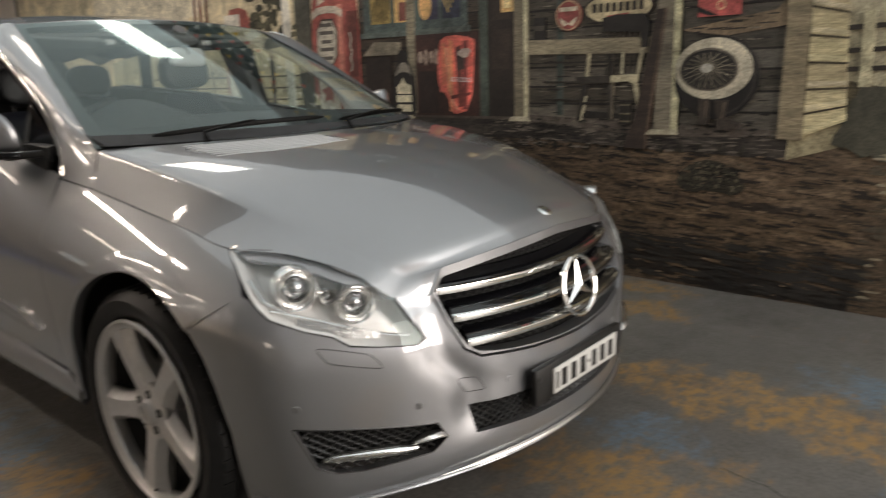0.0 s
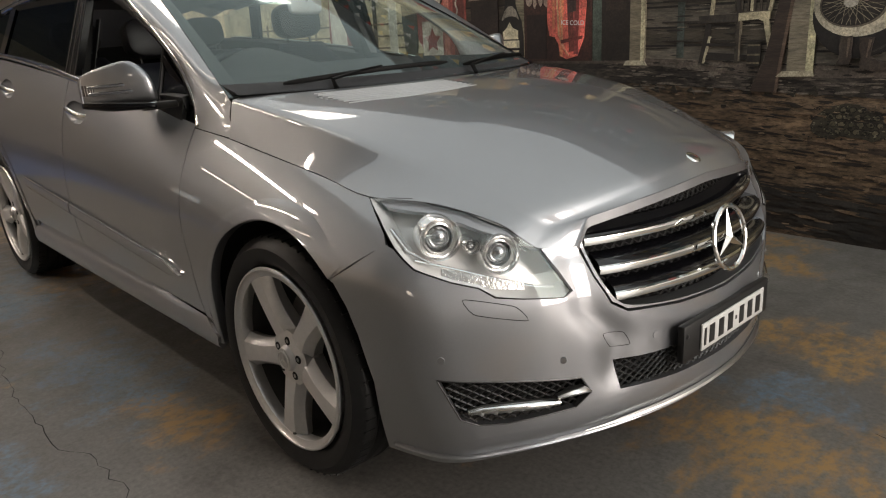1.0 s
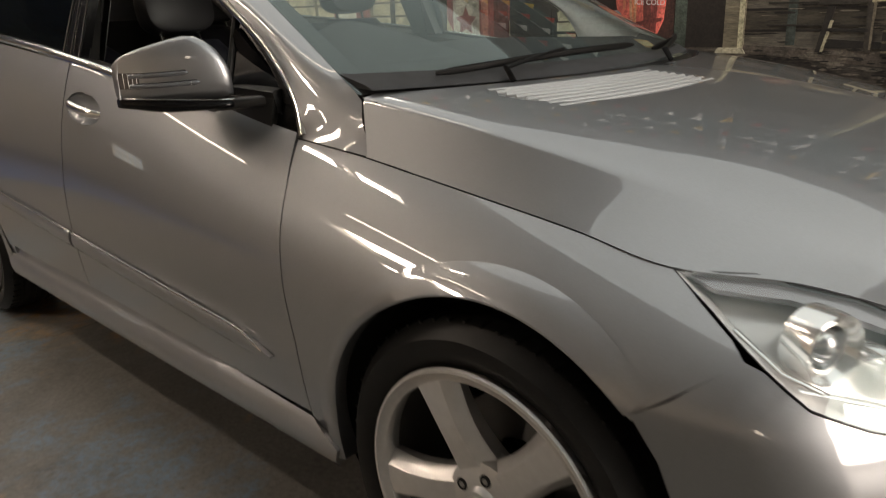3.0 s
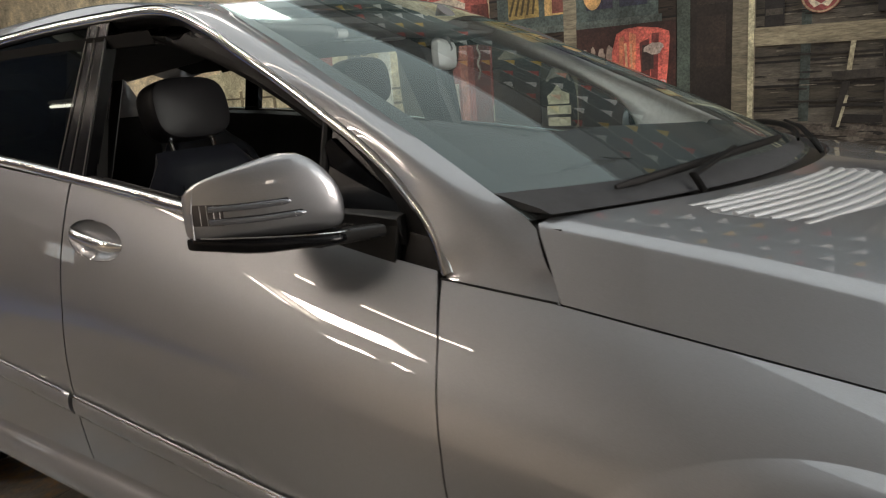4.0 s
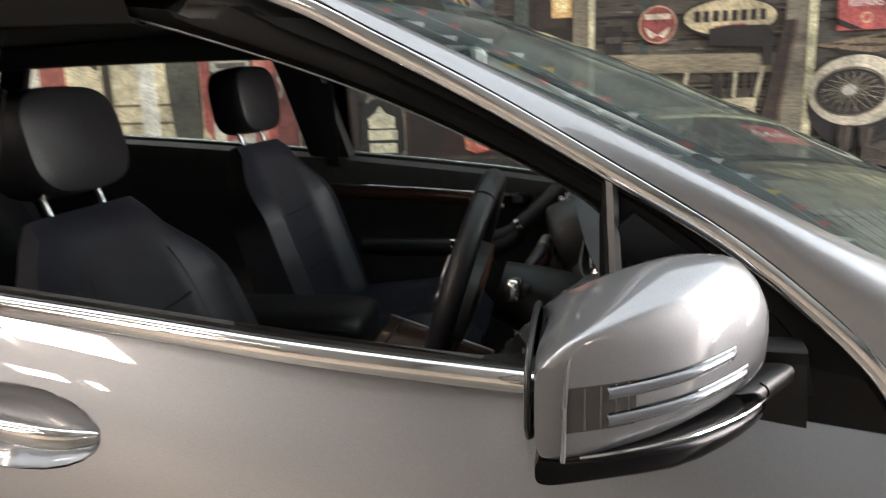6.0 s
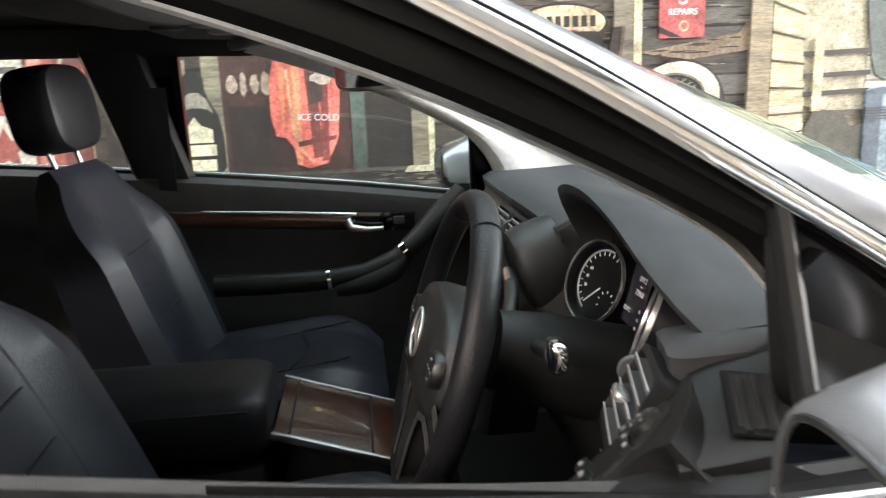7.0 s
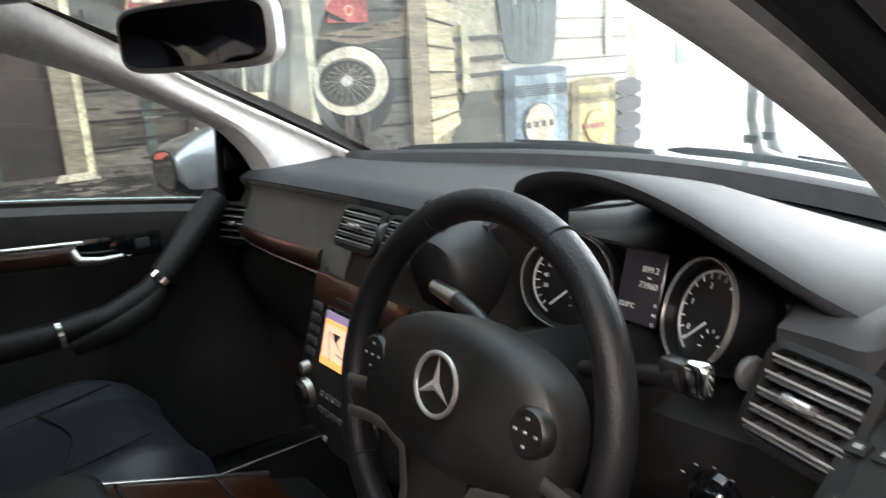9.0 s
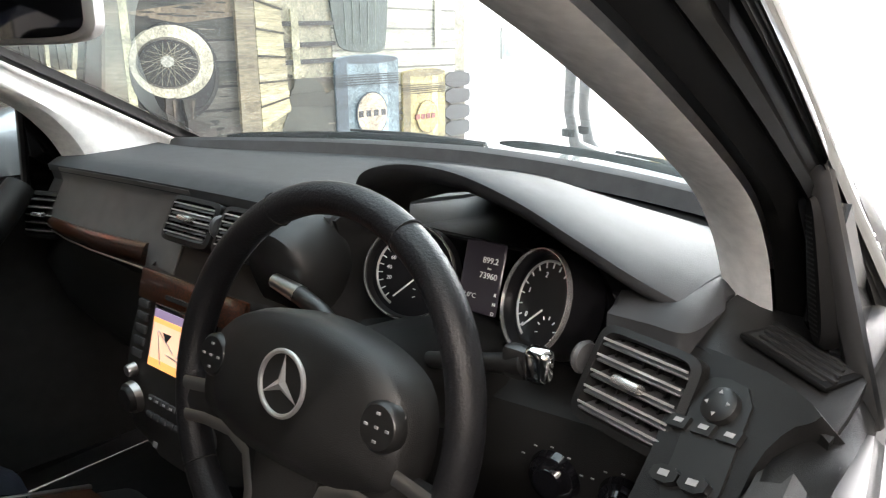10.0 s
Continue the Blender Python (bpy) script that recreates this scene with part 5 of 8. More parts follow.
WINDOW_TOP = ((-3.55, 1.40), (-2.9, 1.488), (-2.1, 1.530), (-1.66, 1.533), (-1.42, 1.522), (-1.26, 1.470), (-1.145, 1.412), (-1.03, 1.350), (-.90, 1.272), (-.78, 1.197), (-.70, 1.135), (-.628, 1.066), (-.588, .999))


def green(x, z):
    """Half width of the glass house."""
    return .845 - .32 * (z - 1.13) - .072 * smooth((x + 1.3) / .7)


def window_top(t):
    p = curve3([(a, 0, b) for a, b in WINDOW_TOP[::-1]], t)
    return Vector((p.x, -green(p.x, p.z), p.z))


def pillar_inner(t):
    """Edge of the pillar along the bonnet, the screen and the roof."""
    if t < .10:
        return Vector(hood_fn(0, -1 + .2 * t / .10)) + Vector((-.004, 0, 0))
    if t < .58:
        p = Vector(screen_fn(-1, (t - .10) / .48))
        return p + Vector((-.002, -.004, .004))
    u = (t - .58) / .42
    p = Vector(roof_fn(u * .985, -1))
    return p + Vector((0, -.003, 0))


def mirrored(ob, name, label=""):
    """The same part on the other flank."""
    me = ob.data.copy()
    me.transform(Matrix.Diagonal((1, -1, 1, 1)))
    me.flip_normals()
    twin = new(name, me)
    twin.parent = ob.parent
    if label:
        twin["label"] = label
    return twin


def both(name, bm, material, label="", parent=None):
    ob = part(name, bm, material, parent or car, label)
    return ob, mirrored(ob, name, label)


rings = []
N = 90
for i in range(N + 1):
    t = i / N
    o, n = window_top(t ** 1.12), pillar_inner(t)
    o = o + Vector((0, -.002, .012 - .0335 * (1 - smooth(t / .05))))
    row = []
    for j in range(11):
        s = j / 10
        p = o.lerp(n, s)
        p += Vector((.10, -.75, .65)).normalized() * (.026 * math.sin(math.pi * s) * smooth(t / .24))
        w = 1 - smooth(t / .09)
        p.y += w * (-(flank(p.x, min(p.z, 1.0)) - .0015) - p.y)
        p.z -= .003 * w
        row.append(p)
    rings.append(row)
# ease the skin between its edges
for _ in range(14):
    rings = [[p if i in (0, N) or j in (0, 10) else rings[i - 1][j] * .2 + rings[i + 1][j] * .2 + row[j - 1] * .1 + row[j + 1] * .1 + p * .4 for j, p in enumerate(row)] for i, row in enumerate(rings)]
rings_pillar = rings
both("roof_pillar", loft_bm(rings, False), PAINT)
# Bright strips round the side windows
top_line = [window_top(t) for t in np.linspace(0.0, .93, 90)]
def ribbon_bm(pts, wide, thick):
    """A strip along a curve on the glass house, wide across the curve."""
    rings = []
    for i, p in enumerate(pts):
        d = (pts[min(i + 1, len(pts) - 1)] - pts[max(i - 1, 0)]).normalized()
        n = Vector((0, -1, .32)).normalized()
        s = d.cross(n).normalized()
        n = s.cross(d).normalized()
        rings.append([p + s * (wide * math.cos(a)) - n * (thick * math.sin(a)) for a in np.linspace(0, 2 * math.pi, 11)[:-1]])
    return loft_bm(rings)


both("window_chrome", ribbon_bm(top_line, .0115, .006), CHROME, "bright chrome window surround")
belt_line = [Vector((x, -green(x, belt(x)) - .002, belt(x) + .004)) for x in np.linspace(-.925, -3.3, 60)]
both("belt_chrome", ribbon_bm(belt_line, .0125, .006), CHROME, "bright chrome waist strip")
# Black door frames inside the strips
rings = []
for p in [window_top(t) for t in np.linspace(0.0, .93, 80)]:
    rings.append([p + Vector(q) for q in ((0, .002, .004), (0, .004, -.012), (-.004, .022, -.030), (-.006, .050, -.034), (0, .066, -.016), (0, .068, .012))])
both("window_frame", loft_bm(rings, False), BLACK, "black rubber-sealed door frame")
rings = []
for x in np.linspace(-.93, -3.3, 50):
    y, z = green(x, belt(x)), belt(x)
    rings.append([(x, -y, z + .004), (x, -y + .012, z + .014), (x, -y + .03, z + .012), (x, -y + .034, z - .06)])
both("window_seal", loft_bm(rings, False), BLACK)


def pillar_b(x_low, x_high, wide_low, wide_high, name, material, out=.004, z0=0.0):
    rings = []
    for i in range(13):
        t = i / 12
        x = x_low + (x_high - x_low) * t
        w = wide_low + (wide_high - wide_low) * t
        z = belt(x) + z0 + (1.520 - belt(x) - z0) * t
        y = green(x, z) - out
        rings.append([(x + w, -y, z), (x - w, -y, z), (x - w, -y + .03, z), (x + w, -y + .03, z)])
    return both(name, loft_bm(rings), material)


pillar_b(-1.735, -1.690, .068, .046, "pillar_cover", SATIN_BLACK)
for dx, hi in ((-.068, -.046), (-.008, -.006), (.060, .042)):
    pts = [Vector((-1.735 + dx + (.045 + hi - dx) * t, -(green(-1.7, belt(-1.73) + (1.515 - belt(-1.73)) * t) - .001), belt(-1.73) + (1.515 - belt(-1.73)) * t)) for t in np.linspace(0, 1, 12)]
    both("pillar_strip", tube_bm(pts, .0016, 6), SPOKE_TRIM)
pillar_b(-2.95, -2.78, .05, .05, "rear_pillar_cover", GLOSS_BLACK)


def pane_fn(x, z):
    return x, -(green(x, z) - .012), z


def pane(x0, x1, lean=.0):
    low = [(x, belt(x) + .004) for x in np.linspace(x0, x1, 10)]
    high = [(x, spline(WINDOW_TOP, x) - .018) for x in np.linspace(x1 + lean, x0 + lean, 14)]
    return low + high


rear_pane = sheet("rear_door_glass", pane_fn, pane(-1.80, -2.90, .05), GLASS_TINT, car, step=.08, lip=0, mirror=True, label="dark tinted window")
quarter_pane = sheet("quarter_glass", pane_fn, pane(-2.99, -3.40, .10), GLASS_TINT, car, step=.08, lip=0, mirror=True, label="dark tinted window")
front_pane = sheet("front_door_glass", lambda x, z: (x, green(x, z) - .012, z), pane(-.66, -1.67), GLASS_CLEAR, car, step=.08, lip=0, flip=True, label="closed clear window")
for g in rear_pane + quarter_pane + front_pane:
    g.visible_shadow = False
for g in (rear_pane[1], quarter_pane[1]):
    g.data.materials[0] = GLASS_CLEAR
    g["label"] = "lightly tinted window"
# Small fixed corner window and its divider
corner_fn = lambda x, z: (x, -(green(x, z) - .012), z)
low = [(x, belt(x) - .006) for x in np.linspace(-.612, -.888, 10)]
high = [(x, spline(WINDOW_TOP, x) - .016) for x in np.linspace(-.893, -.618, 14)]
sheet("corner_panel", corner_fn, low + high, SATIN_BLACK, car, step=.03, lip=.02, mirror=True, label="black mirror base panel")
pts = [Vector((-.888 - .010 * t, -(green(-.89, belt(-.89) + .20 * t) - .016), belt(-.89) + .005 + (1.256 - belt(-.89)) * t)) for t in np.linspace(0, 1, 8)]
both("window_divider", tube_bm(pts, .009, 8, flat=1.2), BLACK)

# Tail: closing panels out of view
tail = [[(-3.93, s * .80, .32), (-3.97, s * .84, .6), (-3.95, s * .83, 1.0), (-3.82, s * .74, 1.26), (-3.74, s * .55, 1.50)] for s in (-1, 0, 1)]
part("tailgate", loft_bm(tail, False), PAINT, car)
# Unseen dark boxes for the floor pan, put in to block light
under = merge(box_bm((3.0, 1.5, .04), (-1.45, 0, .26)), box_bm((1.1, .9, .3), (.2, 0, .40)), box_bm((1.1, .9, .3), (REAR, 0, .40)), box_bm((.5, 1.5, .05), (-3.6, 0, .34)))
part("underbody", under, VOID, car)


def arch_liner(x, r):
    prof = [(x + r * math.cos(a), .375 + r * math.sin(a)) for a in np.linspace(radians(-20), radians(200), 30)]
    bm = loft_bm([[(px, -min(.925, flank(px, pz) - .022), pz), (px, -.50, pz)] for px, pz in prof], False)
    inner = bmesh.new()
    vs = [inner.verts.new((px, -.50, pz)) for px, pz in prof]
    inner.faces.new(vs)
    return merge(bm, inner)


both("wheel_arch_liner", arch_liner(ARCH[0], ARCH_R + .015), VOID)
both("wheel_arch_liner", arch_liner(REAR, ARCH_REAR_R + .015), VOID)


def arch_band(centre, r, a0, a1):
    """A flat raised band round the edge of a wheel arch."""
    rings = []
    for a in np.linspace(a0, a1, 60):
        ring = []
        base = flank(centre[0] + r * math.cos(radians(a)), centre[1] + r * math.sin(radians(a)))
        d = .004 + .55 * max(0, .936 - base)
        for dr, out in ((-.004, -.030), (-.004, d - .003), (0, d), (.024, d + .001), (.038, d * .75), (.050, .0024)):
            x, z = centre[0] + (r + dr) * math.cos(radians(a)), centre[1] + (r + dr) * math.sin(radians(a))
            q = side_fn(x, z)
            ring.append((q[0], q[1] - out, q[2]))
        rings.append(ring)
    return loft_bm(rings, False, False)


both("arch_lip", arch_band(ARCH, ARCH_R, 48, 190), PAINT)
both("arch_lip", arch_band((REAR, .375), ARCH_REAR_R, -8, 188), PAINT)

# Joint between the pillar's foot and the fender
both("panel_gap", tube_bm([Vector(side_fn(x, .9925 - (x + .600) * .096)) + Vector((0, -.0006, 0)) for x in np.linspace(-.600, -.385, 24)], .0020, 6), VOID)
# Filler behind the foot of the rear door
sheet("door_foot_filler", lambda x, z: (x, -(flank(x, z) - .003), z), [(-2.42, .36), (-2.515, .36), (-2.512, .45), (-2.50, .52), (-2.42, .52)], PAINT, car, step=.03, lip=.01, mirror=True)


# Front: bumper, grille, lamps
NS = (.0155, 1)


def nose_in(off):
    """The nose surface, moved in by off metres."""
    def fn(phi, z):
        x, y, z = nose(phi, z)
        d = Vector((x + .15, y, 0)).normalized() * off
        return x - d.x, y - d.y, z
    return fn


def twin(pts):
    """Joins a right-hand run of (angle, height) with its mirror image."""
    return pts + [(-a, b) for a, b in pts[::-1]]


LAMP = [(-61.1, .866), (-58, .826), (-54.6, .774), (-51.7, .731), (-47.2, .697), (-43.6, .677), (-41.5, .652), (-38, .640), (-32.1, .627), (-31.0, .638),
        (-33.0, .690), (-34.9, .742), (-39.1, .798), (-45.4, .838), (-53.6, .864)]
GRILLE = [(0, .822), (-9.7, .815), (-19, .803), (-25.6, .795), (-28.2, .782), (-28.6, .745), (-26.9, .66), (-24.6, .590), (-22.0, .563), (-12, .543), (0, .535)]
rim_r = [(-31.9, .742), (-29.4, .741), (-29.0, .735), (-27.2, .658), (-24.9, .585), (-22.2, .557), (-12, .537)]
bumper_r = [(0, .236), (-11, .232), (-26.6, .222), (-36, .212), (-44, .206), (-51, .198), (-58.6, .196), (-58.9, .30), (-58.9, .417), (-60.5, .55), (-61.9, .62), (-64.25, .687),
            (-56.2, .779), (-54.7, .7705), (-51.8, .7285), (-47.25, .6945), (-43.7, .6745), (-41.65, .649), (-38, .6375), (-32.05, .6245), (-30.6, .6355), (-32.5, .69), (-34.6, .742)] + rim_r
outline = bumper_r + [(0, .529)] + [(-a, b) for a, b in bumper_r[:0:-1]]
FOG = [(-49.5, .458), (-40, .430), (-32.4, .409), (-29.8, .404), (-28.2, .358), (-30.7, .324), (-40.7, .317), (-44.5, .325), (-46.8, .346)]
MOUTH = [(-24.2, .424), (-13, .418), (13, .418), (24.2, .424), (23.2, .342), (12, .330), (-12, .330), (-23.2, .342)]
fog_l = [(-a, b) for a, b in FOG[::-1]]
bumper = sheet("front_bumper", nose, outline, PAINT, car, holes=[FOG, fog_l, MOUTH], step=.02, lip=.022, scale=NS)[0]


def lattice_bm(poly, fn, pitch, tilt, radius):
    """A diamond lattice cut to an outline."""
    lo_a, hi_a = min(p[0] for p in poly), max(p[0] for p in poly)
    lo_b, hi_b = min(p[1] for p in poly), max(p[1] for p in poly)
    bms = []
    k = NS[0]
    for sign in (1, -1):
        span = (hi_b - lo_b) / tilt
        c = lo_a * k - span
        while c < hi_a * k + span:
            run = []
            for b in np.linspace(lo_b, hi_b, 26):
                a = (c + sign * (b - lo_b) / tilt + (0 if sign > 0 else span * .5)) / k
                run.append((a, b))
            ok = inside(np.array([p[0] for p in run]), np.array([p[1] for p in run]), poly)
            seg = []
            for p, good in list(zip(run, ok)) + [(None, False)]:
                if good:
                    seg.append(p)
                elif len(seg) > 1:
                    bms.append(tube_bm([fn(*q) for q in seg], radius, 4))
                    seg = []
                else:
                    seg = []
            c += pitch
    return merge(*bms)


# Near-black sheets behind the mesh stand in for the shade inside
for poly in (FOG, fog_l):
    sheet("fog_recess", nose_in(.045), [(a * 1.0, b) for a, b in poly], VOID, car, step=.04, lip=0, scale=NS)
    part("mesh_insert", lattice_bm(poly, nose_in(.016), .026, .75, .0032), BLACK, car, "black diamond mesh")
sheet("intake_recess", nose_in(.07), MOUTH, VOID, car, step=.05, lip=0, scale=NS)
part("mesh_insert", lattice_bm(MOUTH, nose_in(.016), .026, .75, .0032), BLACK, car, "black diamond mesh")

# Grille
grille = new("grille")
grille.parent = car
full = GRILLE + [(-a, b) for a, b in GRILLE[-2:0:-1]]
# Near-black sheet in place of the shade behind the slats
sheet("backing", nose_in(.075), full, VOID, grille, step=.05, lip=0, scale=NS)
sheet("surround", nose_in(.004), full, PAINT, grille, holes=[rounded([(a * .985, .679 + (b - .679) * .968) for a, b in full], 2)], step=.02, lip=.05, scale=NS)
part("mesh_insert", lattice_bm(full, nose_in(.052), .030, .75, .0028), BLACK, grille, "black diamond mesh")


def bar(z, reach, drop):
    rings_top, rings_front = [], []
    for phi in np.linspace(-reach, reach, 61):
        zz = z - drop * (1 - (phi / reach) ** 2)
        f = Vector(nose_in(.004)(phi, zz))
        b = Vector(nose_in(.060)(phi, zz + .012))
        d = (f - b).normalized()
        rings_front.append([f + Vector((0, 0, dz)) + d * dx for dz, dx in ((.0115, -.006), (.009, .001), (0, .003), (-.009, .001), (-.0115, -.006), (0, -.016))])
        rings_top.append([f + Vector((0, 0, .012)) - d * .005, f + Vector((0, 0, .017)) - d * .012, b + Vector((0, 0, .022)), b - Vector((0, 0, .002)), f - Vector((0, 0, .009)) - d * .008])
    b1 = part("slat", loft_bm(rings_top), GLOSS_BLACK, grille)
    part("slat_chrome", loft_bm(rings_front), CHROME, grille, "chrome front edge of a grille slat")


bar(.738, 27.6, .004)
bar(.668, 26.0, .004)
bar(.600, 24.0, .004)


def emblem(parent, m, radius, material):
    """A ring with three tapering spokes, facing +x before m."""
    ring = [Vector((0, radius * math.cos(a), radius * math.sin(a))) for a in np.linspace(0, 2 * math.pi, 41)[:-1]]
    bm = tube_bm(ring, radius * .085, 8, True, up=(1, 0, 0))
    for k in range(3):
        a = radians(90 + 120 * k)
        d, s = Vector((0, math.cos(a), math.sin(a))), Vector((0, -math.sin(a), math.cos(a)))
        w = radius * .17
        q = bmesh.new()
        c, tip = q.verts.new((radius * .11, 0, 0)), q.verts.new(d * radius * .95 + Vector((radius * .02, 0, 0)))
        for side in (1, -1):
            e = d * (radius * .10) * -1
            k1 = q.verts.new(s * w * side * 1.0 + d * radius * .10)
            q.faces.new((c, k1, tip) if side > 0 else (c, tip, k1))
        bm = merge(bm, q)
    bm.transform(m)
    part("emblem", bm, material, parent, "round chrome emblem with three spokes")


emblem(grille, Matrix.Translation((.876, 0, .672)) @ pose(0, 0, 0, 0, -10, 0), .088, CHROME)
part("bonnet_badge", lathe_bm([(0, .006), (.016, .005), (.024, .003), (.027, 0)], 24, Matrix.Translation((.752, 0, .885)) @ pose(0, 0, 0, 0, 26, 0) @ pose(0, 0, 0, -90)), CHROME, car, "small round chrome badge")

# Number plate and its holder
holder = part("plate_holder", box_bm((.022, .50, .108), (.879, .0, .432), .006), BLACK, car, "black plastic plate holder")
plate = part("number_plate", box_bm((.006, .372, .078), (.8945, .018, .430), .002), PLATE_WHITE, car, "white number plate with dark bars")
for i, (y, w) in enumerate(((-.115, .034), (-.062, .034), (-.008, .036), (.026, .008), (.060, .032), (.112, .034), (.163, .034))):
    part("plate_bar", box_bm((.002, w * .8, .052 if w > .01 else .010), (.8985, y, .430)), INK, plate)
part("plate_bar", box_bm((.002, .010, .050), (.8985, -.152, .430)), INK, plate)
part("screw", lathe_bm([(0, .003), (.006, .002), (.007, 0)], 12, Matrix.Translation((.891, -.235, .455)) @ pose(0, 0, 0, 0, 0, 90)), BLACK, holder)


# Covers, sensors and trims on the bumper
def cover(poly, name):
    n = len(poly)
    poly = rounded([(poly[i][0] + (poly[j][0] - poly[i][0]) * k, poly[i][1] + (poly[j][1] - poly[i][1]) * k) for i in range(n) for j in ((i + 1) % n,) for k in (.12, .88)], 1)
    for s in (1, -1):
        pp = [(a * s, b) for a, b in poly][::s]
        bm = tube_bm([nose_in(.0002)(a, b) for a, b in pp], .0012, 4, True)
        part(name + "_gap", bm, VOID, car)


cover([(-46.2, .659), (-38.9, .625), (-37.0, .581), (-44.6, .616)], "washer_cover")
cover([(-26.3, .508), (-22.5, .500), (-21.2, .458), (-24.8, .462)], "tow_cover")
for phi, z in ((-48.8, .511), (-32.6, .464), (-17, .470), (48.8, .511), (32.6, .464), (17, .470)):
    p = Vector(nose(phi, z))
    turn = math.degrees(math.atan2(p.y * .9, .55)) if abs(phi) > 20 else phi
    part("parking_sensor", lathe_bm([(0, .0025), (.009, .0022), (.010, 0)], 20, Matrix.Translation(p) @ pose(0, 0, 0, 0, 0, 90 + turn)), PAINT, car)
lip_pts = [nose_in(-.004)(phi, .243 - .02 * abs(phi) / 58) for phi in np.linspace(-57, 57, 80)]
part("bumper_lip", tube_bm(lip_pts, .010, 8, flat=.6), PAINT, car)
part("lip_chrome", tube_bm([nose_in(-.010)(phi, .258 - .010 * abs(phi) / 26) for phi in np.linspace(-29, 29, 50)], [.001 + .0075 * smooth(min(k, 49 - k) / 9) for k in range(50)], 8, flat=.8), SATIN, car, "bright strip along the bumper's lower lip")
for s in (1, -1):
    rim = [(a * s, b) for a, b in FOG]
    part("fog_trim", tube_bm([nose_in(.0)(a, b) for a, b in resample(rim, .01)][::1], .0022, 6, True), BLACK, car)
    lamp = new("running_lamp")
    lamp.parent = car
    path = [(-45.8, .366), (-44, .368), (-40, .364), (-36, .358), (-33.4, .353)]
    body = [Vector(nose_in(-.004)(a * s, b)) for a, b in path]
    part("lamp_body", tube_bm(body, [.006, .012, .014, .014, .008], 10, flat=1.0), SATIN, lamp)
    part("lamp_lens", tube_bm([p + Vector((.006, s * .004 * -1 * 0, .001)) for p in body], [.004, .010, .011, .011, .006], 10), CHROME, lamp, "clear running lamp with bright reflectors")
    for a in np.linspace(-44, -35, 6):
        q = Vector(nose_in(-.012)(a * s, .364 - (a + 44) * .0009))
        part("reflector", box_bm((.010, .014, .016), q, .003, 1, pose(0, 0, 0, 0, 20, a * s + 15 * s)), LAMP_CHROME, lamp)
    blade = [Vector(nose_in(-.004)(a * s, b)) for a, b in ((-33.6, .368), (-31.5, .375), (-29.5, .374), (-28.3, .362))]
    part("lamp_blade", tube_bm(blade, [.010, .018, .016, .004], 8, flat=.6), SATIN, lamp, "silver blade beside the running lamp")

# Headlights
BUCKET = mat("lamp_bucket", (.93, .93, .92), .24, .30)
PROJECTOR = mat("clear_projector", (.42, .43, .44), .06, .85)
# Grey band, darker than the bucket, along the lamp's upper edge
BROW = mat("upper_grey_band", (.34, .34, .36), .2, .5)
for s in (-1, 1):
    head = new("headlight")
    head.parent = car
    poly = LAMP if s < 0 else [(-a, b) for a, b in LAMP[::-1]]
    lens = sheet("lens", nose_in(-.002), poly, LENS, head, step=.022, lip=0, scale=NS, label="clear plastic lens")[0]
    lens.visible_shadow = False
    small = [(a, b) for a, b in poly]
    sheet("bucket", nose_in(.085), small, BUCKET, head, step=.03, lip=0, scale=NS)
    run = resample(small, 1.2)
    part("bucket_wall", loft_bm([[nose_in(off)(a, b) for a, b in run] for off in (.002, .085)], True, False), BUCKET, head)
    sheet("lens_edge", nose_in(-.003), poly, BLACK, head, holes=[[(46.5 * s + (a - 46.5 * s) * .992, .745 + (b - .745) * .988) for a, b in poly]], step=.015, lip=.004, scale=NS)

    def lamp_unit(phi, z, r, deep):
        p = Vector(nose_in(deep)(phi * -s, z))
        m = Matrix.Translation(p) @ pose(0, 0, 0, 0, 0, 90 + s * 24)
        part("reflector", lathe_bm([(r * .35, -.035), (r * .75, -.015), (r * .95, .012), (r * 1.08, .020), (r * 1.12, .010), (r * 1.12, -.03)], 36, m), LAMP_CHROME, head)
        part("projector", lathe_bm([(0, .016), (r * .28, .013), (r * .5, .004), (r * .62, -.012)], 30, m), PROJECTOR, head)
        part("trim_ring", lathe_bm([(r * .66, -.012), (r * .70, .006), (r * .78, .004), (r * .80, -.014)], 36, m), LAMP_CHROME, head)

    lamp_unit(-49.0, .782, .050, .048)
    lamp_unit(-40.6, .735, .046, .042)
    lamp_unit(-44.6, .762, .018, .040)
    sheet("brow", nose_in(.016), [(a * -s, b) for a, b in ((-60.2, .861), (-53.6, .859), (-45.4, .833), (-40.2, .797), (-37.4, .768), (-40.5, .781), (-45.5, .812), (-51, .834), (-57.5, .843))], BROW, head, step=.02, lip=.012, scale=NS)
    # bright bezel bands
    for run, r in (([(-58, .848), (-52, .842), (-46, .818), (-40, .775), (-36.5, .735)], .006), ([(-52, .742), (-46, .712), (-41, .682), (-36, .655), (-33, .645)], .007), ([(-56, .80), (-53, .76), (-50, .735)], .006)):
        part("bezel", tube_bm([nose_in(.030)(a * -s, b) for a, b in run], r, 8, flat=.5), LAMP_CHROME, head)
    sheet("indicator", nose_in(.022), [(a * -s, b) for a, b in ((-48.5, .722), (-37.5, .668), (-37.5, .652), (-42, .664), (-48.5, .704))], mat("ribbed_reflector", (.75, .75, .74), .12, .9, bump=.8, bump_scale=120), head, step=.02, lip=.01, scale=NS, flip=False)


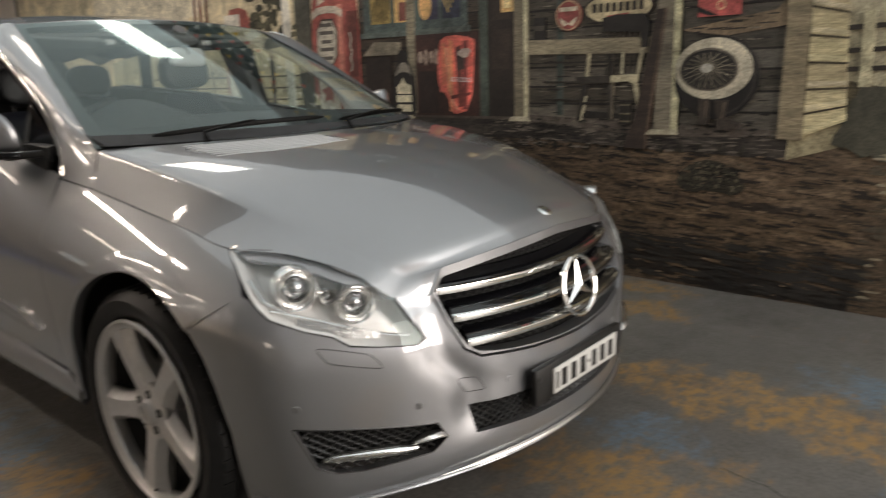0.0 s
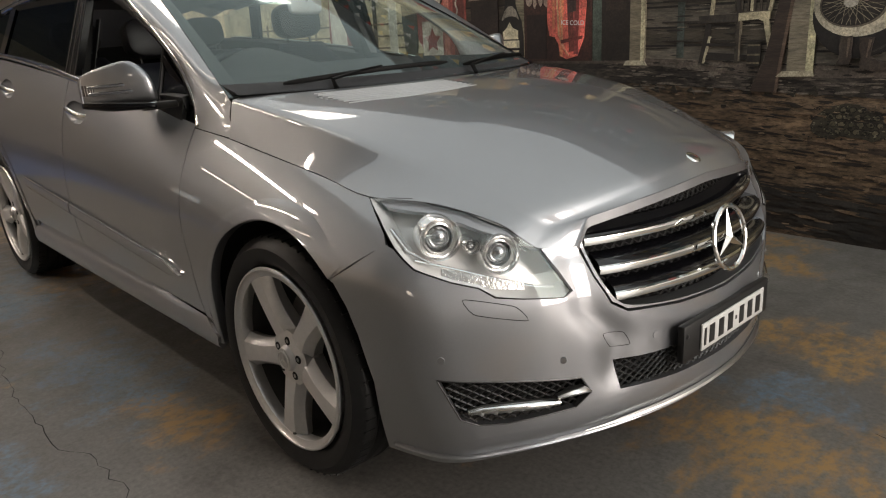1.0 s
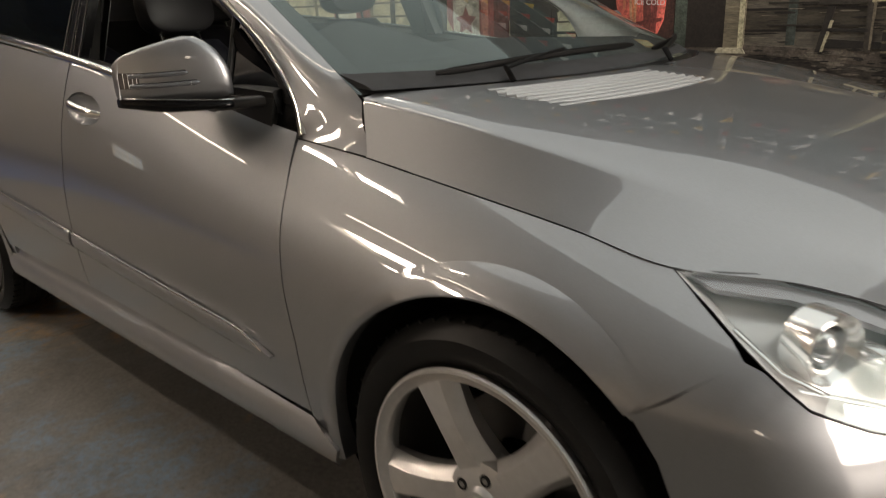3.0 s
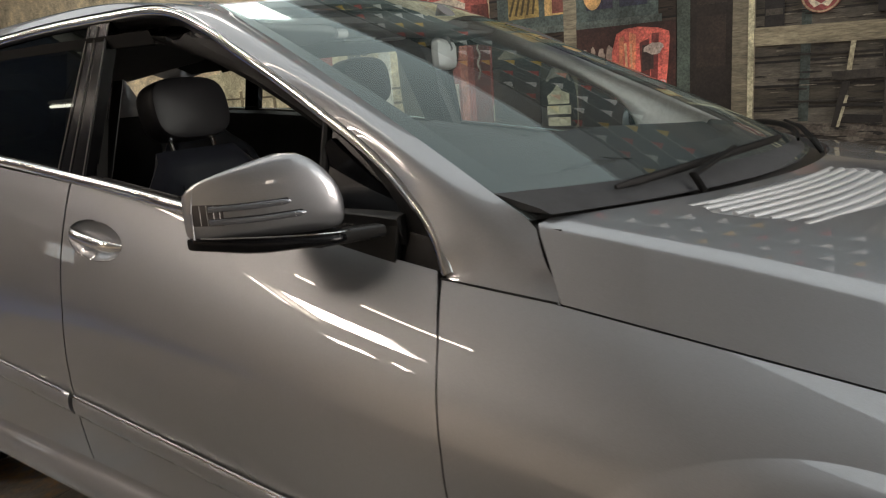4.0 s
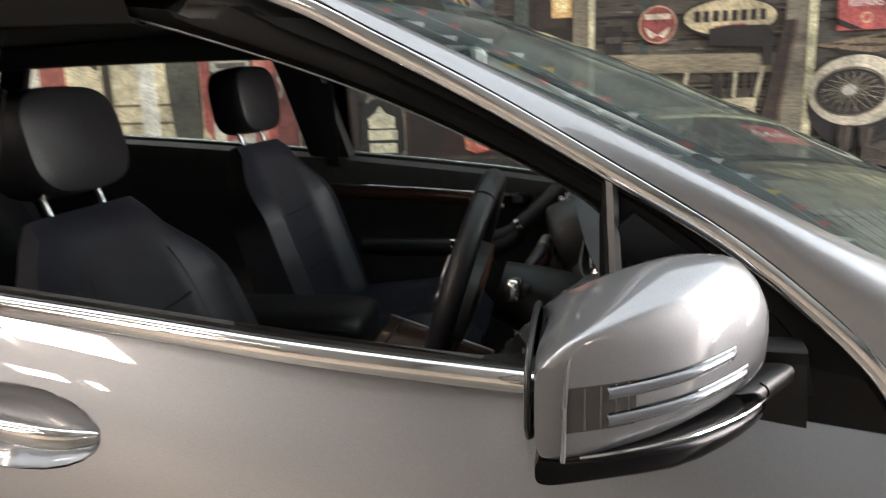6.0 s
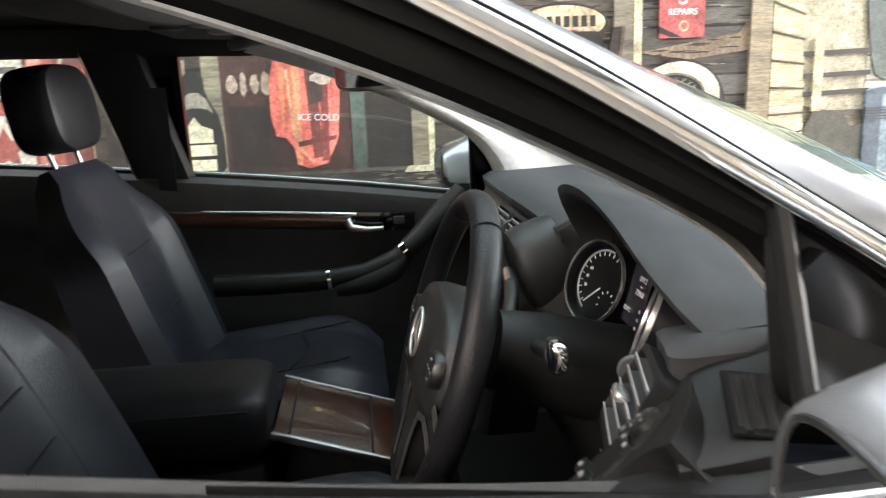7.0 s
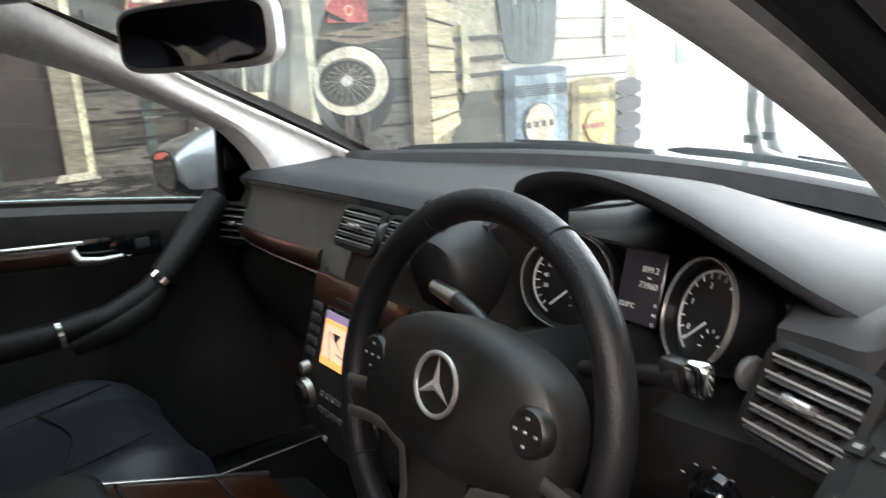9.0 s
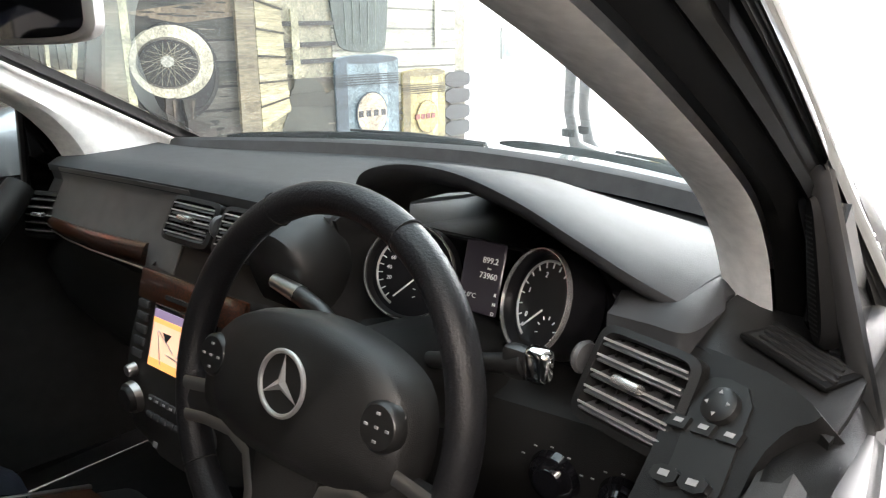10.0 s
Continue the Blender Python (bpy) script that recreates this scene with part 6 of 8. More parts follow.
# Wheels
def wheel_parts(x):
    w = new("wheel")
    w.parent = car
    w.location = (x, 0, .369)
    yo = .934
    R, Rr = .369, .281
    prof = [(Rr - .012, yo - .028), (Rr + .006, yo - .010), (Rr + .03, yo + .001), (Rr + .055, yo + .002), (R - .02, yo - .010), (R - .007, yo - .024)]
    tread = []
    for k, y in enumerate(np.linspace(yo - .030, yo - .235, 25)):
        tread.append((R - (.007 if k in (5, 6, 11, 12, 17, 18) else 0) - .004 * abs(k - 12) / 12, y))
    prof += tread + [(R - .007, yo - .243), (R - .03, yo - .258), (Rr + .04, yo - .266), (Rr - .01, yo - .245)]
    tyre = part("tyre", lathe_bm([(r, h) for r, h in prof], 72), RUBBER, w, "black low-profile tyre")
    ribs = []
    for k in range(60):
        a = 2 * math.pi * k / 60
        for h, side in ((yo - .040, 1), (yo - .225, -1)):
            ribs.append(box_bm((.006, .034, .006), (0, -h, R - .0045), 0, 2).copy())
            ribs[-1].transform(pose(0, 0, 0, 0, math.degrees(a), 0))
    tagged(part("tread_block", merge(*ribs), RUBBER, tyre), kind="stuff")
    rim = [(Rr, yo - .004), (Rr - .003, yo + .002), (Rr - .009, yo + .003), (Rr - .013, yo - .003), (Rr - .028, yo - .008), (Rr - .031, yo - .016), (Rr - .022, yo - .05)]
    rim_ob = part("rim", lathe_bm(rim, 72), ALLOY, w, "silver five-spoke alloy rim")

    # Barrel is darker than the rim: shade behind the spokes, put into the colour
    part("barrel", lathe_bm([(Rr - .022, yo - .05), (Rr - .030, yo - .16), (Rr - .02, yo - .24), (Rr, yo - .245)], 72), mat("shaded_barrel", (.055, .053, .050), .6, .4), rim_ob, "wheel barrel, coloured dark for the shade behind the spokes")

    def spoke_ring(r, half, y, thick):
        front = [(-half, y - .024), (-half * .96, y - .019), (-half * .62, y + .001), (-half * .55, y + .0040), (0, y + .0055)]
        front += [(-a, b) for a, b in front[-2::-1]]
        return [(a, -b, r) for a, b in front] + [(half * .85, -(y - thick - .014), r), (-half * .85, -(y - thick - .014), r)]

    for k in range(5):
        rings = []
        for t in np.linspace(0, 1, 12):
            r = .050 + (.268 - .050) * t
            half = .056 - .014 * math.sin(math.pi * min(1, t * 1.05)) + .004 * t
            y = yo - .030 + .010 * math.sin(math.pi * t) + .016 * t * t
            rings.append(spoke_ring(r, half, y, .030 + .02 * (1 - t)))
        bm = loft_bm(rings)
        bm.transform(pose(0, 0, 0, 0, -101 + 72 * k, 0))
        creased(part("spoke", bm, ALLOY, rim_ob))
    hub = lathe_bm([(0, yo - .004), (.034, yo - .005), (.037, yo - .010), (.040, yo - .018), (.066, yo - .019), (.086, yo - .026), (.090, yo - .07)], 40)
    part("hub", hub, ALLOY, rim_ob)
    emblem(rim_ob, Matrix.Translation((0, -(yo - .001), 0)) @ pose(0, 0, 0, 0, 0, -90), .026, SATIN)
    for k in range(5):
        a = 2 * math.pi * (k + .5) / 5 + math.pi + radians(11)
        p = (.056 * math.cos(a), 0, .056 * math.sin(a))
        part("bolt", lathe_bm([(0, yo - .0165), (.0065, yo - .0165), (.0075, yo - .0185)], 6, Matrix.Translation(p)), SPOKE_TRIM, rim_ob)
        # Flat near-black disc in place of a shaded hole
        part("bolt_hole", lathe_bm([(0, yo - .0170), (.0125, yo - .0170), (.0135, yo - .0195)], 20, Matrix.Translation(p)), VOID, rim_ob)
    part("brake_disc", lathe_bm([(.08, yo - .14), (.175, yo - .14), (.175, yo - .17), (.08, yo - .17)], 48), mat("brake_iron", (.09, .085, .08), .45, .7), w)
    cal = [[(r * math.cos(a), -y, r * math.sin(a)) for r, y in ((.12, yo - .10), (.20, yo - .10), (.20, yo - .19), (.12, yo - .19))] for a in np.linspace(radians(20), radians(75), 8)]
    part("brake_caliper", loft_bm(cal), mat("caliper_grey", (.10, .10, .10), .5, .3), w)
    part("valve", tube_bm([(.0, -(yo - .03), -.255), (0, -(yo - .004), -.245)], .004, 6), BLACK, w)
    return w


for wx in (0.0, REAR):
    w = wheel_parts(wx)
    t = copy_thing(w, pose(wx, 0, .369, 0, 0, 180))
    t.parent = car


# Door handles
def handle_set(outline, cx, cz, door, s):
    def bowl(x, z):
        e = ((x - cx) / .115) ** 2 + ((z - cz + .14 * (x - cx)) / .043) ** 2
        return x, s * (flank(x, z) - .030 * max(0, 1 - e) ** .6 - .001), z
    sheet("handle_recess", bowl, outline, PAINT, door, step=.012, lip=0, flip=s > 0)
    pts, rad = [], []
    for t in np.linspace(-1, 1, 17):
        x = cx + .108 * t
        z = cz - .14 * (x - cx) + .002
        pts.append((x, s * (flank(x, z) + .018 - .024 * abs(t) ** 4), z))
        rad.append(.0135 * (1 - .45 * t ** 6))
    part("door_handle", tube_bm(pts, rad, 12, flat=.6, up=(0, 1, 0)), CHROME, door, "chrome pull handle")


for s, fd, rd in ((-1, front_doors[0], rear_doors[0]), (1, front_doors[1], rear_doors[1])):
    handle_set(HANDLE, -1.567, 1.008, fd, s)
    handle_set(HANDLE_R, -2.587, 1.083, rd, s)


# Door mirrors
MIRROR_PLAN = ((.850, -.775), (.866, -.760), (.890, -.762), (.928, -.784), (.960, -.810), (1.0, -.852), (1.030, -.902), (1.048, -.944))
MIRROR_RIDGE = ((.850, 1.10), (.862, 1.150), (.878, 1.184), (.90, 1.208), (.93, 1.220), (.97, 1.210), (1.0, 1.200), (1.035, 1.183), (1.05, 1.166))


def mirror_front(y):
    return spline(MIRROR_PLAN, abs(y))


def mirror_rings(low, high, grow=0.0):
    """Sections across the housing between two height lines."""
    rings = []
    for y in (.852, .855, .860, .868, .878, .89, .905, .92, .94, .96, .98, 1.0, 1.015, 1.03, 1.040, 1.046, 1.049):
        e = min(1, .35 + (y - .852) / .03) * min(1, .55 + (1.049 - y) / .012)
        xf, xb = mirror_front(y) + grow, -.966
        z0, z1 = low(y), high(y)
        zm, hz, xm, hx = (z1 + z0) / 2, (z1 - z0) / 2 * (.72 + .28 * min(1, e)), (xf + xb) / 2, (xf - xb) / 2 * (.80 + .20 * min(1, e))
        ring = []
        for a, b in oval(36, hx, hz, 3.2):
            z = zm + b
            ring.append((xm + a + .078 * max(0, (z - 1.158) / .055) ** 1.3 * (.5 - .5 * a / hx), -y, z))
        rings.append(ring)
    return rings


SMOKED = mat("smoked_lens", (.055, .050, .050), .15, 0, 1)
CLEAR_STRIP = mat("clear_strip", (.20, .21, .23), .12, .6, 1)
for s in (-1, 1):
    mir = new("door_mirror")
    mir.parent = car
    def put(name, bm, material, label=""):
        if s > 0:
            bm.transform(Matrix.Diagonal((1, -1, 1, 1)))
            bmesh.ops.reverse_faces(bm, faces=bm.faces)
        return part(name, bm, material, mir, label)
    seam = lambda y: 1.076 + .010 * smooth((y - .86) / .19)
    put("housing", loft_bm(mirror_rings(lambda y: seam(y) - .003, lambda y: spline(MIRROR_RIDGE, y))), PAINT, "silver mirror housing")
    put("lower_shell", loft_bm(mirror_rings(lambda y: 1.052 + .012 * smooth((y - .98) / .07), lambda y: seam(y) + .001, .002)), SATIN_BLACK, "black lower shell")
    put("seam_strip", tube_bm([Vector((mirror_front(y) + .003, -y, seam(y) + .001)) for y in np.linspace(.862, 1.044, 24)], .0012, 6), CHROME)
    for z, z_in, y0 in ((1.136, 1.142, .950), (1.114, 1.120, .932)):
        run = [Vector((mirror_front(y) - .0016, -y, z + (z_in - z) * (1.034 - y) / (1.034 - y0))) for y in np.linspace(y0, 1.034, 20)]
        put("repeater_strip", tube_bm(run, [.002, .0044] + [.0058] * 18, 10), CLEAR_STRIP, "clear repeater strip with bright diodes")
        put("strip_edge", tube_bm([p + Vector((.0022, 0, .0052)) for p in run[1:]], .0014, 6), GLOSS_BLACK)
        for k in range(6):
            p = run[3 + 2 * k]
            put("repeater_diode", box_bm((.004, .0036, .0064), (p.x + .0038, p.y, p.z), .0008), SMOKED if k % 2 else WHITE_INK)
    lens = loft_bm([[Vector((mirror_front(y) + .0004 + dx, -y, z)) for z, dx in ((1.144, -.010), (1.144, .0006), (1.127, .0016), (1.108, .0006), (1.108, -.010))] for y in np.linspace(1.024, 1.047, 10)])
    put("repeater_lamp", lens, SMOKED, "smoked repeater lamp")
    for k in range(4):
        y = 1.027 + .005 * k
        put("lamp_rib", box_bm((.0016, .0009, .034), (mirror_front(y) + .0016, -y, 1.126)), SPOKE_TRIM)
    put("rear_band", tube_bm([(x + .022, -y, z) for x, y, z in ((-.966, 1.048, 1.085), (-.965, 1.049, 1.13), (-.962, 1.044, 1.165), (-.950, 1.030, 1.180))], .0022, 6), PAINT)
    glass = [(-y, z) for y, z in ((.880, 1.078), (1.030, 1.078), (1.034, 1.150), (.985, 1.166), (.92, 1.172), (.884, 1.158))]
    bm = bmesh.new()
    bm.faces.new([bm.verts.new((-.9680 - (abs(y) - .88) * .03, y, z)) for y, z in rounded(glass, 2)])
    put("mirror_glass", bm, MIRROR)
    put("bezel", tube_bm([(-.967 - (abs(y) - .88) * .03, y, z) for y, z in rounded(glass, 2)], .003, 8, True, up=(1, 0, 0)), BLACK, "black mirror bezel")
    arm = [[(-.81 + .075 * t + a, -.90 + .085 * t, 1.062 + .006 * t + b) for a, b in oval(18, .026 - .006 * t, .014 - .002 * t, 3)] for t in np.linspace(0, 1, 8)]
    put("arm", loft_bm(arm), BLACK)

# Cowl and wipers
def cowl_fn(s, t):
    a, b = Vector(hood_fn(0.0, s * .8)), Vector(screen_fn(s, .02))
    p = (a + Vector((-.004, 0, -.022))).lerp(b + Vector((0, 0, -.006)), t)
    return tuple(p)


sheet("cowl", cowl_fn, [(-.99, -.3), (.99, -.3), (.99, 1.0), (-.99, 1.0)], BLACK, car, step=.05, lip=0, scale=(.75, .12))


def wiper(s0, s1, t0, t1, pivot):
    pts = [Vector(screen_fn(s0 + (s1 - s0) * k, t0 + (t1 - t0) * k + .012 * math.sin(math.pi * k))) + Vector((.012, 0, .016)) for k in np.linspace(0, 1, 16)]
    w = part("wiper", tube_bm(pts, [.003] + [.0055] * 14 + [.002], 8, flat=1.5), SEAL, car, "black flat-blade wiper")
    mid = pts[8] + Vector((.004, 0, .012))
    p = Vector(screen_fn(pivot, .0)) + Vector((.03, 0, .0))
    part("wiper_arm", tube_bm([p, p + Vector((-.02, 0, .03)), mid.lerp(p, .45) + Vector((0, 0, .018)), mid], [.010, .009, .007, .005], 8, flat=.6), SEAL, w)


wiper(-.80, .02, .025, .055, -.62)
wiper(.10, .92, .03, .05, .12)


# Cabin
def grow(name, rings, material, parent, label=""):
    return part(name, loft_bm(rings), material, parent, label)


def pad(centre, size, power=4.0, m=None, n=24, steps=12, crown=.0):
    """A cushion: superellipse slices stacked along its thin z axis."""
    rings = []
    for t in np.linspace(-1, 1, steps):
        k = (1 - abs(t) ** 3.2) ** (1 / 3.2) * .18 + .82 if abs(t) < 1 else .82
        rings.append([Vector((a, b, t * size[2] / 2 + crown * (1 - (2 * a / size[0]) ** 2))) for a, b in oval(n, size[0] / 2 * k, size[1] / 2 * k, power)])
    bm = loft_bm(rings)
    bm.transform(Matrix.Translation(centre) @ (m or Matrix()))
    return bm


# Linings
def lining_fn(u, v):
    x, y, z = roof_fn(.02 + u * .96, v)
    return x, y * 1.06, z - .035 - .02 * v * v


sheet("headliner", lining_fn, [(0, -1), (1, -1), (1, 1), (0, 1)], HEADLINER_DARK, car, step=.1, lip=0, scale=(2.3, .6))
trim_up = [(-.50, .756, 1.100), (-.60, .748, 1.158), (-.715, .735, 1.214), (-.941, .703, 1.321), (-1.132, .652, 1.412), (-1.291, .610, 1.478), (-1.46, .585, 1.500)]
trim_low = [(-.832, .716, 1.075), (-.850, .714, 1.118), (-.885, .712, 1.165), (-.951, .708, 1.222), (-1.132, .702, 1.314), (-1.295, .700, 1.378), (-1.488, .698, 1.440)]
rows_in, rows_seal = [], []
for t in np.linspace(0, 1, 40):
    a, b = curve3(trim_up, t), curve3(trim_low, t)
    a.y, b.y = -a.y, -b.y
    bulge = Vector((-.10, .95, -.30)).normalized()
    a += Vector((.0, .028 * min(1, .3 + t), .010))
    b += Vector((.006, 0, .010 + .018 * smooth(t / .4)))
    a += Vector((.006, 0, .010 + .012 * smooth(t / .4)))
    # the front edge stays under the glass
    lo, hi = 0.0, 1.0
    for _ in range(24):
        q = (lo + hi) / 2
        g = screen_fn(a.y / (.752 - .162 * q), q)
        lo, hi = (q, hi) if g[0] > a.x else (lo, q)
    a.z = min(a.z, g[2] - .007)
    m = b + Vector((.026, .056 + .018 * t, .0))
    rows_in.append([a, a.lerp(m, .25) + bulge * .006, a.lerp(m, .5) + bulge * .010, a.lerp(m, .75) + bulge * .009, a.lerp(m, .92) + bulge * .004, m + Vector((-.004, -.004, -.004)), m.lerp(b, .4) + Vector((-.004, 0, -.008)), m.lerp(b, .8) + Vector((-.006, 0, -.008)), b + Vector((-.004, .0, -.004))])
    e = rings_pillar[min(len(rings_pillar) - 1, int(8 + 44 * t))][0]
    rows_seal.append([b + Vector((0, -.001, .002)), b + Vector((.004, -.014, -.004)), b + Vector((.006, -.024, .004)), b.lerp(e, .25) + Vector((0, -.016, .0)), b.lerp(e, .30) + Vector((0, -.022, -.010)), b.lerp(e, .48) + Vector((0, -.016, -.010)), b.lerp(e, .53) + Vector((0, -.006, .004)), b.lerp(e, .62) + Vector((0, -.006, .004)), b.lerp(e, .67) + Vector((0, -.014, -.008)), e + Vector((0, .012, -.012))])
both("pillar_trim", loft_bm(rows_in, False), HEADLINER, "light grey pillar trim")
both("door_frame_seal", loft_bm(rows_seal, False), SEAL, "black rubber door seal")
rail = []
for x in np.linspace(-1.46, -3.3, 16):
    z = 1.452 + .012 * math.sin((x + 1.46) * -1.7)
    rail.append([(x, -.56, z + .055), (x, -.62, z + .030), (x, -.675, z + .008), (x, -.698, z - .002), (x, -.722, z), (x, -.735, z + .03)])
both("roof_rail_trim", loft_bm(rail, False), RAIL_SHADED)
part("floor_carpet", box_bm((2.9, 1.52, .03), (-2.0, 0, .36)), CARPET, car)
part("bulkhead", box_bm((.03, 1.5, .75), (-.42, 0, .70)), VOID, car)
part("rear_bulkhead", box_bm((.05, 1.4, .9), (-3.7, 0, .8)), CARPET, car)
for s in (-1, 1):
    rings = []
    for x in np.linspace(-.62, -3.35, 28):
        zb = belt(x)
        y = green(x, zb) - .036
        rings.append([(x, s * yy, zz) for yy, zz in ((y, zb - .002), (y - .020, zb + .006), (y - .045, zb - .008), (y - .055, zb - .06), (y - .030, zb - .11), (y - .025, .80), (y - .02, .42), (y + .02, .42))])
    part("door_card", loft_bm(rings, True), DOOR_BLACK, car, "black door lining")
    for x0, x1, t0 in ((-1.66, -1.80, .1),):
        rings = []
        for t in np.linspace(0, 1, 8):
            z = belt(-1.73) - .02 + (1.50 - belt(-1.73)) * t
            x = -1.715 - .075 * t
            y = green(x, z)
            rings.append([(x + .062, s * (y - .03), z), (x + .050, s * (y - .065), z), (x - .08, s * (y - .075), z), (x - .10, s * (y - .03), z)])
        part("pillar_lining", loft_bm(rings), BLACK, car)
# Black corner panel ahead of the side window
bm = bmesh.new()
sail = rounded([(-.898, 1.246), (-.888, 1.088), (-.66, 1.080), (-.70, 1.105), (-.80, 1.172)], 1)
for yy in (.752, .772):
    bm.faces.new([bm.verts.new((x, -yy, z)) for x, z in sail])
bm.verts.ensure_lookup_table()
n = len(sail)
for k in range(n):
    bm.faces.new((bm.verts[k], bm.verts[(k + 1) % n], bm.verts[n + (k + 1) % n], bm.verts[n + k]))
bmesh.ops.recalc_face_normals(bm, faces=bm.faces)
both("corner_panel", bm, SATIN_BLACK, "black corner panel behind the mirror")
# Passenger door details
def rod(name, pts, r, material, label="", flat=1.0):
    return part(name, tube_bm([(x + .010, y - .034, z + .018) for x, z, y in pts], r, 14, flat=flat, up=(0, 1, 0)), material, car, label)


rod("door_wood", [(-1.9, 1.030, .768), (-1.62, 1.010, .766), (-1.40, .996, .766), (-1.25, .984, .764)], .022, WOOD, "polished walnut strip", .45)
rod("door_chrome", [(-1.9, 1.050, .764), (-1.62, 1.032, .762), (-1.40, 1.018, .762), (-1.235, 1.006, .760)], .005, CHROME)
rod("inner_handle", [(-1.262, .992, .752), (-1.250, .972, .745), (-1.21, .966, .742), (-1.165, .966, .748)], [.012, .011, .008, .006], SATIN, "satin inner door handle")
rod("door_grip", [(-.94, 1.055, .76), (-1.00, 1.00, .745), (-1.06, .945, .725), (-1.13, .890, .705), (-1.22, .856, .70), (-1.33, .842, .705), (-1.48, .838, .715), (-1.62, .838, .73)],
    [.030, .034, .032, .027, .026, .028, .030, .03], DASH, "curved black door grip", 1.1)
rod("grip_ring", [(-1.10, .913, .70), (-1.112, .904, .70)], .033, CHROME)
rod("grip_ring", [(-1.312, .8435, .70), (-1.322, .8425, .70)], .031, CHROME)
rod("grip_pocket", [(-1.105, .898, .702), (-1.150, .858, .700), (-1.215, .832, .698), (-1.300, .818, .702)], [.026, .034, .036, .026], HUB, "", 1.0)
part("handle_plate", box_bm((.190, .005, .052), (-1.160, .738, 1.000), .002, 2, pose(0, 0, 0, 0, 3, 0)), GLOSS_BLACK, car)
part("lock_button", box_bm((.03, .008, .022), (-1.11, .718, 1.003), .003), DASH_TOP, car)

# Dashboard: slices from screen to knee, across the car
dash = new("dashboard")
dash.parent = car
dash.location = (.032, -.018, .010)


def dash_rings(ys):
    rings = []
    for y in ys:
        s = y / .755
        x0 = -.235 - .262 * s * s
        k = .05 * abs(s) ** 2.5
        mid = math.exp(-(y / .22) ** 2)
        rec = smooth((y + .585) / .03) * smooth((-.185 - y) / .03) * .088
        low = .030 * smooth((y + .735) / .03) * smooth((-.20 - y) / .03)
        rings.append([(x0, y, 1.060), (x0 - .03, y, 1.090), (x0 - .10, y, 1.105 - .015 * abs(s)), (-.70 + k, y, 1.118 - low), (-.86 + k, y, 1.136 - .022 * abs(s) ** 2 - low), (-.930 + k + rec, y, 1.140 - .030 * abs(s) ** 2 - low), (-.952 + k + rec, y, 1.128 - .030 * abs(s) ** 2 - low),
                      (-.948 + k + rec, y, 1.116 - .03 * abs(s) ** 2), (-.945 + k + rec, y, 1.100 - .03 * s * s), (-.972 + k - .01 * mid + rec, y, 1.03), (-.985 + k - .02 * mid + rec, y, .99), (-.968 + k - .02 * mid, y, .965), (-.985 + k, y, .90), (-.95 + k, y, .80), (-.80, y, .66), (-.45, y, .6)])
    return rings


part("dash_body", loft_bm(dash_rings(np.linspace(-.712, .735, 81))), DASH, dash, "black soft-touch dashboard, darkened for the shade beneath it")
FACE = [ring for ring in dash_rings(np.linspace(.135, .66, 30))]
part("dash_face", loft_bm([[Vector(p) + Vector((-.003, 0, 0)) for p in r[6:11]] + [Vector(p) + Vector((.012, 0, 0)) for p in reversed(r[6:11])] for r in FACE]), DASH_FACE, dash, "grey dashboard panel, lightened for the light on the passenger side")
bm = loft_bm([[Vector(p) + Vector((-.002, 0, .0035)) for p in r[2:7]] + [Vector(p) + Vector((0, 0, -.01)) for p in reversed(r[2:7])] for r in dash_rings(np.linspace(-.20, .733, 50))])
part("dash_lid", bm, DASH_TOP, dash, "grey padded dashboard top")
rear_deck = []
for y in np.linspace(-.72, .72, 31):
    s = y / .755
    x0 = -.222 - .262 * s * s
    rear_deck.append([(x0, y, 1.086), (x0 - .02, y, 1.106 - .012 * s * s), (x0 - .16, y, 1.142 - .012 * abs(s)), (x0 - .19 + .02 * abs(s), y, 1.136 - .012 * abs(s)), (x0 - .20 + .02 * abs(s), y, 1.100)])
part("dash_deck", loft_bm(rear_deck), DASH_TOP, dash, "grey dashboard top under the screen")

# Instrument hood
edge = [(-.925, -.205, 1.128), (-.955, -.232, 1.176), (-.972, -.268, 1.203), (-.977, -.33, 1.217), (-.974, -.40, 1.214), (-.967, -.47, 1.193), (-.960, -.535, 1.163), (-.948, -.590, 1.134), (-.934, -.632, 1.113)]
rings = []
for t in np.linspace(0, 1, 41):
    p = curve3(edge, t)
    back = Vector((-.56 - .06 * t, p.y * (1.0 + .03 * t), 1.108 + .016 * math.sin(math.pi * min(1, t * 1.25)) - .01 * t))
    mid1, mid2 = back.lerp(p, .5) + Vector((0, 0, .014)), back.lerp(p, .82) + Vector((0, 0, .009))
    rings.append([back - Vector((0, 0, .05)), back, mid1, mid2, p + Vector((.008, 0, .002)), p, p + Vector((.003, 0, -.010)), Vector((p.x + .014, p.y, p.z - .020)), Vector((p.x + .10, p.y, p.z - .034))])
part("instrument_hood", loft_bm(rings, False), DASH_TOP, dash, "grey instrument hood")
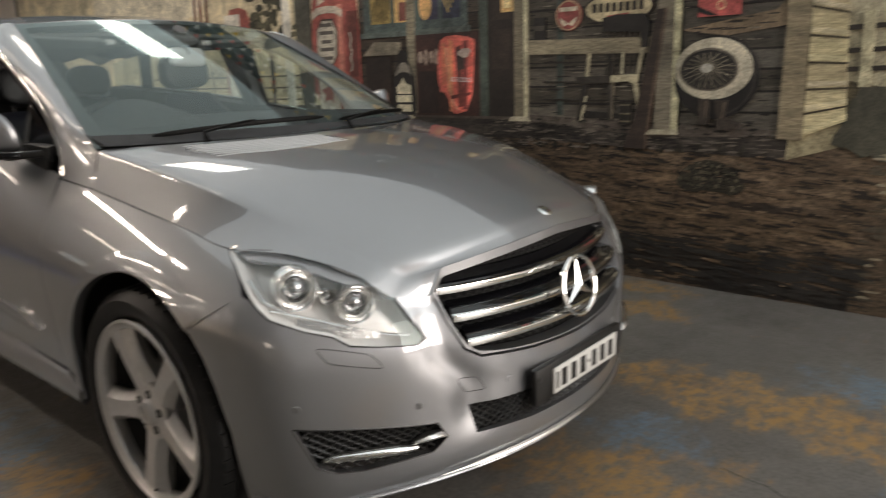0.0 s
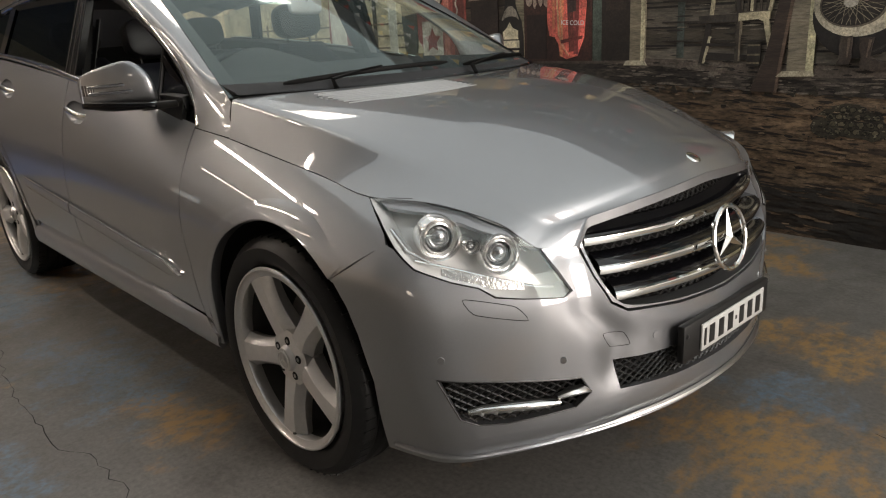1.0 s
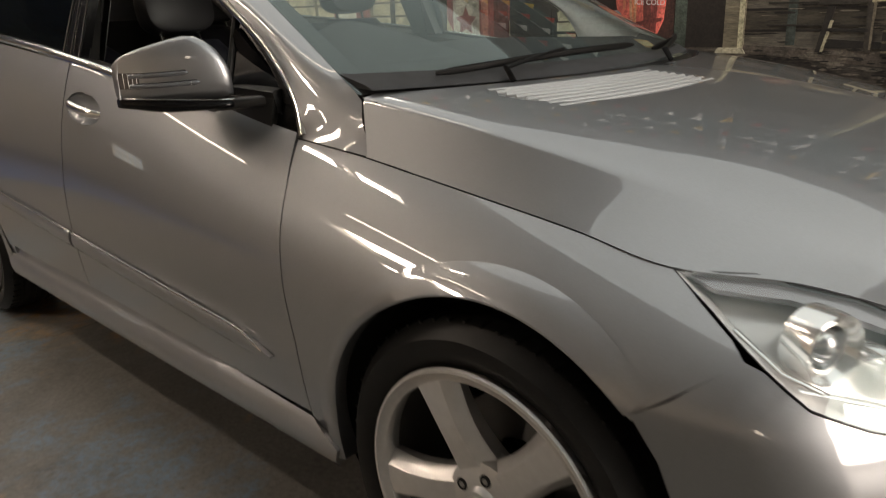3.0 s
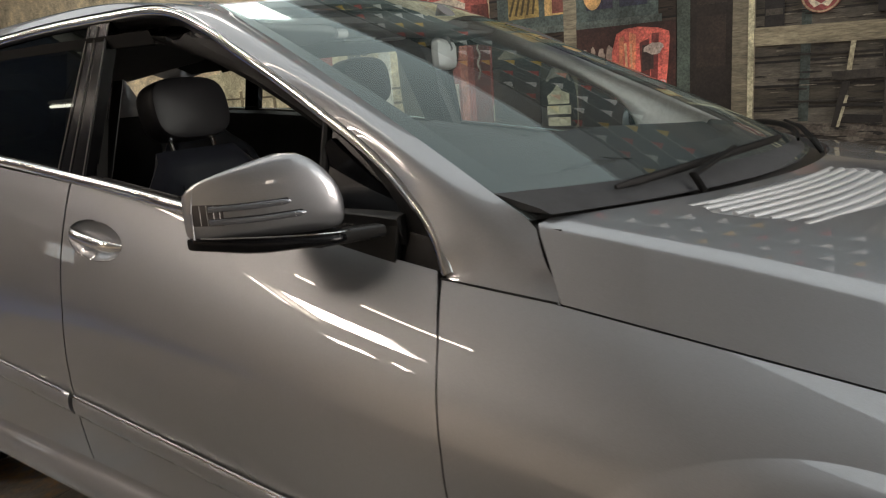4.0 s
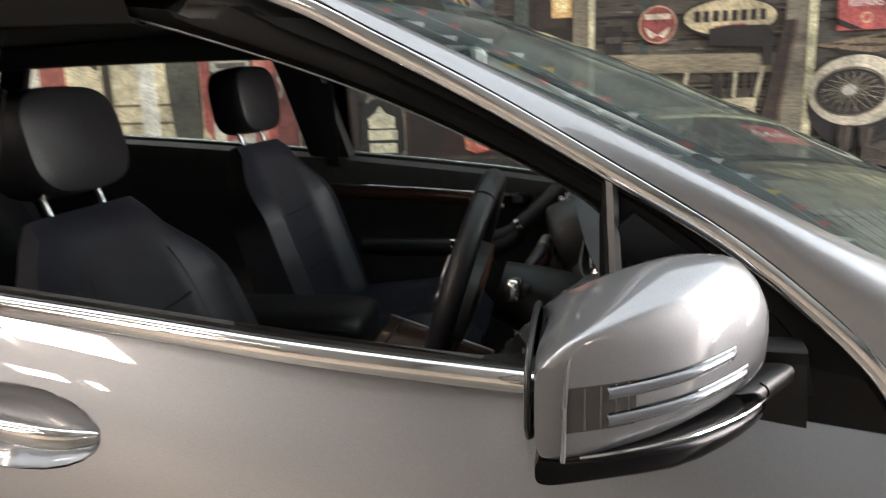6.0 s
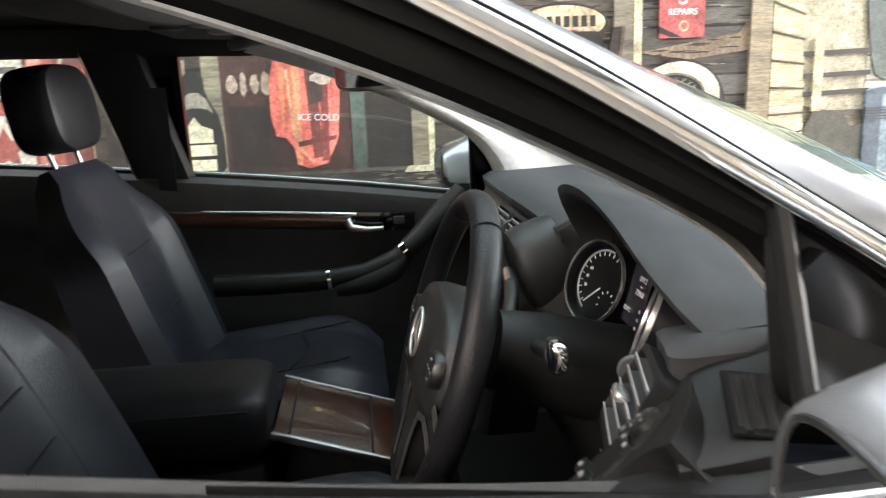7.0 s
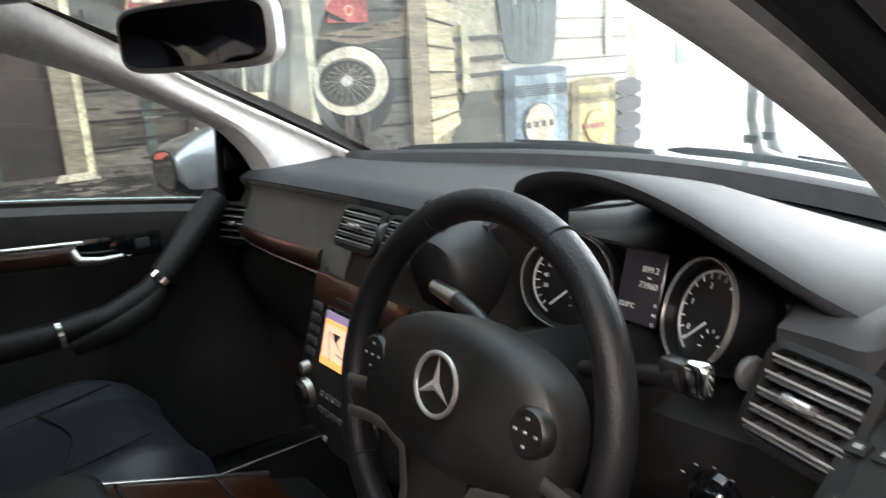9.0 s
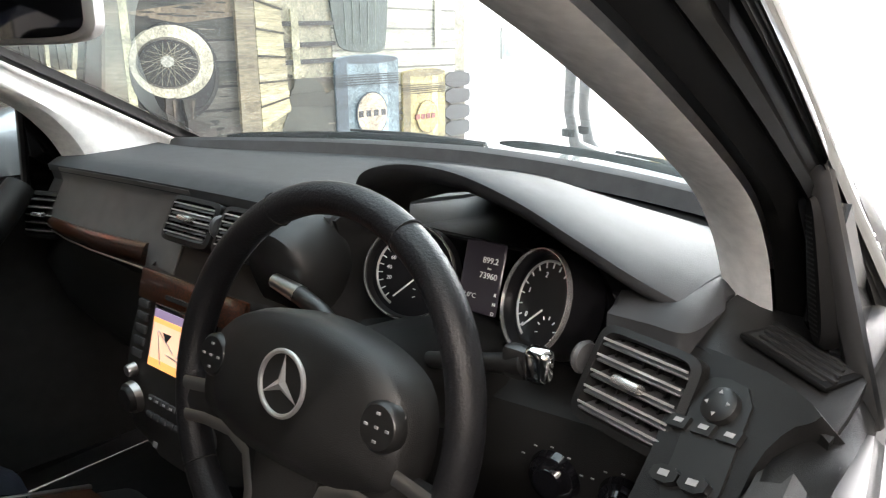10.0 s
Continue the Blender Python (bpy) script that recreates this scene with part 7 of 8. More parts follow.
# Ledge where the hood runs out to the door
ridge = [(-.942, -.574, 1.102), (-.938, -.604, 1.108), (-.932, -.632, 1.115), (-.87, -.640, 1.119), (-.78, -.640, 1.116), (-.60, -.650, 1.100)]
brim = [(-.955, -.570, 1.095), (-.966, -.615, 1.099), (-.972, -.656, 1.102), (-.91, -.664, 1.106), (-.85, -.658, 1.107), (-.60, -.700, 1.085)]
rings = []
for t in np.linspace(0, 1, 31):
    a, b = curve3(ridge, t), curve3(brim, t)
    rings.append([a + Vector((.05, .02, -.004)), a, a.lerp(b, .5) + Vector((0, 0, .002)), a.lerp(b, .9) + Vector((0, 0, .001)), b, b + Vector((.002, .001, -.005)), b + Vector((.003, .001, -.022)), b + Vector((.05, .02, -.028))])
part("hood_end", loft_bm(rings, True), DASH_TOP, dash, "grey ledge at the end of the instrument hood")
part("instrument_panel", box_bm((.02, .37, .120), (-.872, -.376, 1.052), .004, 2, pose(0, 0, 0, 0, 12, 0)), GLOSS_BLACK, dash)


def gauge(x, y, z, yaw, r, marks, sweep0, sweep1, needle, sub):
    g = new("gauge")
    g.parent = dash
    m = Matrix.Translation((x, y, z)) @ pose(0, 0, 0, 0, 0, yaw) @ pose(0, 0, 0, 0, 20, 0) @ pose(0, 0, 0, 0, 0, -90)
    part("gauge_ring", lathe_bm([(r * .962, -.018), (r * .975, -.002), (r * .983, .001), (r * .997, .001), (r * 1.006, -.002), (r * 1.006, -.006)], 64, m), GAUGE_RING, g, "satin metal gauge ring")
    part("gauge_tube", lathe_bm([(r * .96, -.003), (r * .90, -.024), (r * .90, -.05), (r * 1.02, -.05), (r * 1.02, -.005)], 48, m), DIAL, g)
    part("gauge_face", lathe_bm([(0, -.016), (r * .95, -.016), (r * .95, -.022)], 40, m), DIAL, g)
    arc_bm = tube_bm([m @ Vector((r * .80 * math.cos(q), .0155, r * .80 * math.sin(q))) for q in np.linspace(radians(sweep0 + 14), radians(sweep0 - 150), 32)], .0016, 6)
    part("gauge_arc", arc_bm, RING, g)
    for k in range(marks):
        a = radians(sweep0 + (sweep1 - sweep0) * k / (marks - 1))
        q = box_bm((.0013, .001, r * .10), (0, .0155, 0), 0)
        q.transform(m @ pose(r * .72 * math.cos(a), 0, r * .72 * math.sin(a), 0, 90 - math.degrees(a), 0))
        part("gauge_mark", q, WHITE_INK, g)
    a = radians(needle)
    q = box_bm((.0017, .0012, r * .62), (0, .011, r * .34), 0)
    q.transform(m @ pose(.14 * r, 0, -.10 * r, 0, 90 - needle, 0))
    part("needle", q, WHITE_INK, g)
    for k in range(7):
        a = radians(200 - 220 * k / 6)
        q = box_bm((.0011, .001, .0038), (0, .0148, 0), 0)
        q.transform(m @ pose(sub[0] * r + r * .26 * math.cos(a), 0, sub[1] * r + r * .26 * math.sin(a), 0, 90 - math.degrees(a), 0))
        part("gauge_mark", q, WHITE_INK, g)
    return g, m


TXT = pose(0, 0, 0, 90)
g, m = gauge(-.930, -.292, 1.075, 20, .0585, 13, 225, 60, 222, (.34, -.42))
for text, a in (("20", 196), ("40", 172), ("60", 148)):
    r = .031
    letters(text, .0068, (0, 0, 0), m @ Matrix.Translation((r * math.cos(radians(a)), .0150, r * math.sin(radians(a)))) @ TXT, WHITE_INK, g)
g, m = gauge(-.922, -.466, 1.075, -25, .0585, 11, 232, 60, 226, (.32, -.46))
for text, a in (("0", 222), ("1", 170), ("2", 108)):
    r = .031
    letters(text, .0085, (0, 0, 0), m @ Matrix.Translation((r * math.cos(radians(a)), .0150, r * math.sin(radians(a)))) @ TXT, WHITE_INK, g)
info = part("info_display", box_bm((.004, .058, .085), (-.898, -.380, 1.078), .002, 1, pose(0, 0, 0, 0, 16, 0)), mat("lcd_grey", (.035, .030, .040), .25), dash)
face = Matrix.Translation((-.902, -.380, 1.078)) @ pose(0, 0, 0, 0, 16, 0) @ pose(0, 0, 0, 90, 0, -90)
for text, y, z, size in (("899.2", .012, .022, .010), ("73960", .012, .004, .010), ("km", .012, .013, .004), ("32.0°C", -.012, -.022, .008), ("R", .026, -.016, .006), ("N", .026, -.027, .006), ("D", .026, -.038, .006)):
    letters(text, size, (0, 0, 0), face @ Matrix.Translation((y, z, .0004)), WHITE_INK, info)


def vent(place, w, h, yaw, tilt, slats, tab=True):
    """A slatted outlet: turned by yaw, its top leaning forward by tilt."""
    v = new("air_vent")
    v.parent = dash
    m = Matrix.Translation(place) @ pose(0, 0, 0, 0, 0, yaw) @ pose(0, 0, 0, 0, tilt, 0)
    inner, outer = oval(40, w / 2, h / 2, 8), oval(40, w / 2 + .009, h / 2 + .008, 7)
    rings = [[m @ Vector((x, a, b)) for a, b in loop] for x, loop in ((.020, inner), (-.003, inner), (-.006, [(a * 1.02, b * 1.03) for a, b in inner]), (-.004, outer), (.020, outer))]
    part("vent_frame", loft_bm(rings, True, False), DASH, v)
    part("vent_hollow", box_bm((.004, w, h), (.022, 0, 0), 0, 1, None), VOID, v).data.transform(m)
    lean = tilt * .75 - 6
    for k in range(slats):
        z = -h / 2 + h * (k + .5) / slats
        b = box_bm((.026, w * .99, .0026), (0, 0, 0), .001, 1, pose(0, 0, 0, 0, -lean - 8, 0))
        b.transform(m @ Matrix.Translation((.006, 0, z)))
        part("slat", b, SLAT, v)
        b = box_bm((.0014, w * .98, .0020), (-.0136, 0, 0), 0, 1, pose(0, 0, 0, 0, -lean - 8, 0))
        b.transform(m @ Matrix.Translation((.006, 0, z)))
        part("slat_edge", b, RING, v)
    for k in range(6):
        b = box_bm((.012, .0018, h * .94), (.016, -w / 2 + w * (k + .5) / 6, 0), 0)
        b.transform(m)
        part("vane", b, DASH, v)
    if tab:
        b = box_bm((.016, .030, .009), (-.012, 0, .001), .0035, 2)
        b.transform(m)
        part("vent_tab", b, GAUGE_RING, v, "bright vent tab")
    return v


vent((-.945, .698, 1.006), .084, .080, 20, 10, 5)
vent((-.984, .084, 1.091), .104, .056, 0, 30, 5)
vent((-.984, -.045, 1.091), .104, .056, 0, 30, 5, False)
part("vent_wheel", lathe_bm([(0, .005), (.016, .005), (.018, 0), (.016, -.005), (0, -.005)], 24, Matrix.Translation((-.980, .0195, 1.092))), SLAT, dash)
vent((-.999, -.622, 1.049), .094, .078, -15, 30, 5)
part("vent_wheel", lathe_bm([(0, .004), (.015, .004), (.017, 0), (.015, -.004), (0, -.004)], 24, Matrix.Translation((-.972, -.557, 1.052)) @ pose(0, 0, 0, 0, 0, -15)), SLAT, dash)
rings = []
for t in np.linspace(0, 1, 25):
    y = .655 - .44 * t
    x = -.948 - .042 * math.sin(t * math.pi / 2)
    lo, hi = .986 + .013 * t, 1.010 + .030 * t
    c = (lo + hi) / 2
    rings.append([(x - dx, y - .010 * q, c + (hi - lo) / 2 * q) for q, dx in ((-1, 0), (-1, .004), (-.7, .008), (0, .010), (.7, .008), (1, .004), (1, 0))])
part("dash_wood", loft_bm(rings), WOOD, dash, "polished walnut dash strip")
part("dash_chrome", tube_bm([(-.954, .650, .984), (-.972, .55, .986), (-.986, .42, .990), (-.996, .225, .996)], .0016, 6), SATIN, dash)
# Dome between vents and instruments
part("dash_dome", pad((-.958, -.132, 1.056), (.160, .128, .09), 2.4, pose(0, 0, 0, 0, 70, 0)), HUB, dash)

# Centre stack with the screen
stack = new("centre_stack")
stack.parent = car
stack.location = (.016, -.030, .016)
rings = []
for t in np.linspace(0, 1, 16):
    z = 1.005 - .255 * t
    x = -.985 - .075 * t - .02 * math.sin(math.pi * t)
    half = .178 - .03 * t ** 3 - (.05 if t > .95 else 0)
    rings.append([(x + .10, -half, z), (x + .02, -half, z), (x, -half + .02, z), (x - .008, -half * .5, z), (x - .010, 0, z), (x - .008, half * .5, z), (x, half - .02, z), (x + .02, half, z), (x + .10, half, z)])
part("stack_body", loft_bm([[Vector(p) + Vector((0, .035, 0)) for p in r] for r in rings], False), HUB, stack, "black centre console with dials")
SM = Matrix.Translation((-1.022, .050, .928)) @ pose(0, 0, 0, 0, 16, 0)


def stack_box(name, size, y, z, material, out=.0, bevel=.002, label="", parent=None):
    b = box_bm(size, (-out, y, z), bevel)
    b.transform(SM)
    return part(name, b, material, parent or stack, label)


stack_box("stack_wood", (.008, .26, .045), 0, .060, WOOD, .006)
stack_box("disc_slot", (.004, .10, .006), .0, .052, VOID, .012, 0)
scr = stack_box("display", (.006, .152, .098), 0, -.010, GLOSS_BLACK, .010)
stack_box("display_lit", (.002, .136, .083), 0, -.010, SCREEN_PALE, .0145, 0, "lit orange navigation map", scr)
stack_box("display_band", (.002, .136, .012), 0, -.046, SCREEN, .0150, 0, "", scr)
stack_box("display_band", (.002, .136, .012), 0, .026, SCREEN_BLUE, .0150, 0, "", scr)
stack_box("display_band", (.002, .136, .007), 0, .016, SCREEN, .0150, 0, "", scr)
for y0, z0, ang in ((.03, 0, 30), (-.02, .0, -40), (.0, -.02, 5), (.045, -.012, 70)):
    b = box_bm((.0012, .05, .0022), (0, 0, 0), 0)
    b.transform(SM @ Matrix.Translation((-.0155, y0, z0 - .01)) @ pose(0, 0, 0, ang, 0, 0))
    part("map_road", b, PLATE_WHITE, scr)
b = bmesh.new()
b.faces.new([b.verts.new(p) for p in ((-.0162, .028, -.012), (-.0162, .040, .002), (-.0162, .016, .002))])
b.transform(SM)
part("map_arrow", b, DASH_TOP, scr)
for side in (1, -1):
    for k in range(5):
        stack_box("stack_button", (.006, .030, .013), side * .108, .030 - .019 * k, DASH_TOP, .010, .003)
    p = SM @ Vector((-.014, side * .108, -.072))
    part("small_knob", lathe_bm([(0, .010), (.008, .010), (.010, .006), (.011, -.004)], 24, Matrix.Translation(p) @ pose(0, 0, 0, 0, 0, -90)), SPOKE_TRIM, stack)
    p = SM @ Vector((-.016, side * .092, -.110))
    part("climate_knob", lathe_bm([(0, .014), (.017, .014), (.020, .010), (.020, -.004)], 28, Matrix.Translation(p) @ pose(0, 0, 0, 0, 12, -90)), DASH, stack)
    part("knob_ring", lathe_bm([(.0205, .004), (.0235, .007), (.025, -.004)], 28, Matrix.Translation(p) @ pose(0, 0, 0, 0, 12, -90)), SPOKE_TRIM, stack)
for k in range(6):
    stack_box("stack_button", (.006, .017, .010), -.045 + .018 * k, -.098, DASH_TOP, .014, .003)
    stack_box("stack_button", (.006, .017, .010), -.045 + .018 * k, -.122, DASH_TOP, .014, .003)
    stack_box("button_mark", (.001, .006, .003), -.045 + .018 * k, -.098, DIM_INK, .0175, 0)
stack_box("hazard_mark", (.001, .010, .008), .02, -.160, DIM_INK, .014, 0)

# Ignition, light switch, stalks
for y, z, r in ((-.535, .915, .026), (-.612, .918, .024)):
    part("rotary_switch", lathe_bm([(0, .012), (r * .6, .012), (r * .75, .006), (r, .004), (r * 1.15, -.004)], 28, Matrix.Translation((-.985, y, z)) @ pose(0, 0, 0, 0, 10, -90)), GLOSS_BLACK, dash)
    for k in range(5):
        a = radians(30 + 30 * k)
        part("switch_mark", box_bm((.001, .0035, .0012), (-.9875, y + 1.5 * r * math.cos(a), z + 1.45 * r * math.sin(a))), DIM_INK, dash)
part("stalk", tube_bm([(-1.06, -.33, 1.02), (-1.035, -.25, 1.045), (-1.025, -.20, 1.052)], [.012, .011, .012], 10), BLACK, dash)
part("stalk_tip", tube_bm([(-1.025, -.203, 1.052), (-1.02, -.150, 1.058)], [.0125, .010], 10), SATIN, dash, "pale stalk tip with markings")
part("gear_lever", tube_bm([(-1.04, -.40, 1.03), (-1.048, -.52, 1.062), (-1.050, -.54, 1.068)], [.008, .010, .012], 10), BLACK, dash)
part("lever_tip", box_bm((.020, .026, .034), (-1.052, -.555, 1.072), .008, 3), CHROME, dash, "chrome gear selector tip")
part("lever_mark", box_bm((.018, .026, .032), (-1.048, -.530, 1.067), .006, 2), BLACK, dash)
part("column_cover", tube_bm([(-.90, -.375, .96), (-1.02, -.375, 1.0), (-1.09, -.375, 1.02)], [.07, .06, .05], 16), DASH, dash)

# Steering wheel
wheel_s = new("steering_wheel")
wheel_s.parent = car
wheel_s.location = (.024, -.023, .014)
WM = Matrix.Translation((-1.144, -.356, 1.021)) @ pose(0, 0, 0, 0, 17, 0)
ring = [(.0, .186 * math.cos(a), .186 * math.sin(a)) for a in np.linspace(0, 2 * math.pi, 73)[:-1]]
bm = tube_bm(ring, .0165, 14, True, flat=1.12, up=(1, 0, 0))
bm.transform(WM)
part("wheel_rim", bm, LEATHER_BLACK, wheel_s, "black leather steering wheel rim")
for a in (62, 118, -40, 220):
    d = Vector((0, math.cos(radians(a)), math.sin(radians(a))))
    t = Vector((0, -d.z, d.y))
    pts = [d * .186 + (Vector((1, 0, 0)) * math.cos(q) + d * math.sin(q)) * .0175 for q in np.linspace(0, 2 * math.pi, 17)[:-1]]
    bm = tube_bm(pts, .0012, 5, True, up=tuple(t))
    bm.transform(WM)
    part("rim_seam", bm, VOID, wheel_s)
hub = [Vector((0, y, z)) for y, z in rounded([(-.138, .030), (-.092, .062), (0, .076), (.092, .062), (.140, .020), (.140, -.048), (.104, -.058), (.060, -.072), (-.060, -.072), (-.104, -.058), (-.140, -.048)], 2)]
rings = [[p + Vector((.030, 0, 0)) for p in hub], [p * 1.02 + Vector((.0, 0, 0)) for p in hub], [p * .985 + Vector((-.014, 0, 0)) for p in hub], [p * .955 + Vector((-.019, 0, 0)) for p in hub], [p * .75 + Vector((-.027, 0, .001)) for p in hub], [p * .45 + Vector((-.032, 0, .002)) for p in hub], [p * .1 + Vector((-.033, 0, .002)) for p in hub]]
bm = loft_bm(rings)
bm.transform(WM)
part("wheel_hub", bm, HUB, wheel_s, "black airbag cover")
emblem(wheel_s, WM @ Matrix.Translation((-.034, 0, .010)) @ pose(0, 0, 0, 0, 0, 180), .030, RING)
for s in (-1, 1):
    rings = []
    for t in np.linspace(0, 1, 7):
        c = Vector((.002, s * (.060 + .122 * t), -.046 - .012 * t))
        h = .019 - .002 * math.sin(math.pi * t)
        rings.append([c + Vector((dx, 0, dz)) for dx, dz in ((-.012, h), (-.016, 0), (-.012, -h), (.012, -h), (.012, h))])
    bm = loft_bm(rings)
    bm.transform(WM)
    part("spoke", bm, HUB, wheel_s)
    bm = lathe_bm([(0, .005), (.019, .005), (.022, .002), (.023, -.008)], 28, WM @ Matrix.Translation((-.0235, s * .117, .006)) @ pose(0, 0, 0, 0, 0, -90))
    sw = part("button_pad", bm, BLACK, wheel_s)
    for dy, dz in ((0, .012), (0, -.012), (.012, 0), (-.012, 0), (0, 0)):
        b = box_bm((.001, .004, .0022), (-.0290, s * .117 + dy, .006 + dz), 0)
        b.transform(WM)
        part("button_mark", b, DIM_INK, wheel_s)
    # silver edging of the spokes
    for pts, r in (([(.092, -.029), (.136, -.033), (.180, -.040)], .0056), ([(.178, -.074), (.130, -.066), (.085, -.064), (.056, -.076), (.042, -.110), (.036, -.176)], .0048)):
        bm = tube_bm([Vector((-.0150, s * a, b)) for a, b in pts], r * 1.3, 8, flat=.22, up=(1, 0, 0))
        bm.transform(WM)
        part("spoke_trim", bm, SPOKE_TRIM, wheel_s, "satin silver spoke trim")
rings = []
for t in np.linspace(0, 1, 8):
    c, w = Vector((-.002, 0, -.055 - .125 * t)), .046 - .010 * t
    rings.append([c + Vector((-.010, -w, 0)), c + Vector((-.014, 0, 0)), c + Vector((-.010, w, 0)), c + Vector((.012, w, 0)), c + Vector((.012, -w, 0))])
bm = loft_bm(rings)
bm.transform(WM)
part("lower_spoke", bm, HUB, wheel_s)


# Seats
def seat(y0, dx, label, tilt=23, dz=0.0):
    st = new("seat")
    st.parent = car
    st["label"] = label

    def ring_of(w, thick, bolster, n=15):
        """A slice: across y, depth along +x (front)."""
        front, back = [], []
        for k in range(n):
            s = -1 + 2 * k / (n - 1)
            e = 1 - abs(s) ** 8 * .45
            b = bolster * (smooth((abs(s) - .50) / .28) - .25 * smooth((abs(s) - .86) / .14))
            front.append((w * s, thick * .5 * e + b))
        for k in range(n):
            s = 1 - 2 * k / (n - 1)
            back.append((w * s, -thick * .5 * (1 - abs(s) ** 4 * .5)))
        return front + back[1:-1]

    # backrest
    lean = radians(tilt)
    base = Vector((-1.60 + dx, y0, .66 + dz))
    axis = Vector((-math.sin(lean), 0, math.cos(lean)))
    face = Vector((math.cos(lean), 0, math.sin(lean)))
    rings = []
    for t in np.linspace(0, 1, 19):
        w = .225 + .025 * math.sin(math.pi * t) - .085 * smooth((t - .72) / .28)
        th = .15 - .06 * t
        bol = .055 * (1 - smooth((t - .62) / .3))
        if t == 0 or t == 1:
            th *= .5
        rings.append([base + axis * (.58 * t) + Vector((0, a, 0)) + face * b for a, b in ring_of(w, th, bol)])
    part("backrest", loft_bm(rings), LEATHER, st, "navy leather backrest with side bolsters")

    def seam(t, s0, s1):
        w = .225 + .025 * math.sin(math.pi * t) - .085 * smooth((t - .72) / .28)
        th = .15 - .06 * t
        return [base + axis * (.58 * t - .01 * math.cos(s * 2)) + Vector((0, w * s, 0)) + face * (th * .5 + .0015) for s in np.linspace(s0, s1, 9)]

    for t in (.36, .50, .64):
        part("seam", tube_bm(seam(t, -.5, .5), .0028, 5), VOID, st)
    for s in (-.53, .53):
        pts = []
        for t in np.linspace(.1, .80, 14):
            w = .225 + .025 * math.sin(math.pi * t) - .085 * smooth((t - .72) / .28)
            pts.append(base + axis * (.58 * t) + Vector((0, w * s, 0)) + face * ((.15 - .06 * t) * .5 + .004 * (1 - smooth((t - .62) / .3))))
        part("seam", tube_bm(pts, .0028, 5), VOID, st)
    # cushion
    rings = []
    for t in np.linspace(0, 1, 17):
        x = -1.70 + dx + .60 * t
        w = .245 - .03 * t ** 6 * 2
        z = .665 + .070 * t - .055 * smooth((t - .74) / .26) ** 1.6
        th = .15 if 0 < t < 1 else .08
        rings.append([Vector((x, y0 + a, z + b - .03)) for a, b in ring_of(w, th, .024)])
    part("cushion", loft_bm(rings), LEATHER, st, "navy leather seat cushion")
    for s in (-.53, .53):
        part("seam", tube_bm([(-1.62 + dx + .44 * t, y0 + .245 * s, .713 + .066 * t) for t in np.linspace(0, 1, 10)], .0028, 5), VOID, st)
    part("seam", tube_bm([(-1.30 + dx + .02 * math.cos(2.2 * s), y0 + .125 * s, .762) for s in np.linspace(-1, 1, 12)], .0028, 5), VOID, st)
    part("seat_base", box_bm((.50, .44, .28), (-1.44 + dx, y0, .50), .03), DASH, st)
    # headrest on two bright posts
    top = base + axis * .575
    hc = top + axis * .125 + face * .02
    m = Matrix.Translation(hc) @ pose(0, 0, 0, 0, 9 - tilt, 0) @ pose(0, 0, 0, 0, 90, 0)
    part("headrest", pad((0, 0, 0), (.185, .265, .105), 3.2, m, 32, 14), LEATHER_BLACK, st, "black leather headrest")
    for s in (-1, 1):
        p = top + Vector((0, s * .072, 0))
        part("headrest_post", tube_bm([p - axis * .03, p + axis * .09], .006, 10, up=(0, 1, 0)), CHROME, st, "chrome headrest post")
    return st


seat(-.415, .0, "navy leather driver's seat", 20, -.035)
seat(.415, -.075, "navy leather passenger seat", 16)
seat(-.40, -1.10, "black leather rear seat", 24)
seat(.40, -1.10, "black leather rear seat", 24)

# Console and armrest between the seats
console = new("centre_console")
console.parent = car
part("console_body", box_bm((.58, .27, .40), (-1.68, .0, .555), .02), DASH, console)
part("console_front", box_bm((.30, .25, .26), (-1.245, .0, .622), .02, 2, pose(0, 0, 0, 0, 19, 0)), DASH, console)
rings = []
for t in (0, .005, .015, .03, .05, .08, .11, .15, .25, .4, .6, .8, 1):
    x = -1.382 - .50 * t
    e = (1 - (1 - min(1, t / .14)) ** 2.5) ** .4 if t < .14 else 1
    rings.append([(x, -.045 + a * (.72 + .28 * e), .828 + b * (.55 + .45 * e)) for a, b in oval(32, .108, .063, 4)])
part("armrest", loft_bm(rings), LEATHER_BLACK, console, "padded black leather armrest")
part("armrest_seam", tube_bm([(-1.41 - .45 * t, -.150, .862) for t in np.linspace(0, 1, 8)], .002, 5), VOID, console)
part("console_wood", box_bm((.262, .235, .012), (-1.255, .0, .762), .004, 2, pose(0, 0, 0, 0, 19, 0)), WOOD, console, "polished walnut console lid")
for y in (-.124, .124):
    part("console_trim", box_bm((.270, .009, .014), (-1.255, y, .763), .003, 2, pose(0, 0, 0, 0, 19, 0)), SATIN, console, "satin metal console edging")
for x in (-1.352, -1.215):
    part("console_joint", box_bm((.004, .23, .003), (x, 0, .7695 - (x + 1.255) * .344), 0, 1, pose(0, 0, 0, 0, 19, 0)), VOID, console)
part("armrest_latch", box_bm((.012, .03, .022), (-1.384, -.075, .785), .004), CHROME, console)

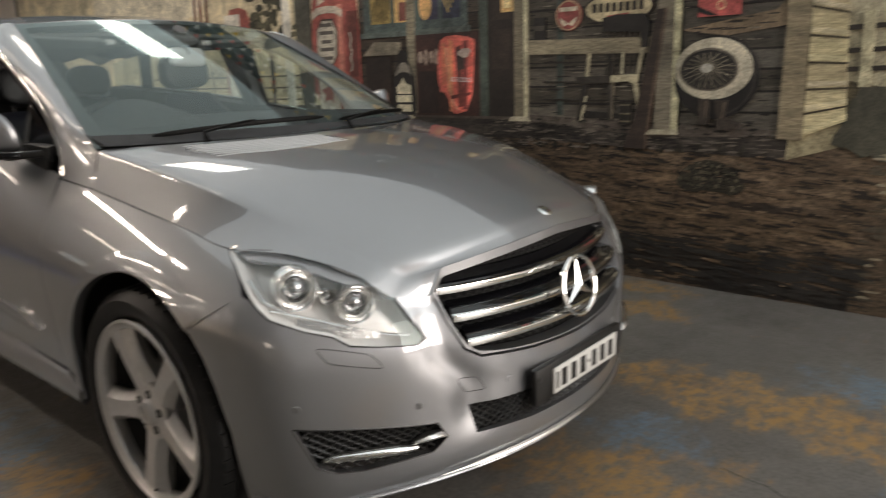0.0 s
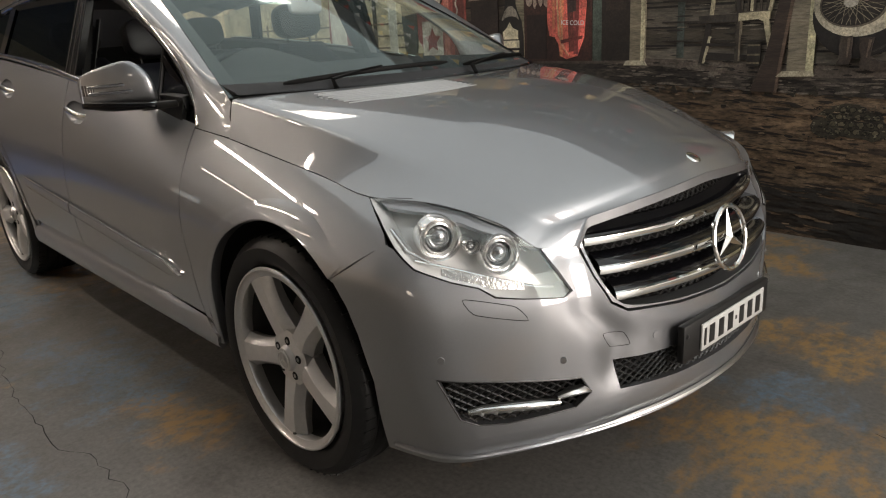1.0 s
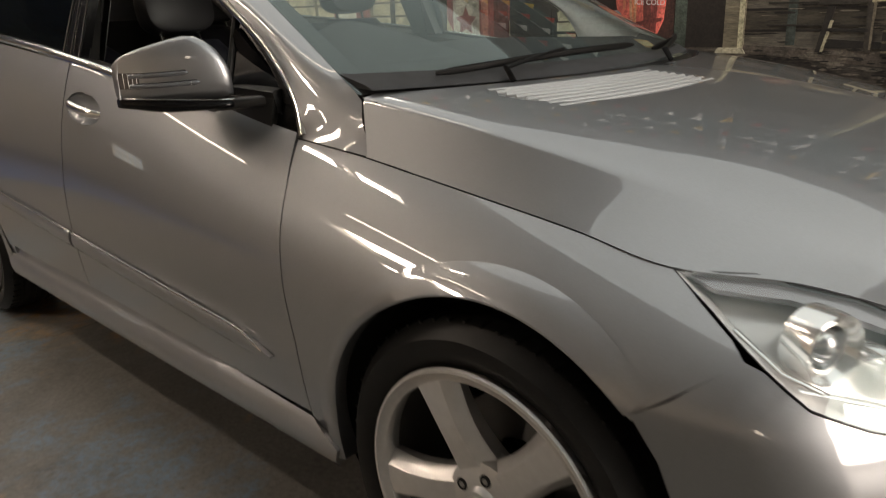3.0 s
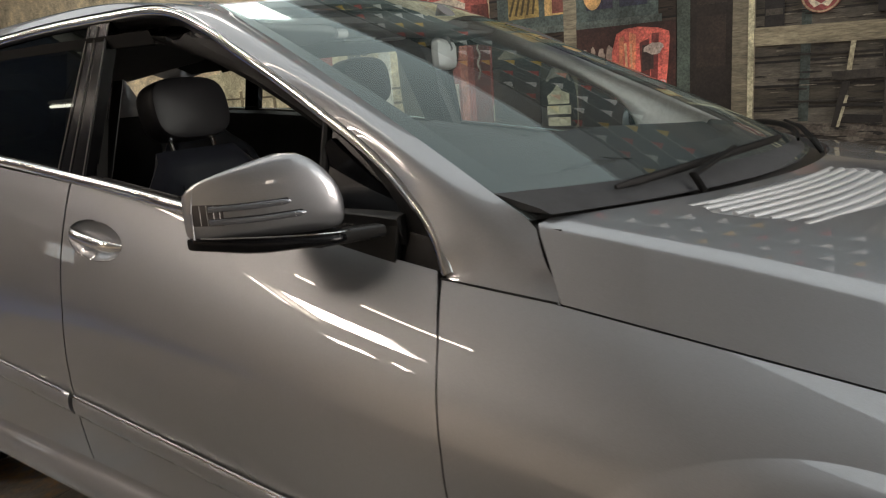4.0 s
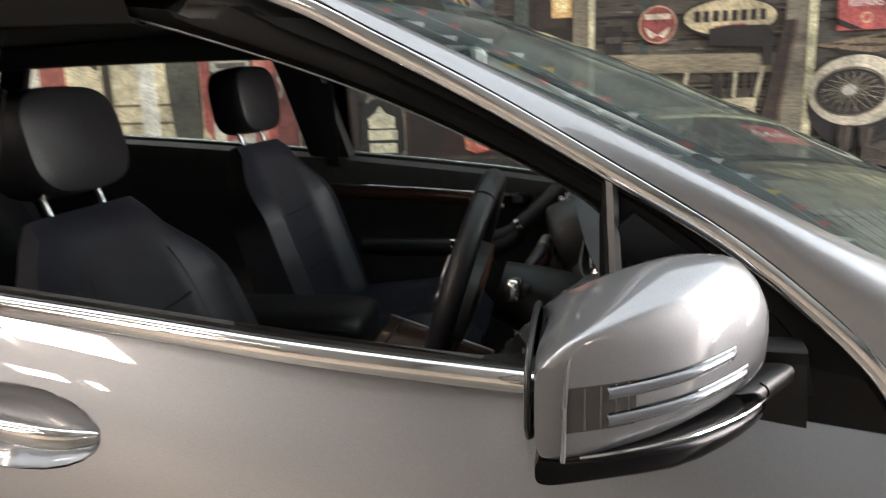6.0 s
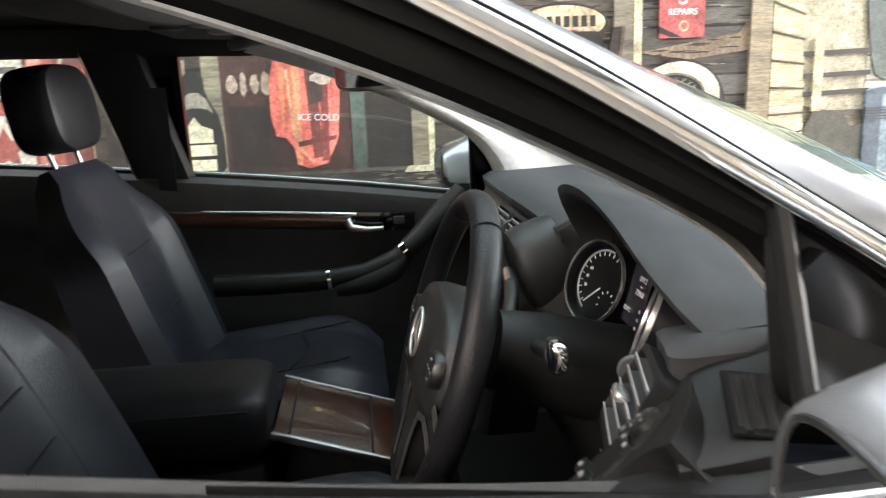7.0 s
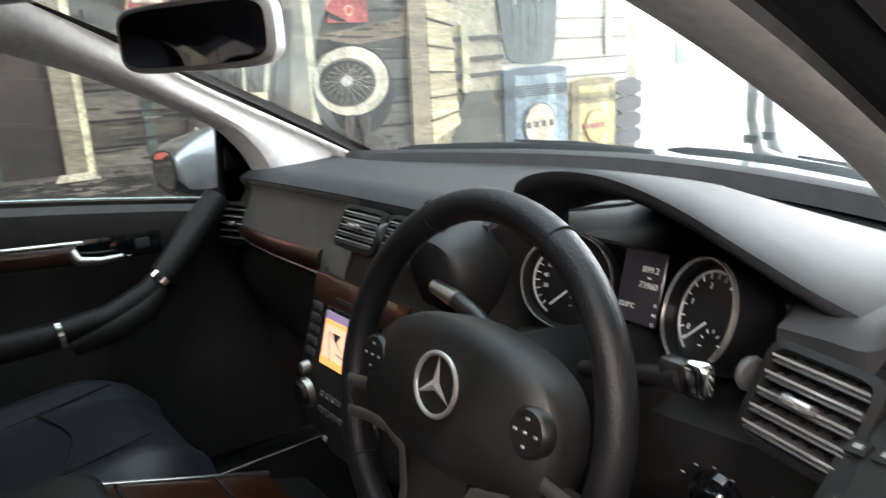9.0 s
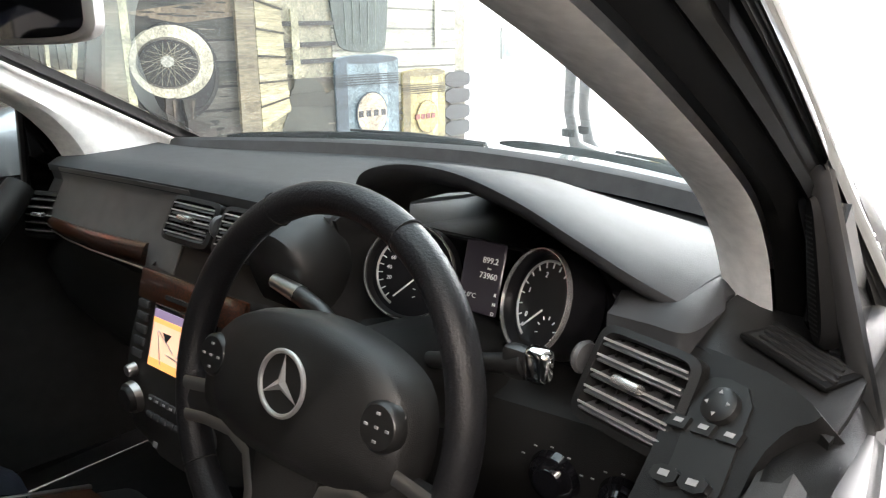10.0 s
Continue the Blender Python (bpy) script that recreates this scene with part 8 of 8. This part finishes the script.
# Rear-view mirror, visors, overhead console
rv = new("rear_view_mirror")
rv.parent = car
rv.location = (.02, -.01, .008)
RM = Matrix.Translation((-1.195, .055, 1.388)) @ pose(0, 0, 0, -.7, 0, 26)
rings = []
for x, k in ((-.016, .96), (-.012, 1.0), (.004, 1.0), (.018, .86), (.026, .5)):
    rings.append([RM @ Vector((x, a * k, b * k)) for a, b in oval(36, .130, .043, 5)])
part("mirror_shell", loft_bm(rings), SHELL, rv)
bm = bmesh.new()
bm.faces.new([bm.verts.new(RM @ Vector((-.0175, a, b))) for a, b in oval(36, .120, .036, 5)])
part("mirror_face", bm, MIRROR_DARK, rv, "dark dimming mirror glass")
part("mirror_stem", tube_bm([RM @ Vector((.02, -.03, .01)), (-1.17, 0, 1.47), (-1.14, 0, 1.505)], [.012, .016, .03], 12), HEADLINER_DARK, rv)
rings = []
for x, w, z0, z1 in ((-1.075, .030, 1.462, 1.476), (-1.10, .065, 1.448, 1.485), (-1.16, .085, 1.443, 1.500), (-1.24, .13, 1.450, 1.52), (-1.31, .19, 1.462, 1.53), (-1.42, .20, 1.462, 1.54), (-1.60, .19, 1.470, 1.54), (-1.72, .15, 1.49, 1.54)):
    rings.append([(x, a, (z0 + z1) / 2 + b) for a, b in oval(28, w, (z1 - z0) / 2, 3)])
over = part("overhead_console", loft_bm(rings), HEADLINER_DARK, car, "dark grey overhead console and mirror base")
for y in (-.07, .07):
    part("reading_lamp", pad((-1.40, y, 1.462), (.10, .075, .010), 3), SHELL, over)
part("console_switch", box_bm((.05, .03, .012), (-1.50, 0, 1.466), .003), BLACK, over)
brow_rows = []
for y in np.linspace(-.60, .60, 25):
    c = 1 - (y / .60) ** 2
    brow_rows.append([(-1.30 + .10 * c - .03, y, 1.492 + .012 * c), (-1.31 + .10 * c - .03, y, 1.478 + .012 * c), (-1.36 + .08 * c, y, 1.478 + .006 * c), (-1.62, y, 1.490), (-1.62, y, 1.51)])
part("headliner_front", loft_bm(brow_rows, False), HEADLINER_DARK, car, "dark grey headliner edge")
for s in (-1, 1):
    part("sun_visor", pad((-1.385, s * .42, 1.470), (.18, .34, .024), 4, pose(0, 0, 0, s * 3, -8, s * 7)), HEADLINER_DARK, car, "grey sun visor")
    part("visor_clip", tube_bm([(-1.325, s * .215, 1.468), (-1.32, s * .26, 1.466)], .013, 10, up=(1, 0, 0)), SHELL, car)
    # seat belts at the pillars
    part("seat_belt", loft_bm([[(-1.70 + .02 * t, s * (.775 - .09 * t) , 1.05 + .33 * t), (-1.745 + .02 * t, s * (.775 - .09 * t), 1.05 + .33 * t), (-1.745 + .02 * t, s * (.772 - .09 * t), 1.05 + .33 * t), (-1.70 + .02 * t, s * (.772 - .09 * t), 1.05 + .33 * t)] for t in np.linspace(0, 1, 5)]), BLACK, car)

# The front end of the driver's door lining, with its switches
PO, PU, PV = Vector((-.983, -.723, 1.074)), Vector((-.504, -.864, 0)), Vector((.613, -.358, .704))
PN = PU.cross(PV).normalized() * -1
if PN.z < 0:
    PN = -PN


def on_panel(u, v, out=0.0):
    return PO + PU * u + PV * v + PN * out


def slab(poly, thick, out, material, name, parent, label=""):
    bm = bmesh.new()
    a = [bm.verts.new(on_panel(u, v, out)) for u, v in poly]
    b = [bm.verts.new(on_panel(u, v, out - thick)) for u, v in poly]
    bm.faces.new(a)
    for i in range(len(poly)):
        j = (i + 1) % len(poly)
        bm.faces.new((a[i], a[j], b[j], b[i]))
    bmesh.ops.recalc_face_normals(bm, faces=bm.faces)
    return part(name, bm, material, parent, label)


door_end = slab(rounded([(-.066, .011), (-.036, -.045), (-.014, -.110), (.0, -.16), (.075, -.13), (.062, -.06), (.050, -.018), (.054, .014), (.066, .026), (.068, .036), (.02, .044), (-.03, .040), (-.074, .034)], 1), .05, 0, DASH, "switch_panel", car, "black door-end panel with window switches")
slab(rounded([(-.036, .004), (-.022, .022), (.016, .024), (.034, -.022), (.052, -.068), (.050, -.095), (.006, -.092), (-.012, -.042)], 1), .006, .003, BLACK, "switch_plate", door_end)
part("mirror_dial", loft_bm([[on_panel(r * math.cos(a), r * math.sin(a) - .001, h) for a in np.linspace(0, 2 * math.pi, 25)[:-1]] for r, h in ((.016, .002), (.0155, .009), (.012, .011), (.002, .011))]), BLACK, door_end)
for k in range(4):
    a = radians(20 + 90 * k)
    slab([(.0095 * math.cos(a) + .0022 * math.cos(a + q), -.001 + .0095 * math.sin(a) + .0022 * math.sin(a + q)) for q in (0, 2.1, 4.2)], .001, .0118, DIM_INK, "dial_mark", door_end)
for k in range(3):
    u, v = -.022 + .0235 * k, -.030 + .0065 * k
    slab([(u - .009, v - .008), (u + .009, v - .003), (u + .008, v + .008), (u - .010, v + .003)], .006, .007, BLACK, "mirror_button", door_end)
    slab([(u - .004, v - .002), (u + .004, v), (u + .004, v + .004), (u - .004, v + .002)], .0005, .0076, DIM_INK, "button_mark", door_end)
for k in range(2):
    for j in range(2):
        u, v = .004 + .026 * k + .012 * j, -.070 + .008 * k - .034 * j
        slab(rounded([(u - .012, v - .011), (u + .012, v - .004), (u + .010, v + .010), (u - .014, v + .003)], 1), .010, .010, BLACK, "window_switch", door_end)
        slab([(u - .005, v - .004), (u + .004, v - .001), (u + .003, v + .004), (u - .006, v + .001)], .0005, .0106, DIM_INK, "button_mark", door_end)
inner_line = [(-.930, -.675, 1.099), (-.90, -.677, 1.109), (-.822, -.674, 1.117), (-.70, -.69, 1.105)]
outer_line = [(-.992, -.796, 1.080), (-.950, -.800, 1.086), (-.86, -.802, 1.096), (-.70, -.80, 1.090)]
rings = []
for t in np.linspace(0, 1, 25):
    a, b = curve3(inner_line, t), curve3(outer_line, t)
    rings.append([a + Vector((.01, 0, -.05)), a + Vector((0, 0, -.004)), a + Vector((-.001, -.004, 0)), a.lerp(b, .35) + Vector((0, 0, .002)), a.lerp(b, .7) + Vector((0, 0, .001)), b, b + Vector((0, -.004, -.004)), b + Vector((.01, 0, -.05))])
part("door_top", loft_bm(rings), DASH, door_end, "black level top of the door-end panel")
rings = []
for t in np.linspace(0, 1, 21):
    x = -.70 - .62 * t
    top = 1.088 - .020 * smooth((t - .2) / .4)
    rings.append([(x, -.745, top - .05), (x, -.768, top - .012), (x, -.784, top - .002), (x, -.800, top - .004), (x, -.816, belt(x) + .013), (x, -.818, belt(x) - .04)])
part("door_shoulder", loft_bm(rings), DASH, door_end)
SLOT = Matrix.Translation((-.903, -.757, 1.1015)) @ pose(0, 0, 0, 12, 3, -20)
part("slot_plate", box_bm((.060, .084, .006), (0, 0, 0), .0025, 2, SLOT), SEAL, door_end)
part("slot_hollow", box_bm((.049, .072, .002), (0, 0, .0026), 0, 1, SLOT), VOID, door_end)
for k in range(4):
    part("slot_bar", box_bm((.0055, .072, .004), (-.0187 + .0125 * k, 0, .0040), .0012, 2, SLOT), DASH, door_end)
# Tweeter panel at the foot of the screen pillar
TW = Vector((-.884, -.760, 1.108))
TN = Vector((-.66, .75, .05))


def tweet(u, v, out=0.0):
    return TW + Vector((-.75, -.66, 0)) * (u * .026 * (1 - .42 * v)) + Vector((-.013, .015, .130)) * v + TN * out


outline = rounded([(0, 0), (1, 0), (1, .6), (.8, 1), (.2, 1), (0, .8)], 2)
rings = []
for out, k in ((-.014, 1.0), (0, 1.0), (.005, .94), (.006, .5), (.006, .1)):
    rings.append([tweet(.5 + (u - .5) * k, .5 + (v - .5) * k, out) for u, v in outline])
tweeter = part("tweeter_panel", loft_bm(rings), SEAL, car, "black speaker panel with a perforated grille")
bm = bmesh.new()
for i in range(24):
    for j in range(8):
        u, v = .24 + .075 * j + (i % 2) * .037, .10 + .033 * i
        bm.faces.new([bm.verts.new(tweet(u + .022 * math.cos(w), v + .009 * math.sin(w), .0066)) for w in (0, 1.05, 2.1, 3.14, 4.19, 5.24)])
part("speaker_grille", bm, BLACK, tweeter)


# Two more cars parked at the far end
other = copy_thing(car, Matrix.Translation((-7.15, 1.08, 0)))
tagged(other, "silver people carrier parked behind on blue-painted floor", "car")
dark = copy_thing(car, Matrix.Translation((-13.55, -.35, 0)))
tagged(dark, "dark navy car parked at the far end on blue floor", "car")
navy = {}
for ob in dark.children_recursive:
    if ob.type == "MESH" and ob.data.materials and ob.data.materials[0] == PAINT:
        if ob.data.name not in navy:
            navy[ob.data.name] = ob.data.copy()
            navy[ob.data.name].materials[0] = NAVY_PAINT
        ob.data = navy[ob.data.name]
